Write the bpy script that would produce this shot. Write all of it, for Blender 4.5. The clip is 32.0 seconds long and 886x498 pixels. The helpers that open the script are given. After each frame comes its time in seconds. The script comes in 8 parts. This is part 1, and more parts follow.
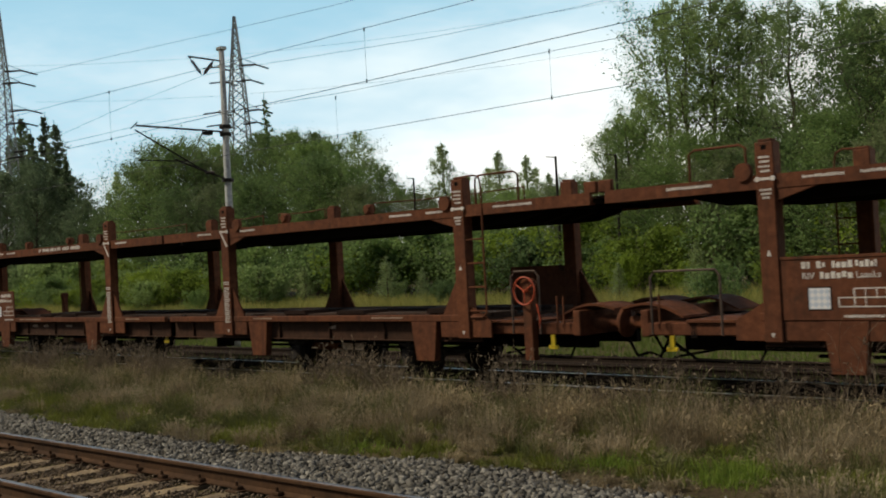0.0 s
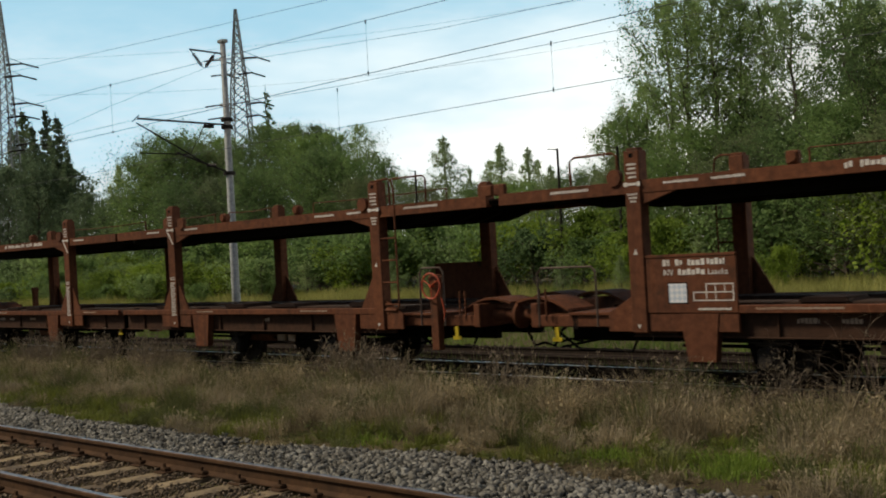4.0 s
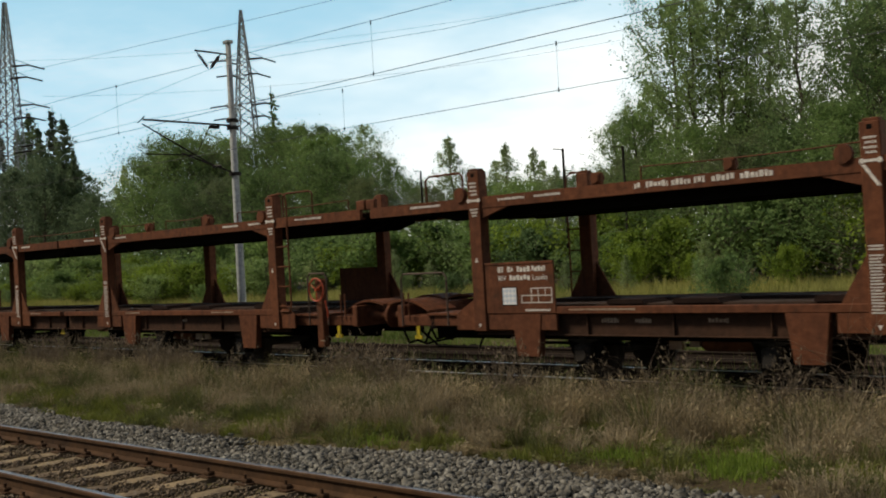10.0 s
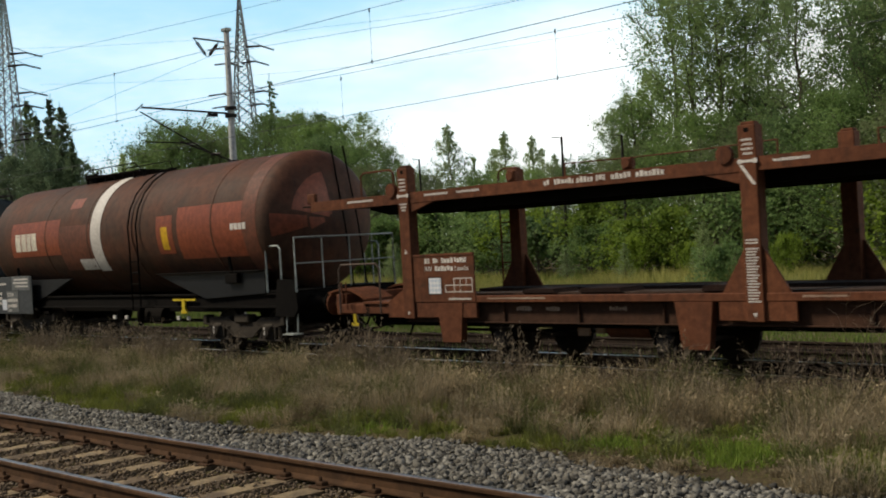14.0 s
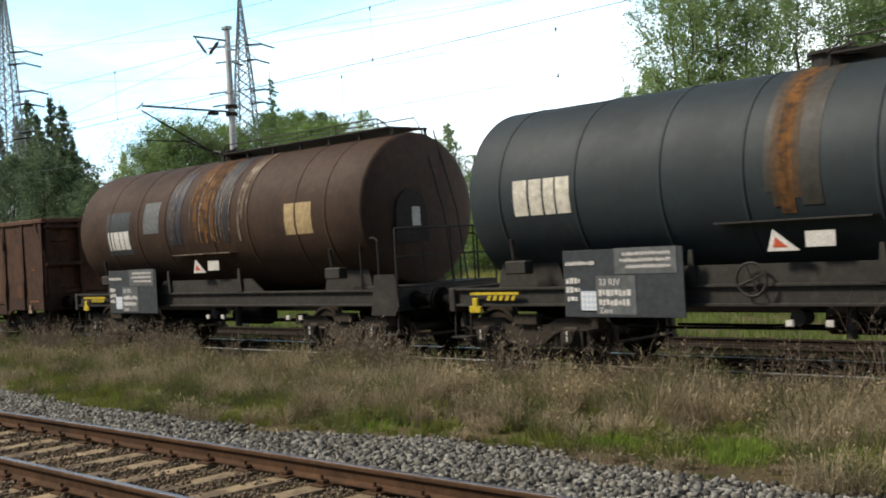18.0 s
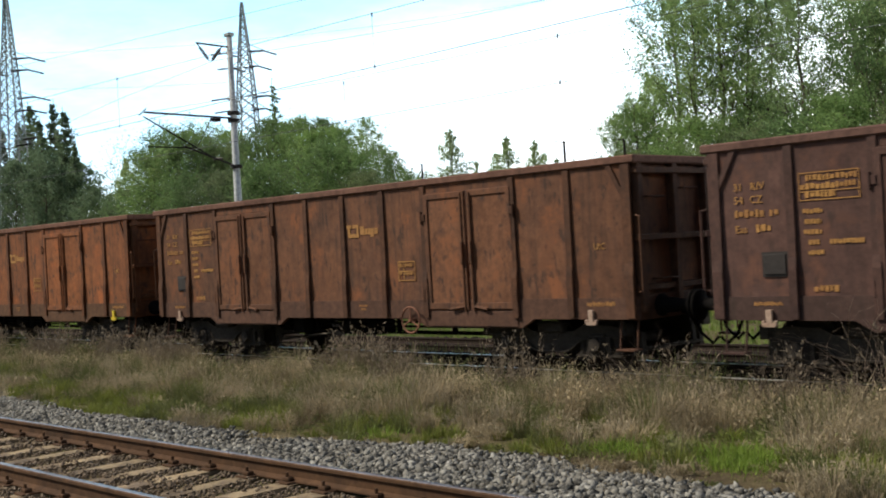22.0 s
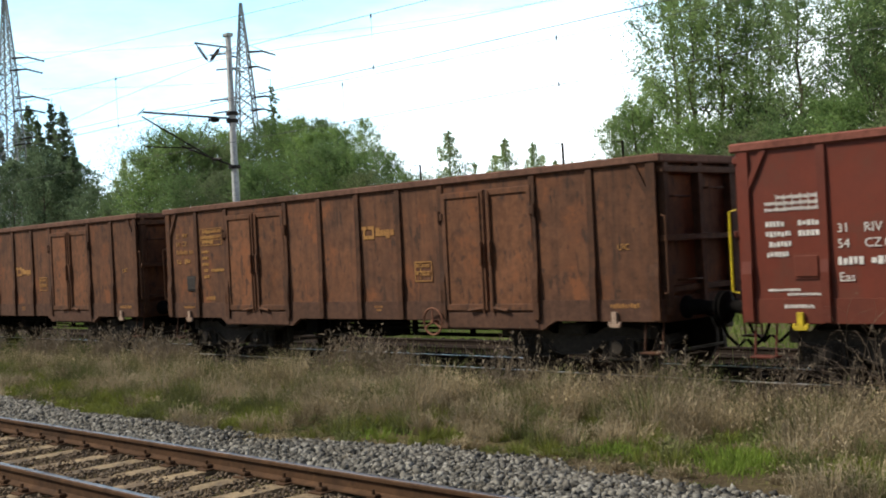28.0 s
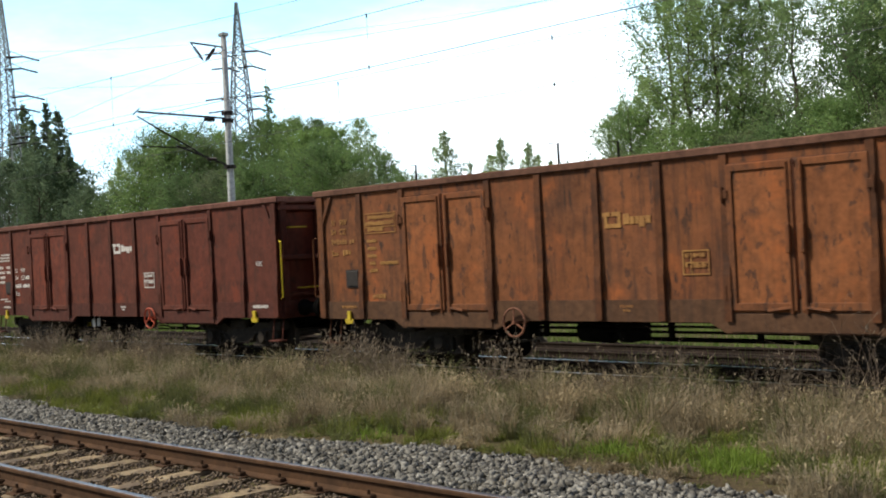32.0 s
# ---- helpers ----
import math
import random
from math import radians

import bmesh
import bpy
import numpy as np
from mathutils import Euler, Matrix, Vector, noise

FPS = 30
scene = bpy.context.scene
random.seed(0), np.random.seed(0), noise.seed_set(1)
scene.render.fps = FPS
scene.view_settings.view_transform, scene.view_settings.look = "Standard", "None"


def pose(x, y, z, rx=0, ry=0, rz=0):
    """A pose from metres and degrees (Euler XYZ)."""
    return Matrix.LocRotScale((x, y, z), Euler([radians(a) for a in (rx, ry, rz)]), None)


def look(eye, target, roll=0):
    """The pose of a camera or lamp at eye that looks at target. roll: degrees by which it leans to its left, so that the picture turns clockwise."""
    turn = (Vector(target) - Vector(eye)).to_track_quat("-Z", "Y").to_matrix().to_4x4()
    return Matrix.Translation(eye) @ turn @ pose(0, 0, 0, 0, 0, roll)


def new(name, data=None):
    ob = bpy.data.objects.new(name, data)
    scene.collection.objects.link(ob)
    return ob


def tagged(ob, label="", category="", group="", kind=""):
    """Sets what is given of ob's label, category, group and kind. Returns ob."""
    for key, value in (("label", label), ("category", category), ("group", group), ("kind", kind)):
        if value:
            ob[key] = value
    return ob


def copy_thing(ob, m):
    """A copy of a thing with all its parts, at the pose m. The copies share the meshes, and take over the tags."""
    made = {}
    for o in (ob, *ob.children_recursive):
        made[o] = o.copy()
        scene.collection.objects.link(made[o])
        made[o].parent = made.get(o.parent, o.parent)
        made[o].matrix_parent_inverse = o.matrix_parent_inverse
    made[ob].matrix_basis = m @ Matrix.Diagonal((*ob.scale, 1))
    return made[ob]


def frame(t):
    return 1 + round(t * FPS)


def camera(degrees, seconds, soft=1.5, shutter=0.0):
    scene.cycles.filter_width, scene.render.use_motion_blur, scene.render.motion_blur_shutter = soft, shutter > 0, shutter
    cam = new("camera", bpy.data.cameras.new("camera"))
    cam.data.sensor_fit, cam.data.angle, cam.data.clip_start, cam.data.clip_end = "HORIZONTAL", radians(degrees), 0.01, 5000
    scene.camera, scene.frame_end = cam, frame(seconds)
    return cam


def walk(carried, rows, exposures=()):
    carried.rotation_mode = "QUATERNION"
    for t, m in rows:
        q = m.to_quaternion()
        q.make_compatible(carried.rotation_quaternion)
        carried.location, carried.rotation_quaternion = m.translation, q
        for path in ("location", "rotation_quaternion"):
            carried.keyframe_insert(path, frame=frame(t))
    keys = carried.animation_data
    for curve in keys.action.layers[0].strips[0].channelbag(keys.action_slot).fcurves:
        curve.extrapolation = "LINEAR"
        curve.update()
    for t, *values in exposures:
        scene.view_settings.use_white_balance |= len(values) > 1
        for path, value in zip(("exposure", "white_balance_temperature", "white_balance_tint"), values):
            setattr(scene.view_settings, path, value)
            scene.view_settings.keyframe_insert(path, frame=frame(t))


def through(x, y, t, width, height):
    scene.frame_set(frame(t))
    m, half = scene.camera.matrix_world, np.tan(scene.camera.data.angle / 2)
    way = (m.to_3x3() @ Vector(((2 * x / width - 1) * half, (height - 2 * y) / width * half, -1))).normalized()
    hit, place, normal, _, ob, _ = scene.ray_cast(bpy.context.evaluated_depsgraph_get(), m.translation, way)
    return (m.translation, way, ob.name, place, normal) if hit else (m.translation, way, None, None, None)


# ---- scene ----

SECONDS = 32.0
EYE = (0.0, 0.0, 2.032)
cam = camera(42.35, SECONDS, soft=1.9, shutter=0.08)

# seconds, heading to the left of square-on, tilt, lean
PATH = [
    (0, 44.864, 0.644, -3.048),
    (0.5, 44.820, 0.610, -3.041),
    (1, 44.867, 0.516, -3.131),
    (1.5, 44.940, 0.476, -3.094),
    (2, 44.944, 0.323, -3.207),
    (2.5, 44.937, 0.274, -3.096),
    (3, 44.978, 0.269, -3.155),
    (3.5, 44.976, 0.231, -3.135),
    (5.5, 44.985, 0.543, -3.131),
    (6, 45.053, 0.472, -3.155),
    (6.5, 45.107, 0.516, -3.237),
    (7, 45.153, 0.545, -3.211),
    (7.5, 45.174, 0.518, -3.228),
    (8, 45.221, 0.415, -3.207),
    (8.5, 45.252, 0.448, -3.274),
    (9, 45.290, 0.404, -3.222),
    (9.5, 45.285, 0.382, -3.240),
    (10, 45.253, 0.305, -3.249),
    (10.5, 45.310, 0.191, -3.221),
    (11, 45.369, 0.129, -3.157),
    (11.5, 45.426, 0.127, -3.231),
    (12, 45.436, 0.103, -3.241),
    (12.5, 45.396, -0.001, -3.253),
    (13, 45.366, -0.107, -3.229),
    (13.5, 45.338, -0.148, -3.205),
    (14, 45.215, -0.287, -3.224),
    (14.5, 45.152, -0.310, -3.177),
    (16.5, 45.067, -0.578, -3.341),
    (17, 45.188, -0.493, -3.235),
    (17.5, 45.246, -0.352, -3.187),
    (18, 45.265, -0.380, -3.288),
    (18.5, 45.215, -0.435, -3.262),
    (19, 45.215, -0.475, -3.273),
    (19.5, 45.282, -0.459, -3.234),
    (20, 45.339, -0.434, -3.267),
    (20.5, 45.369, -0.311, -3.259),
    (21, 45.351, -0.289, -3.225),
    (21.5, 45.339, -0.143, -3.234),
    (22, 45.335, -0.054, -3.248),
    (22.5, 45.345, 0.072, -3.174),
    (23, 45.304, -0.017, -3.065),
    (23.5, 45.245, -0.072, -3.135),
    (24, 45.222, -0.030, -3.198),
    (24.5, 45.199, -0.017, -3.151),
    (25, 45.221, -0.115, -3.191),
    (25.5, 45.185, -0.086, -3.180),
    (27.5, 45.220, -0.016, -2.973),
    (28, 45.234, 0.004, -3.009),
    (28.5, 45.131, -0.082, -2.990),
    (29, 45.044, 0.002, -2.979),
    (29.5, 44.982, -0.005, -3.008),
    (30, 45.013, -0.030, -3.065),
    (30.5, 45.133, -0.182, -3.274),
    (31, 45.111, -0.164, -3.090),
    (31.5, 45.072, -0.058, -3.025),
    (32, 45.008, -0.010, -2.966),
]


def aim(heading, tilt, lean):
    a, b = radians(heading), radians(tilt)
    to = Vector(EYE) + Vector((-math.sin(a) * math.cos(b), math.cos(a) * math.cos(b), math.sin(b)))
    return look(EYE, to, lean)


walk(cam, [(t, aim(h, p, l)) for t, h, p, l in PATH],
     exposures=[(0, -0.82, 7250, 10), (6, -0.82, 7250, 10), (12, -0.74, 7150, 10), (14.5, -0.52, 6950, 10), (17, -0.1, 6650, 10), (20, 0.06, 6500, 10), (32, 0.06, 6500, 10)])

# ---- light ----
SUN_UP, SUN_TURN = 46.0, 228.0
world = bpy.data.worlds.new("sky")
scene.world = world
world.use_nodes = True
wn, wl = world.node_tree.nodes, world.node_tree.links
wn.clear()


def w_math(op, a, b):
    n = wn.new("ShaderNodeMath")
    n.operation = op
    for i, v in enumerate((a, b)):
        if isinstance(v, (int, float)):
            n.inputs[i].default_value = v
        else:
            wl.new(v, n.inputs[i])
    return n.outputs[0]


w_out = wn.new("ShaderNodeOutputWorld")
w_bg = wn.new("ShaderNodeBackground")
w_bg.inputs["Strength"].default_value = 0.085
w_sky = wn.new("ShaderNodeTexSky")
w_sky.sky_type, w_sky.sun_disc = "NISHITA", False
w_sky.sun_elevation, w_sky.sun_rotation = radians(SUN_UP), radians(SUN_TURN)
w_sky.air_density, w_sky.dust_density, w_sky.ozone_density = 1.0, 1.0, 1.0
w_co = wn.new("ShaderNodeTexCoord")
w_map = wn.new("ShaderNodeMapping")
w_map.inputs["Scale"].default_value = (1.0, 1.0, 3.4)
w_noise = wn.new("ShaderNodeTexNoise")
w_noise.inputs["Scale"].default_value = 2.0
w_noise.inputs["Detail"].default_value = 8.0
w_noise.inputs["Roughness"].default_value = 0.6
wl.new(w_co.outputs["Generated"], w_map.inputs["Vector"])
wl.new(w_map.outputs["Vector"], w_noise.inputs["Vector"])
w_xyz = wn.new("ShaderNodeSeparateXYZ")
wl.new(w_co.outputs["Generated"], w_xyz.inputs["Vector"])


def w_range(v, a, b, lo=0.0, hi=1.0):
    n = wn.new("ShaderNodeMapRange")
    n.interpolation_type = "SMOOTHSTEP"
    for key, val in (("From Min", a), ("From Max", b), ("To Min", lo), ("To Max", hi)):
        n.inputs[key].default_value = val
    wl.new(v, n.inputs["Value"])
    return n.outputs["Result"]


def w_blend(fac, a, b):
    n = wn.new("ShaderNodeMix")
    n.data_type = "RGBA"
    for key, v in (("Factor", fac), ("A", a), ("B", b)):
        if isinstance(v, tuple):
            n.inputs[key].default_value = v
        else:
            wl.new(v, n.inputs[key])
    return n.outputs["Result"]


# low sky beyond the train: pale blue haze with thin bright cloud, whiter to the right and near the horizon; blue overhead
cloud = w_math("ADD", w_math("MULTIPLY", w_xyz.outputs["X"], 1.1), w_math("MULTIPLY", w_xyz.outputs["Z"], -2.6))
cloud = w_math("ADD", cloud, w_math("MULTIPLY", w_noise.outputs["Fac"], 1.3))
haze = w_blend(w_range(cloud, -0.86, 0.06), (7.5, 14.2, 19.3, 1), (28.0, 28.8, 29.2, 1))
low = w_math("MULTIPLY", w_range(w_xyz.outputs["Z"], 0.5, 0.2), w_range(w_xyz.outputs["Y"], -0.25, 0.3))


wl.new(w_blend(low, w_sky.outputs["Color"], haze), w_bg.inputs["Color"])
wl.new(w_bg.outputs["Background"], w_out.inputs["Surface"])
sun_data = bpy.data.lights.new("sun", "SUN")
sun_data.energy, sun_data.angle, sun_data.color = 4.8, radians(9), (1.0, 0.91, 0.77)
sun = new("sun", sun_data)
# the sky's rotation runs clockwise from +Y, seen from above
sun_way = Vector((math.sin(radians(SUN_TURN)) * math.cos(radians(SUN_UP)), math.cos(radians(SUN_TURN)) * math.cos(radians(SUN_UP)), math.sin(radians(SUN_UP))))
sun.matrix_world = look(sun_way * 200, (0, 0, 0))

# ---- materials ----
def nodes_of(name):
    m = bpy.data.materials.new(name)
    m.use_nodes = True
    nt = m.node_tree
    return m, nt.nodes, nt.links, nt.nodes["Principled BSDF"]


def ramp_node(ns, stops):
    r = ns.new("ShaderNodeValToRGB")
    el = r.color_ramp.elements
    while len(el) < len(stops):
        el.new(0.5)
    for e, (p, c) in zip(el, stops):
        e.position, e.color = p, (*c, 1)
    return r


def noise_node(ns, ls, vec, scale, detail=5, rough=0.6, stretch=None):
    n = ns.new("ShaderNodeTexNoise")
    n.inputs["Scale"].default_value, n.inputs["Detail"].default_value, n.inputs["Roughness"].default_value = scale, detail, rough
    if stretch:
        m = ns.new("ShaderNodeMapping")
        m.inputs["Scale"].default_value = stretch
        ls.new(vec, m.inputs["Vector"])
        vec = m.outputs["Vector"]
    ls.new(vec, n.inputs["Vector"])
    return n


def mix_node(ns, ls, fac, a, b, mode="MIX"):
    m = ns.new("ShaderNodeMix")
    m.data_type, m.blend_type = "RGBA", mode
    for key, v in (("Factor", fac), ("A", a), ("B", b)):
        if isinstance(v, (int, float)):
            m.inputs[key].default_value = v
        elif isinstance(v, tuple):
            m.inputs[key].default_value = (*v, 1)
        else:
            ls.new(v, m.inputs[key])
    return m.outputs["Result"]


def surface(name, base, other, wear=None, grain=9.0, patch=0.8, rough=0.7, metal=0.0, bump=0.25, patch_at=(0.4, 0.65),
            wear_at=(0.58, 0.7), wear_scale=2.5, streak=0.0, per_thing=0.0, per_piece=0.0, spec=0.3, streak_dark=(0.03, 0.022, 0.018), bright=None, scratch=0.0, mottle=0.34):
    """Two tones in large patches and fine grain, worn spots in a third, streaks that run down."""
    m, ns, ls, bsdf = nodes_of(name)
    co = ns.new("ShaderNodeTexCoord")
    vec = co.outputs["Object"]
    info = ns.new("ShaderNodeObjectInfo")
    big = noise_node(ns, ls, vec, patch, 6, 0.65)
    fine = noise_node(ns, ls, vec, grain, 6, 0.7)
    rb = ramp_node(ns, ((patch_at[0], (0, 0, 0)), (patch_at[1], (1, 1, 1))))
    ls.new(big.outputs["Fac"], rb.inputs["Fac"])
    col = mix_node(ns, ls, rb.outputs["Color"], base, other)
    rf = ramp_node(ns, ((0.3, (1 - 1.1 * mottle,) * 3), (0.7, (1 + 0.8 * mottle,) * 3)))
    ls.new(fine.outputs["Fac"], rf.inputs["Fac"])
    col = mix_node(ns, ls, 1.0, col, rf.outputs["Color"], "MULTIPLY")
    if wear:
        wnz = noise_node(ns, ls, vec, wear_scale, 8, 0.75)
        rw = ramp_node(ns, ((wear_at[0], (0, 0, 0)), (wear_at[1], (1, 1, 1))))
        ls.new(wnz.outputs["Fac"], rw.inputs["Fac"])
        col = mix_node(ns, ls, rw.outputs["Color"], col, wear)
    if bright:
        bn = noise_node(ns, ls, vec, 1.3, 6, 0.7)
        rb2 = ramp_node(ns, ((0.52, (0, 0, 0)), (0.64, (0.9, 0.9, 0.9))))
        ls.new(bn.outputs["Fac"], rb2.inputs["Fac"])
        col = mix_node(ns, ls, rb2.outputs["Color"], col, bright)
    if scratch:
        for stretch, size, at in (((2.6, 2.6, 0.8), 3.0, 0.6), ((1.0, 1.0, 0.7), 5.0, 0.625)):
            kn = noise_node(ns, ls, vec, size, 4, 0.6, stretch)
            rk = ramp_node(ns, ((at, (0, 0, 0)), (at + 0.035, (scratch, scratch, scratch))))
            ls.new(kn.outputs["Fac"], rk.inputs["Fac"])
            col = mix_node(ns, ls, rk.outputs["Color"], col, streak_dark)
    if streak:
        sn = noise_node(ns, ls, vec, 3.0, 5, 0.7, (3.2, 3.2, 0.22))
        rs = ramp_node(ns, ((0.5, (0, 0, 0)), (0.72, (streak, streak, streak))))
        ls.new(sn.outputs["Fac"], rs.inputs["Fac"])
        col = mix_node(ns, ls, rs.outputs["Color"], col, streak_dark)
    if per_thing or per_piece:
        src = info.outputs["Random"]
        amount = per_thing
        if per_piece:
            src, amount = ns.new("ShaderNodeNewGeometry").outputs["Random Per Island"], per_piece
        rv = ramp_node(ns, ((0.0, (1 - amount,) * 3), (1.0, (1 + amount,) * 3)))
        ls.new(src, rv.inputs["Fac"])
        col = mix_node(ns, ls, 1.0, col, rv.outputs["Color"], "MULTIPLY")
    ls.new(col, bsdf.inputs["Base Color"])
    bsdf.inputs["Metallic"].default_value = metal
    bsdf.inputs["Specular IOR Level"].default_value = spec
    rr = ns.new("ShaderNodeMapRange")
    rr.inputs["To Min"].default_value, rr.inputs["To Max"].default_value = max(0.05, rough - 0.15), min(1, rough + 0.15)
    ls.new(big.outputs["Fac"], rr.inputs["Value"])
    ls.new(rr.outputs["Result"], bsdf.inputs["Roughness"])
    if bump:
        bp = ns.new("ShaderNodeBump")
        bp.inputs["Strength"].default_value, bp.inputs["Distance"].default_value = bump, 0.02
        ls.new(fine.outputs["Fac"], bp.inputs["Height"])
        ls.new(bp.outputs["Normal"], bsdf.inputs["Normal"])
    return m


def leafy(name, dark, light, through=0.45, scale=0.6, single=0.35):
    """Leaves: tones that drift from clump to clump and a little from leaf to leaf; some light passes through."""
    m, ns, ls, bsdf = nodes_of(name)
    geo = ns.new("ShaderNodeNewGeometry")
    info = ns.new("ShaderNodeObjectInfo")
    co = ns.new("ShaderNodeTexCoord")
    big = noise_node(ns, ls, co.outputs["Object"], scale, 4, 0.65)
    spread = ns.new("ShaderNodeMapRange")
    spread.inputs["From Min"].default_value, spread.inputs["From Max"].default_value = 0.32, 0.68
    ls.new(big.outputs["Fac"], spread.inputs["Value"])
    fac = ns.new("ShaderNodeMix")
    fac.inputs["Factor"].default_value = single
    ls.new(spread.outputs["Result"], fac.inputs["A"])
    ls.new(geo.outputs["Random Per Island"], fac.inputs["B"])
    r = ramp_node(ns, ((0.05, dark), (0.95, light)))
    ls.new(fac.outputs["Result"], r.inputs["Fac"])
    rv = ramp_node(ns, ((0.0, (0.8, 0.8, 0.85)), (1.0, (1.2, 1.15, 1.0))))
    ls.new(info.outputs["Random"], rv.inputs["Fac"])
    col = mix_node(ns, ls, 1.0, r.outputs["Color"], rv.outputs["Color"], "MULTIPLY")
    ls.new(col, bsdf.inputs["Base Color"])
    bsdf.inputs["Roughness"].default_value = 0.65
    bsdf.inputs["Specular IOR Level"].default_value = 0.2
    tr = ns.new("ShaderNodeBsdfTranslucent")
    ls.new(col, tr.inputs["Color"])
    mx = ns.new("ShaderNodeMixShader")
    mx.inputs["Fac"].default_value = through
    ls.new(bsdf.outputs["BSDF"], mx.inputs[1])
    ls.new(tr.outputs["BSDF"], mx.inputs[2])
    ls.new(mx.outputs["Shader"], ns["Material Output"].inputs["Surface"])
    return m


M = {}
M["carrier"] = surface("carrier_red_brown_paint", (0.155, 0.057, 0.028), (0.11, 0.042, 0.023), (0.05, 0.028, 0.018), streak=0.45, wear_at=(0.56, 0.72), rough=0.7, spec=0.12)
# Recessed web: the overhanging lip's shade is put into this darker brown
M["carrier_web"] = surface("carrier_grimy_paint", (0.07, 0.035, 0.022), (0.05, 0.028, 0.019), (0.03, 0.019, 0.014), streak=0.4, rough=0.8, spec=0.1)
# Much darker copy of the carrier paint, for deck flaps and wheel chocks
M["carrier_dark"] = surface("carrier_dark_paint", (0.026, 0.014, 0.011), (0.018, 0.011, 0.009), (0.013, 0.01, 0.008), rough=0.9, spec=0.1)
M["deck"] = surface("deck_steel", (0.04, 0.027, 0.021), (0.058, 0.034, 0.025), rough=0.9, spec=0.1)
M["iron"] = surface("sooty_iron", (0.018, 0.016, 0.014), (0.03, 0.024, 0.019), (0.05, 0.034, 0.024), rough=0.75, grain=14)
# Near-black sleepers: shade under and behind the train is put into the colour
M["tarred"] = surface("shade_dark_sleeper", (0.013, 0.011, 0.009), (0.02, 0.016, 0.012), rough=0.95, grain=14, spec=0.05)
# Also carries shade: decks seen from below and underframes are put near black
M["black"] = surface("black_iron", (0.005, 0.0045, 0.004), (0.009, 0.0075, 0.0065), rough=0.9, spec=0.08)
M["bogie"] = surface("oily_bogie_iron", (0.055, 0.045, 0.034), (0.034, 0.028, 0.022), (0.03, 0.025, 0.02), rough=0.8, grain=14, spec=0.2)
M["pipe_grey"] = surface("weathered_pipe_paint", (0.12, 0.085, 0.066), (0.085, 0.058, 0.045), rough=0.7)
M["white"] = surface("white_lettering_paint", (0.72, 0.7, 0.66), (0.55, 0.52, 0.48), grain=30, rough=0.7, bump=0)
M["dim"] = surface("faded_lettering_paint", (0.42, 0.33, 0.26), (0.3, 0.19, 0.13), grain=25, rough=0.8, bump=0)
M["yellow"] = surface("yellow_paint", (0.66, 0.5, 0.02), (0.5, 0.37, 0.03), (0.2, 0.13, 0.03), rough=0.55, bump=0.1)
M["orange_letter"] = surface("yellow_lettering_paint", (0.4, 0.21, 0.06), (0.24, 0.11, 0.04), grain=25, rough=0.8, bump=0)
M["rust_letter"] = surface("rusty_lettering_paint", (0.3, 0.13, 0.05), (0.2, 0.09, 0.045), grain=25, rough=0.8, bump=0)
M["red_wheel"] = surface("red_orange_paint", (0.55, 0.09, 0.035), (0.42, 0.07, 0.03), rough=0.6)
M["rust_wheel"] = surface("rusty_handwheel", (0.27, 0.115, 0.065), (0.17, 0.075, 0.045), rough=0.8)
M["wheel_steel"] = surface("wheel_steel", (0.022, 0.018, 0.015), (0.04, 0.03, 0.022), rough=0.7, spec=0.2)
M["rail_side"] = surface("rusty_rail_web", (0.085, 0.045, 0.023), (0.055, 0.032, 0.019), (0.12, 0.066, 0.034), rough=0.85, patch=1.5, spec=0.15)
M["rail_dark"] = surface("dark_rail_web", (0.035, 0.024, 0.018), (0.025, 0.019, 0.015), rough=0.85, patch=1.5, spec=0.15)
M["rail_top"] = surface("worn_rail_head", (0.55, 0.54, 0.54), (0.42, 0.4, 0.4), rough=0.3, metal=0.9, bump=0.05, patch=2)
M["rail_dull"] = surface("dulled_rail_head", (0.32, 0.27, 0.26), (0.2, 0.165, 0.155), rough=0.38, metal=0.9, bump=0.05, patch=2)
M["sleeper"] = surface("weathered_timber_sleeper", (0.31, 0.235, 0.135), (0.2, 0.145, 0.088), (0.11, 0.08, 0.052), wear_at=(0.47, 0.58), rough=0.9, grain=16, patch=2.5, wear_scale=2.2, per_thing=0.25)
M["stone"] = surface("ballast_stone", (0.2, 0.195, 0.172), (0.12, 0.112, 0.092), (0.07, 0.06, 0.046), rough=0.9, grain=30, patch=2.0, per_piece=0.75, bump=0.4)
# Under-train shade is put into this near-black stone; the far track shares it
M["stone_dark"] = surface("shade_dark_ballast_stone", (0.024, 0.02, 0.016), (0.014, 0.012, 0.01), rough=0.95, grain=30, patch=5, per_piece=0.4, spec=0.08)
M["stone_brown"] = surface("dusty_brown_ballast", (0.185, 0.14, 0.095), (0.12, 0.088, 0.06), (0.24, 0.2, 0.15), rough=0.95, grain=30, patch=4, per_piece=0.4)
M["concrete"] = surface("concrete", (0.43, 0.45, 0.45), (0.36, 0.38, 0.38), (0.28, 0.29, 0.28), rough=0.9, patch=1.5)
M["galv"] = surface("galvanised_steel", (0.36, 0.4, 0.39), (0.28, 0.31, 0.3), rough=0.5, metal=0.4)
M["wire"] = surface("dull_copper_wire", (0.06, 0.07, 0.075), (0.08, 0.085, 0.09), rough=0.6, metal=0.5, bump=0)
M["insulator"] = surface("dark_insulator", (0.03, 0.025, 0.022), (0.045, 0.03, 0.025), rough=0.3)
M["bark"] = surface("grey_brown_bark", (0.12, 0.1, 0.08), (0.07, 0.058, 0.045), rough=0.95, grain=12)
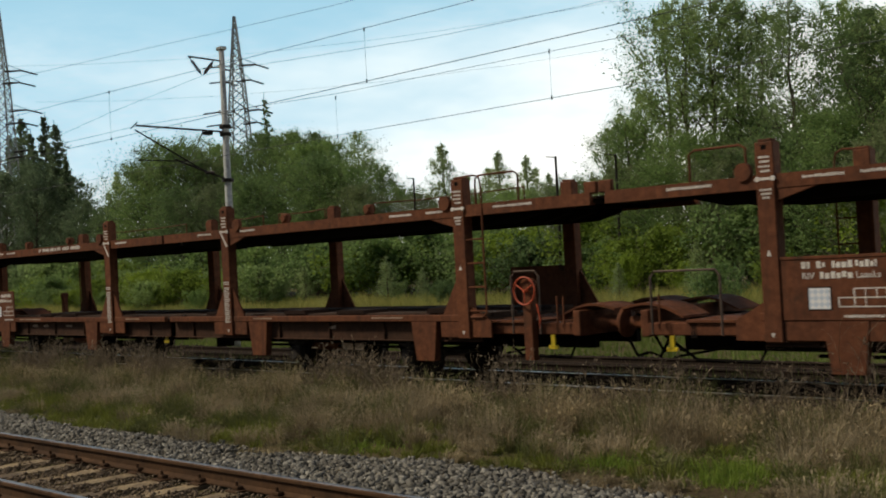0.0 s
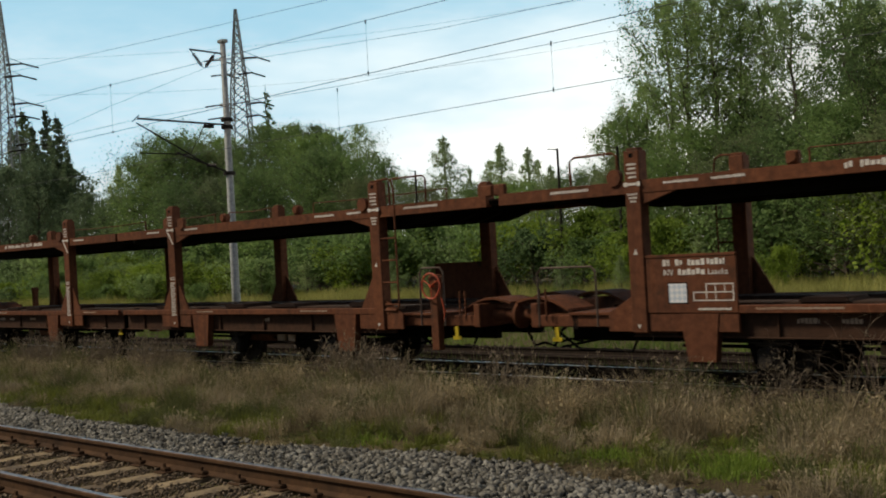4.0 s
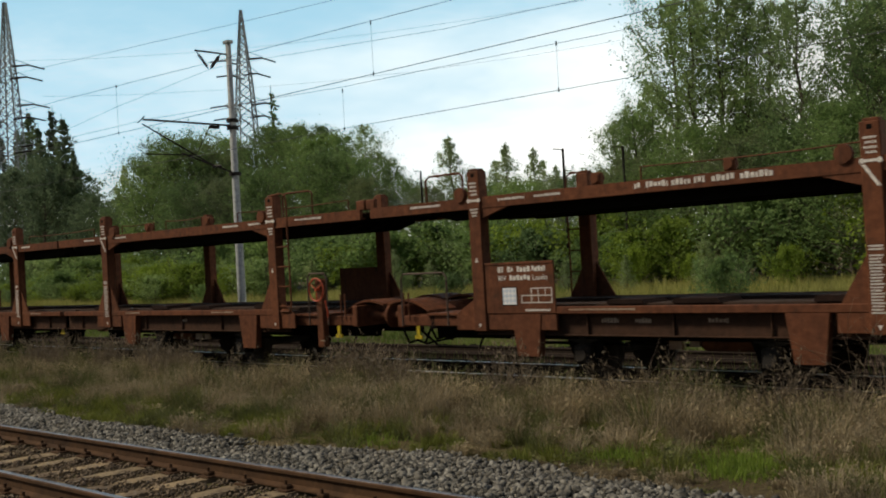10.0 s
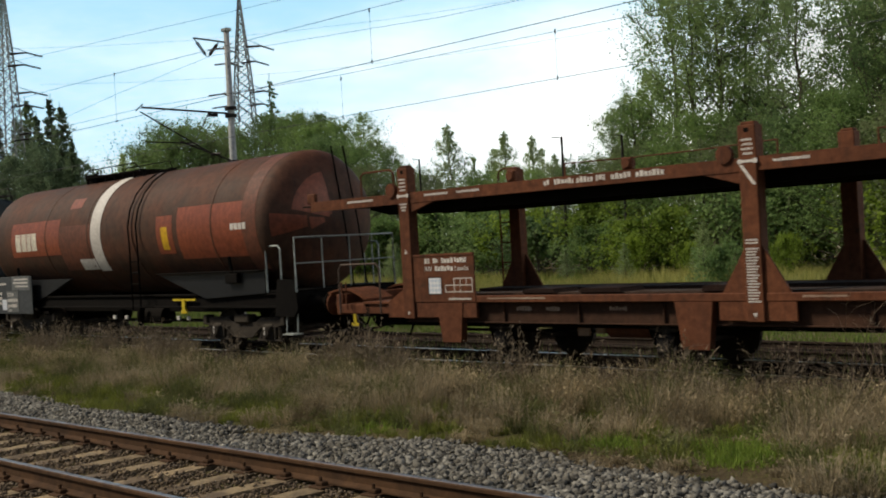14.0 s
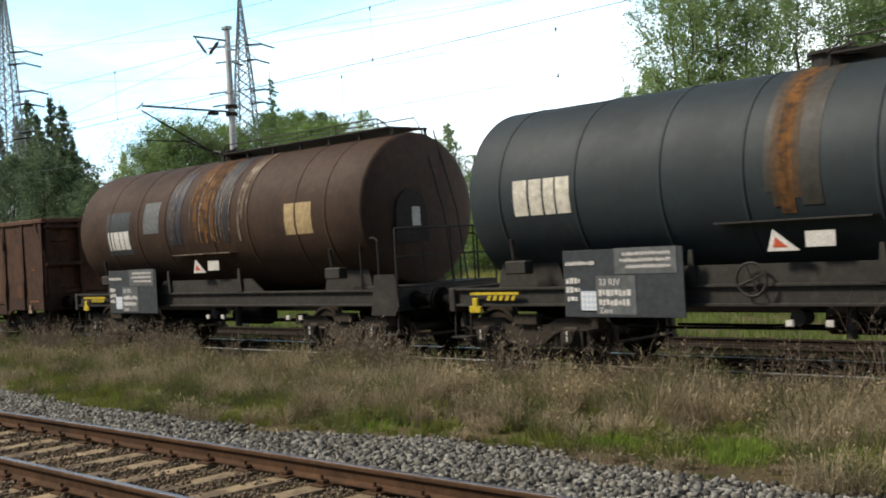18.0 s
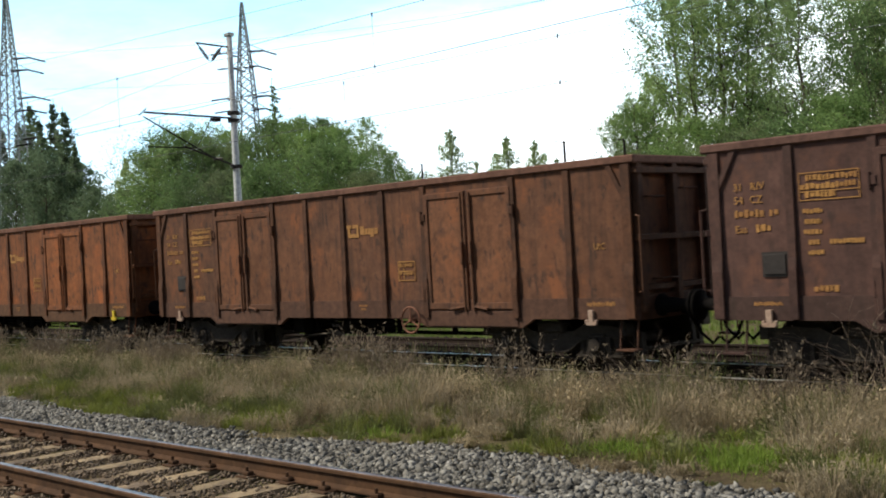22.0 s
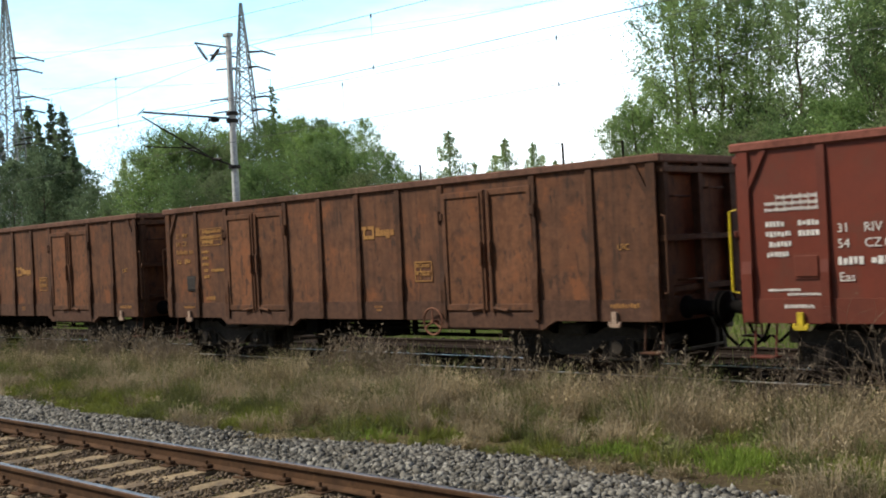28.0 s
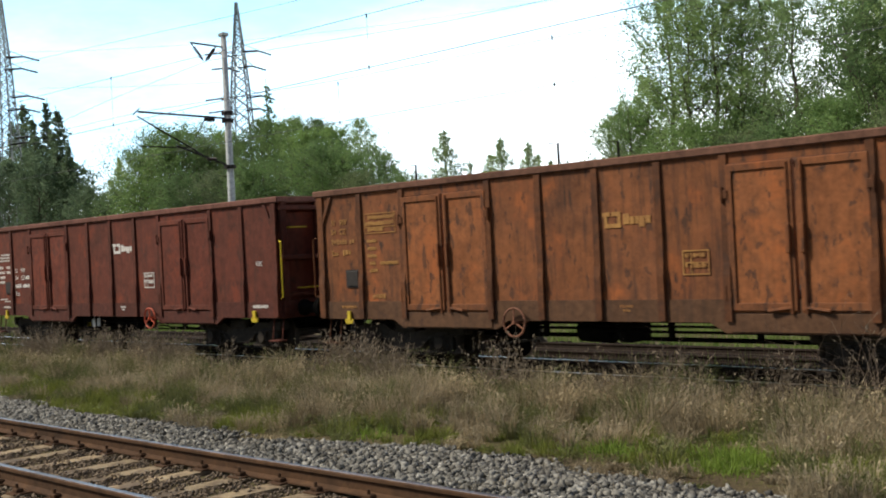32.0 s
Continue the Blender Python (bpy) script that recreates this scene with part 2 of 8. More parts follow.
M["leaf_dark"] = leafy("dark_green_leaves", (0.08, 0.13, 0.07), (0.23, 0.33, 0.19), 0.5)
M["leaf_deep"] = leafy("deep_green_leaves", (0.075, 0.14, 0.052), (0.24, 0.37, 0.14), 0.5)
M["leaf_mid"] = leafy("green_leaves", (0.1, 0.18, 0.06), (0.31, 0.47, 0.17), 0.55)
M["leaf_grey"] = leafy("grey_green_willow_leaves", (0.11, 0.16, 0.075), (0.3, 0.37, 0.19), 0.5)
M["leaf_light"] = leafy("light_green_leaves", (0.15, 0.24, 0.09), (0.38, 0.53, 0.23), 0.55)
M["leaf_bright"] = leafy("yellow_green_leaves", (0.11, 0.19, 0.025), (0.3, 0.42, 0.07), 0.5)
M["leaf_pale"] = leafy("pale_green_leaves", (0.2, 0.29, 0.13), (0.45, 0.57, 0.29), 0.6)
M["grass_dry"] = leafy("dry_grass_blades", (0.18, 0.15, 0.09), (0.7, 0.59, 0.39), 0.3, 1.6, 0.25)
M["grass_low"] = leafy("matted_dry_grass", (0.06, 0.052, 0.027), (0.22, 0.19, 0.1), 0.2, 3.0, 0.4)
M["grass_green"] = leafy("green_grass_blades", (0.065, 0.085, 0.022), (0.24, 0.28, 0.07), 0.35, 3.0, 0.35)
M["grass_meadow"] = leafy("meadow_grass_blades", (0.17, 0.2, 0.05), (0.52, 0.5, 0.19), 0.4, 0.35, 0.4)
M["grass_bright"] = leafy("lush_green_blades", (0.07, 0.12, 0.02), (0.27, 0.4, 0.07), 0.4, 3.0, 0.35)
M["weed_dark"] = leafy("withered_weed", (0.1, 0.085, 0.07), (0.26, 0.22, 0.18), 0.2)
M["grass_plum"] = leafy("dull_brown_seed_heads", (0.11, 0.092, 0.06), (0.52, 0.445, 0.31), 0.3, 1.6, 0.25)
M["herb"] = leafy("grey_green_herbs", (0.045, 0.058, 0.02), (0.23, 0.25, 0.105), 0.3, 1.6, 0.3)
M["meadow_green"] = leafy("meadow_herbs", (0.07, 0.12, 0.025), (0.2, 0.27, 0.07), 0.35, 0.25, 0.3)
M["twig"] = surface("dry_weed_stalks", (0.2, 0.15, 0.11), (0.11, 0.085, 0.065), rough=0.95)


def ground_material():
    m, ns, ls, bsdf = nodes_of("trackside_soil_and_grass")
    co = ns.new("ShaderNodeTexCoord")
    vec = co.outputs["Object"]
    a = noise_node(ns, ls, vec, 0.5, 8, 0.65)
    b = noise_node(ns, ls, vec, 18, 6, 0.7)
    r = ramp_node(ns, ((0.35, (0.075, 0.055, 0.036)), (0.5, (0.12, 0.095, 0.05)), (0.65, (0.1, 0.11, 0.04))))
    ls.new(a.outputs["Fac"], r.inputs["Fac"])
    rf = ramp_node(ns, ((0.3, (0.5, 0.5, 0.5)), (0.7, (1.4, 1.4, 1.4))))
    ls.new(b.outputs["Fac"], rf.inputs["Fac"])
    col = mix_node(ns, ls, 1.0, r.outputs["Color"], rf.outputs["Color"], "MULTIPLY")
    ls.new(col, bsdf.inputs["Base Color"])
    bsdf.inputs["Roughness"].default_value = 0.95
    bsdf.inputs["Specular IOR Level"].default_value = 0.1
    bp = ns.new("ShaderNodeBump")
    bp.inputs["Strength"].default_value, bp.inputs["Distance"].default_value = 0.7, 0.06
    ls.new(b.outputs["Fac"], bp.inputs["Height"])
    ls.new(bp.outputs["Normal"], bsdf.inputs["Normal"])
    return m


M["ground"] = ground_material()


# ---- mesh helpers ----
class Geo:
    """Vertices and faces of one part."""

    def __init__(self):
        self.v, self.f = [], []

    def add(self, verts, faces):
        n = len(self.v)
        self.v.extend(tuple(p) for p in verts)
        self.f.extend(tuple(i + n for i in q) for q in faces)
        return self

    def box(self, lo, hi, b=0.0):
        """A box with chamfered edges of width b."""
        c = [(lo[i] + hi[i]) / 2 for i in range(3)]
        h = [abs(hi[i] - lo[i]) / 2 for i in range(3)]
        b = min(b, 0.45 * min(h))
        if b <= 0:
            vs = [(c[0] + sx * h[0], c[1] + sy * h[1], c[2] + sz * h[2]) for sx in (-1, 1) for sy in (-1, 1) for sz in (-1, 1)]
            return self.add(vs, [(0, 1, 3, 2), (4, 6, 7, 5), (0, 4, 5, 1), (2, 3, 7, 6), (0, 2, 6, 4), (1, 5, 7, 3)])
        vs, key = [], {}
        for sx in (-1, 1):
            for sy in (-1, 1):
                for sz in (-1, 1):
                    for ax in range(3):
                        s = (sx, sy, sz)
                        key[(s, ax)] = len(vs)
                        vs.append(tuple(c[i] + s[i] * (h[i] if i == ax else h[i] - b) for i in range(3)))
        fs = []
        for ax in range(3):
            o1, o2 = (ax + 1) % 3, (ax + 2) % 3
            for s in (-1, 1):
                q = []
                for p, r in ((-1, -1), (1, -1), (1, 1), (-1, 1)):
                    k = [0, 0, 0]
                    k[ax], k[o1], k[o2] = s, p, r
                    q.append(key[(tuple(k), ax)])
                fs.append(tuple(q if s > 0 else reversed(q)))
        for ax in range(3):
            o1, o2 = (ax + 1) % 3, (ax + 2) % 3
            for p in (-1, 1):
                for r in (-1, 1):
                    k0, k1 = [0, 0, 0], [0, 0, 0]
                    k0[ax], k1[ax] = -1, 1
                    for k in (k0, k1):
                        k[o1], k[o2] = p, r
                    q = [key[(tuple(k0), o1)], key[(tuple(k1), o1)], key[(tuple(k1), o2)], key[(tuple(k0), o2)]]
                    fs.append(tuple(q if p * r < 0 else reversed(q)))
        for sx in (-1, 1):
            for sy in (-1, 1):
                for sz in (-1, 1):
                    s = (sx, sy, sz)
                    q = [key[(s, 0)], key[(s, 1)], key[(s, 2)]]
                    fs.append(tuple(q if sx * sy * sz > 0 else reversed(q)))
        return self.add(vs, fs)

    def prism(self, outline, y0, y1, axis=1):
        """An outline in the other two axes, drawn out along one axis."""
        def put(p, d):
            q = list(p)
            q.insert(axis, d)
            return q
        n = len(outline)
        vs = [put(p, y0) for p in outline] + [put(p, y1) for p in outline]
        fs = [tuple(range(n)), tuple(range(2 * n - 1, n - 1, -1))]
        fs += [(i, i + n, (i + 1) % n + n, (i + 1) % n) for i in range(n)]
        return self.add(vs, fs)

    def rod(self, a, b, r, sides=6, r2=None):
        a, b = Vector(a), Vector(b)
        d = (b - a).normalized()
        u = d.orthogonal().normalized()
        w = d.cross(u)
        r2 = r if r2 is None else r2
        vs = []
        for p, q in ((a, r), (b, r2)):
            for i in range(sides):
                t = 2 * math.pi * (i + 0.5) / sides
                vs.append(p + u * (q * math.cos(t)) + w * (q * math.sin(t)))
        fs = [(i, (i + 1) % sides, (i + 1) % sides + sides, i + sides) for i in range(sides)]
        fs += [tuple(range(sides - 1, -1, -1)), tuple(range(sides, 2 * sides))]
        return self.add(vs, fs)

    def pipe(self, points, r, sides=5):
        """One bent tube through the points."""
        p = [Vector(q) for q in points]
        rows, up = [], None
        for i, q in enumerate(p):
            d = (p[min(i + 1, len(p) - 1)] - p[max(i - 1, 0)]).normalized()
            u = up - d * up.dot(d) if up is not None else d.orthogonal()
            if u.length < 0.05:
                u = d.orthogonal()
            up = u.normalized()
            v = d.cross(up)
            rows.append([tuple(q + (up * math.cos(2 * math.pi * k / sides) + v * math.sin(2 * math.pi * k / sides)) * r) for k in range(sides)])
        n = len(rows)
        faces = [(i * sides + k, i * sides + (k + 1) % sides, (i + 1) * sides + (k + 1) % sides, (i + 1) * sides + k) for i in range(n - 1) for k in range(sides)]
        faces += [tuple(reversed(range(sides))), tuple((n - 1) * sides + k for k in range(sides))]
        self.add([c for row in rows for c in row], faces)
        return self

    def ring(self, c, radius, r, axis=1, n=20, sides=5):
        pts = []
        for i in range(n + 1):
            t = 2 * math.pi * i / n
            p = [radius * math.cos(t), radius * math.sin(t)]
            p.insert(axis, 0)
            pts.append(Vector(c) + Vector(p))
        return self.pipe(pts, r, sides)

    def lathe(self, profile, sides=20, axis=0, c=(0, 0, 0)):
        """A profile of (along, radius) turned about an axis through c."""
        vs, fs = [], []
        for d, r in profile:
            for i in range(sides):
                t = 2 * math.pi * i / sides
                p = [r * math.cos(t), r * math.sin(t)]
                p.insert(axis, d)
                vs.append((p[0] + c[0], p[1] + c[1], p[2] + c[2]))
        for k in range(len(profile) - 1):
            for i in range(sides):
                j = (i + 1) % sides
                fs.append((k * sides + i, (k + 1) * sides + i, (k + 1) * sides + j, k * sides + j))
        fs.append(tuple(range(sides)))
        fs.append(tuple(range(len(profile) * sides - 1, (len(profile) - 1) * sides - 1, -1)))
        return self.add(vs, fs)

    def mesh(self, name, mat, smooth=False, fix=True):
        me = bpy.data.meshes.new(name)
        me.from_pydata(self.v, [], self.f)
        me.materials.append(mat)
        if fix:
            bm = bmesh.new()
            bm.from_mesh(me)
            bmesh.ops.recalc_face_normals(bm, faces=bm.faces)
            bm.to_mesh(me)
            bm.free()
        if smooth:
            me.polygons.foreach_set("use_smooth", [True] * len(me.polygons))
        me.update()
        return me


def part(name, geo, mat, parent=None, label="", at=None, smooth=False, fix=True):
    me = geo if isinstance(geo, bpy.types.Mesh) else geo.mesh(name, mat, smooth, fix)
    ob = new(name, me)
    ob.parent = parent
    if at:
        ob.location = at
    if label:
        tagged(ob, label)
    if name in ("lettering", "data_grid", "emblem", "brake_plate", "bracing"):
        tagged(ob, kind="stuff")
    return ob


def bars(g, x0, z0, rows, y, h=0.09, gap=0.05, t=0.004):
    """Rows of lettering as plain bars: each row is a list of (start, length) along x, downwards from z0, on the face at y."""
    z = z0
    rnd = random.Random(int(1000 * (x0 + z0)))
    for row in rows:
        for s, n in row:
            a = 0.0
            while a < n - 0.2 * h:
                c = min(n - a, h * rnd.uniform(0.4, 0.75))
                low = z - h * rnd.choice((1.0, 1.0, 0.85))
                g.box((x0 + s + a, y - t, low), (x0 + s + a + c, y + 0.001, z - h * rnd.choice((0.0, 0.0, 0.2))))
                a += c + h * 0.22
        z -= h + gap
    return g


def words(text, size, mat_name, parent, at, name="lettering"):
    """Raised lettering that faces the camera's side (-y)."""
    cu = bpy.data.curves.new("text", "FONT")
    cu.body, cu.size, cu.extrude, cu.resolution_u = text, size, 0.002, 2
    ob = bpy.data.objects.new("text", cu)
    me = bpy.data.meshes.new_from_object(ob)
    bpy.data.objects.remove(ob)
    me.materials.clear()
    me.materials.append(M[mat_name])
    me.transform(Matrix.Rotation(radians(90), 4, "X"))
    return part(name, me, None, parent, at=at)

# ---- ground and tracks ----
TRACK_Y, NEAR_Y, THIRD_Y = 14.72, 5.43, 19.59
NEAR_Z, THIRD_Z = 0.187, -0.246
PROFILE = ((-3000, 0.0), (-6, 0.0), (2.5, -0.06), (3.4, -0.02), (7.4, -0.02), (8.4, -0.14), (12.0, -0.3), (12.6, -0.22), (16.9, -0.22), (17.4, -0.45),
           (21.8, -0.47), (23.5, -0.6), (40, -0.5), (70, -0.2), (3000, 0.0))


def ground_z(y):
    for (a, za), (b, zb) in zip(PROFILE, PROFILE[1:]):
        if y <= b:
            return za + (zb - za) * (y - a) / (b - a)
    return 0.0


def build_ground():
    xs = [-3000, -800, -300, -160] + [-120 + 1.5 * i for i in range(95)] + [40, 90, 300, 900, 3000]
    ys = [-3000, -600, -100, -30] + [-10 + 0.5 * i for i in range(84)] + [34, 38, 44, 52, 62, 75, 100, 200, 500, 1200, 3000]
    g = Geo()
    for y in ys:
        for x in xs:
            rough = 0.06 if abs(y) < 80 and not 3 < y < 8 else 0.0
            g.v.append((x, y, ground_z(y) + rough * noise.noise((x * 0.5, y * 0.9, 3.0))))
    n = len(xs)
    g.f = [(j * n + i, j * n + i + 1, (j + 1) * n + i + 1, (j + 1) * n + i) for j in range(len(ys) - 1) for i in range(n - 1)]
    ob = part("ground", g, M["ground"], smooth=True, fix=False)
    tagged(ob, "brown trackside soil with patches of rough grass", "ground", kind="structure")


def rail_outline(z):
    """Section of a rail, in y and z, its head at z."""
    half = ((0.07, -0.16), (0.07, -0.148), (0.012, -0.125), (0.012, -0.045), (0.036, -0.035), (0.036, -0.012), (0.026, 0.0))
    return [(y, z + d) for y, d in half] + [(-y, z + d) for y, d in reversed(half)]


def build_track(name, y, z, x0, x1, spacing, label, sleeper_mat, detail, web, shoulder=0.029, worn=0.0):
    root = tagged(new(name), label, "railway track", kind="structure")
    for s in (-1, 1):
        yy = y + s * 0.7525
        rail = part("rail", Geo().prism([(yy + a, b) for a, b in rail_outline(z)], x0, x1, axis=0), web, root, "rusty steel rail")
        part("rail_head", Geo().prism([(yy - shoulder, z - worn), (yy + shoulder, z - worn), (yy + 0.025, z + 0.003), (yy - 0.025, z + 0.003)], x0, x1, axis=0), M["rail_top"] if worn else (M["rail_dull"] if detail else M["rail_dark"]), rail, "worn bright rail head")
    # four worn sleepers with split, uneven edges
    wood = []
    edge = random.Random(17)
    for _ in range(4):
        left = [(-0.115 + edge.uniform(-0.012, 0.022), -1.3 + 0.2 * k) for k in range(14)]
        right = [(0.115 - edge.uniform(-0.012, 0.022), 1.3 - 0.2 * k) for k in range(14)]
        g = Geo().prism(left + right, -0.16, 0.0, axis=2)
        wood.append(g.mesh("sleeper", sleeper_mat))
    clip = Geo()
    for s in (-1, 1):
        yy = s * 0.7525
        clip.box((-0.09, yy - 0.19, 0), (0.09, yy + 0.19, 0.018), 0.005)
        for e in (-1, 1):
            clip.box((-0.05, yy + e * 0.11 - 0.035, 0.018), (0.05, yy + e * 0.11 + 0.035, 0.055), 0.012)
            clip.rod((0, yy + e * 0.12, 0.05), (0, yy + e * 0.12, 0.095), 0.016, 6)
    clip_me = clip.mesh("rail_fastening", M["rail_side"])
    rnd = random.Random(7)
    n = int((x1 - x0) / spacing)
    for i in range(n):
        x = x0 + (i + 0.5) * spacing
        if not (-48 < x < 3):
            continue
        ob = part("sleeper", wood[i % 4], None, root, at=(x + rnd.uniform(-0.04, 0.04), y + rnd.uniform(-0.05, 0.05), z - 0.166 - rnd.uniform(0, 0.012)))
        ob.rotation_euler = (0, 0, rnd.uniform(-0.03, 0.03))
        if detail:
            part("rail_fastening", clip_me, None, ob, at=(0, 0, 0))
    return root


build_ground()
build_track("near_track", NEAR_Y, NEAR_Z, -320, 60, 0.6, "railway track with rusty rails on pale timber sleepers", M["sleeper"], True, M["rail_side"])
build_track("main_track", TRACK_Y, 0.0, -460, 60, 0.6, "railway track in shade-darkened ballast, rails polished on top", M["tarred"], False, M["rail_dark"], 0.038, 0.008)
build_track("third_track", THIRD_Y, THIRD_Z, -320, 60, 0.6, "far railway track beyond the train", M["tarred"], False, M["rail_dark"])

# ---- stones and grass ----
def scatter(name, base_v, base_f, at, turn_seed, size, squash, mat):
    """Many small copies of one jagged shape in one mesh."""
    rng = np.random.default_rng(turn_seed)
    n, k = len(at), len(base_v)
    q = rng.normal(size=(n, 4))
    q /= np.linalg.norm(q, axis=1)[:, None]
    w, x, y, z = q.T
    rot = np.stack([1 - 2 * (y * y + z * z), 2 * (x * y - z * w), 2 * (x * z + y * w), 2 * (x * y + z * w), 1 - 2 * (x * x + z * z), 2 * (y * z - x * w),
                    2 * (x * z - y * w), 2 * (y * z + x * w), 1 - 2 * (x * x + y * y)], axis=1).reshape(n, 3, 3)
    v = np.asarray(base_v)[None] * (1 + rng.uniform(-0.42, 0.42, (n, k, 1)))
    v = v * (size * rng.uniform(0.55, 1.25, n))[:, None, None] * rng.uniform(0.6, 1.2, (n, 1, 3))
    v = np.einsum("nij,nkj->nki", rot, v)
    v[:, :, 2] *= squash
    v += np.asarray(at)[:, None, :]
    f = np.asarray(base_f)
    faces = (f[None] + (np.arange(n) * k)[:, None, None]).reshape(-1)
    me = bpy.data.meshes.new(name)
    me.vertices.add(n * k)
    me.vertices.foreach_set("co", v.astype(np.float32).ravel())
    me.loops.add(len(faces))
    me.loops.foreach_set("vertex_index", faces.astype(np.int32))
    me.polygons.add(len(faces) // 3)
    me.polygons.foreach_set("loop_start", np.arange(0, len(faces), 3, dtype=np.int32))
    me.materials.append(mat)
    me.update(calc_edges=True)
    return me


P = (1 + 5 ** 0.5) / 2
ICO_V = np.array([(-1, P, 0), (1, P, 0), (-1, -P, 0), (1, -P, 0), (0, -1, P), (0, 1, P), (0, -1, -P), (0, 1, -P), (P, 0, -1), (P, 0, 1), (-P, 0, -1), (-P, 0, 1)]) / 1.9
ICO_F = [(0, 11, 5), (0, 5, 1), (0, 1, 7), (0, 7, 10), (0, 10, 11), (1, 5, 9), (5, 11, 4), (11, 10, 2), (10, 7, 6), (7, 1, 8), (3, 9, 4), (3, 4, 2), (3, 2, 6), (3, 6, 8), (3, 8, 9), (4, 9, 5), (2, 4, 11), (6, 2, 10), (8, 6, 7), (9, 8, 1)]
OCT_V = np.array([(1, 0, 0), (-1, 0, 0), (0, 1, 0), (0, -1, 0), (0, 0, 1), (0, 0, -1)])
OCT_F = [(0, 2, 4), (2, 1, 4), (1, 3, 4), (3, 0, 4), (2, 0, 5), (1, 2, 5), (3, 1, 5), (0, 3, 5)]


def ground_at(xy):
    return np.array([ground_z(y) + (0.06 if not 3 < y < 8 else 0.0) * noise.noise((x * 0.5, y * 0.9, 3.0)) for x, y in xy])


def field(n, x0, x1, y0, y1, seed):
    """Random places on the ground, within a wedge before the line."""
    rng = np.random.default_rng(seed)
    xy = np.stack([rng.uniform(x0, x1, n), rng.uniform(y0, y1, n)], axis=1)
    keep = (xy[:, 0] > -2.45 * xy[:, 1] - 1) & (xy[:, 0] < -0.36 * xy[:, 1] + 1)
    return xy[keep]


def patches(xy, scale, seed):
    return np.array([noise.noise((x * scale + seed, y * scale, seed * 0.37)) for x, y in xy])


def stone_bed(name, xy, z, size, mat, label, shape="ico", seed=1):
    at = np.column_stack([xy, z])
    v, f = (ICO_V, ICO_F) if shape == "ico" else (OCT_V, OCT_F)
    ob = part(name, scatter(name, v, f, at, seed, size, 0.8, mat), None)
    return tagged(ob, label, "ballast", kind="stuff")


def verge_edge(xy):
    """Where the stones beside the near track give way to grass."""
    return np.interp(xy[:, 0], (-19.4, -15.4, -13.5, -11.9, -10.8, -10.3, -8.9, -7.7, -6.7, -5.7), (8.3, 7.6, 7.75, 7.7, 7.65, 7.95, 8.6, 8.5, 8.2, 8.05)) + 0.22 * patches(xy, 1.6, 4)


rng = np.random.default_rng(3)
xy = field(64000, -24, -1, 6.3, 8.9, 31)
xy = xy[(xy[:, 1] < verge_edge(xy) + rng.uniform(-0.15, 0.3, len(xy))) & (np.hypot((xy[:, 0] + 10.85) / 0.8, xy[:, 1] - 7.75) > rng.uniform(0.3, 0.75, len(xy)))]
stone_bed("ballast", xy, ground_at(xy) + rng.uniform(-0.01, 0.05, len(xy)), 0.04, M["stone"], "grey crushed stone ballast beside the near track", "oct", seed=5)
xy = field(40000, -20, -3, 3.0, 6.35, 32)
off = np.abs((xy[:, 0] + 320.0) / 0.6 % 1 - 0.5)
keep = (off > 0.24 - 0.12 * np.clip(patches(xy, 1.6, 3), 0, 1)) | (patches(xy, 2.3, 8) > 0.08) | (np.abs(xy[:, 1] - NEAR_Y) > 1.3)
keep &= np.abs(np.abs(xy[:, 1] - NEAR_Y) - 0.7525) > 0.11
xy = xy[keep]
stone_bed("ballast", xy, ground_at(xy) + rng.uniform(-0.0, 0.055, len(xy)), 0.022, M["stone_brown"], "brown dusty ballast between pale sleepers", "oct", seed=6)
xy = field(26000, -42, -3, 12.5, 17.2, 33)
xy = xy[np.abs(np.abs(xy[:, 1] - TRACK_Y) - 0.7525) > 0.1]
stone_bed("ballast", xy, ground_at(xy) + rng.uniform(-0.01, 0.06, len(xy)), 0.055, M["stone_dark"], "dark ballast under the train, darkened further for shade", "oct", seed=7)
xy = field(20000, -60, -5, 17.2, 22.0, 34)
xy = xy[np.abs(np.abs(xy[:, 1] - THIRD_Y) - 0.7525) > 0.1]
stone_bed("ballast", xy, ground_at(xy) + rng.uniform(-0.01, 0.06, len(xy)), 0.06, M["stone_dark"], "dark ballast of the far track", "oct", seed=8)


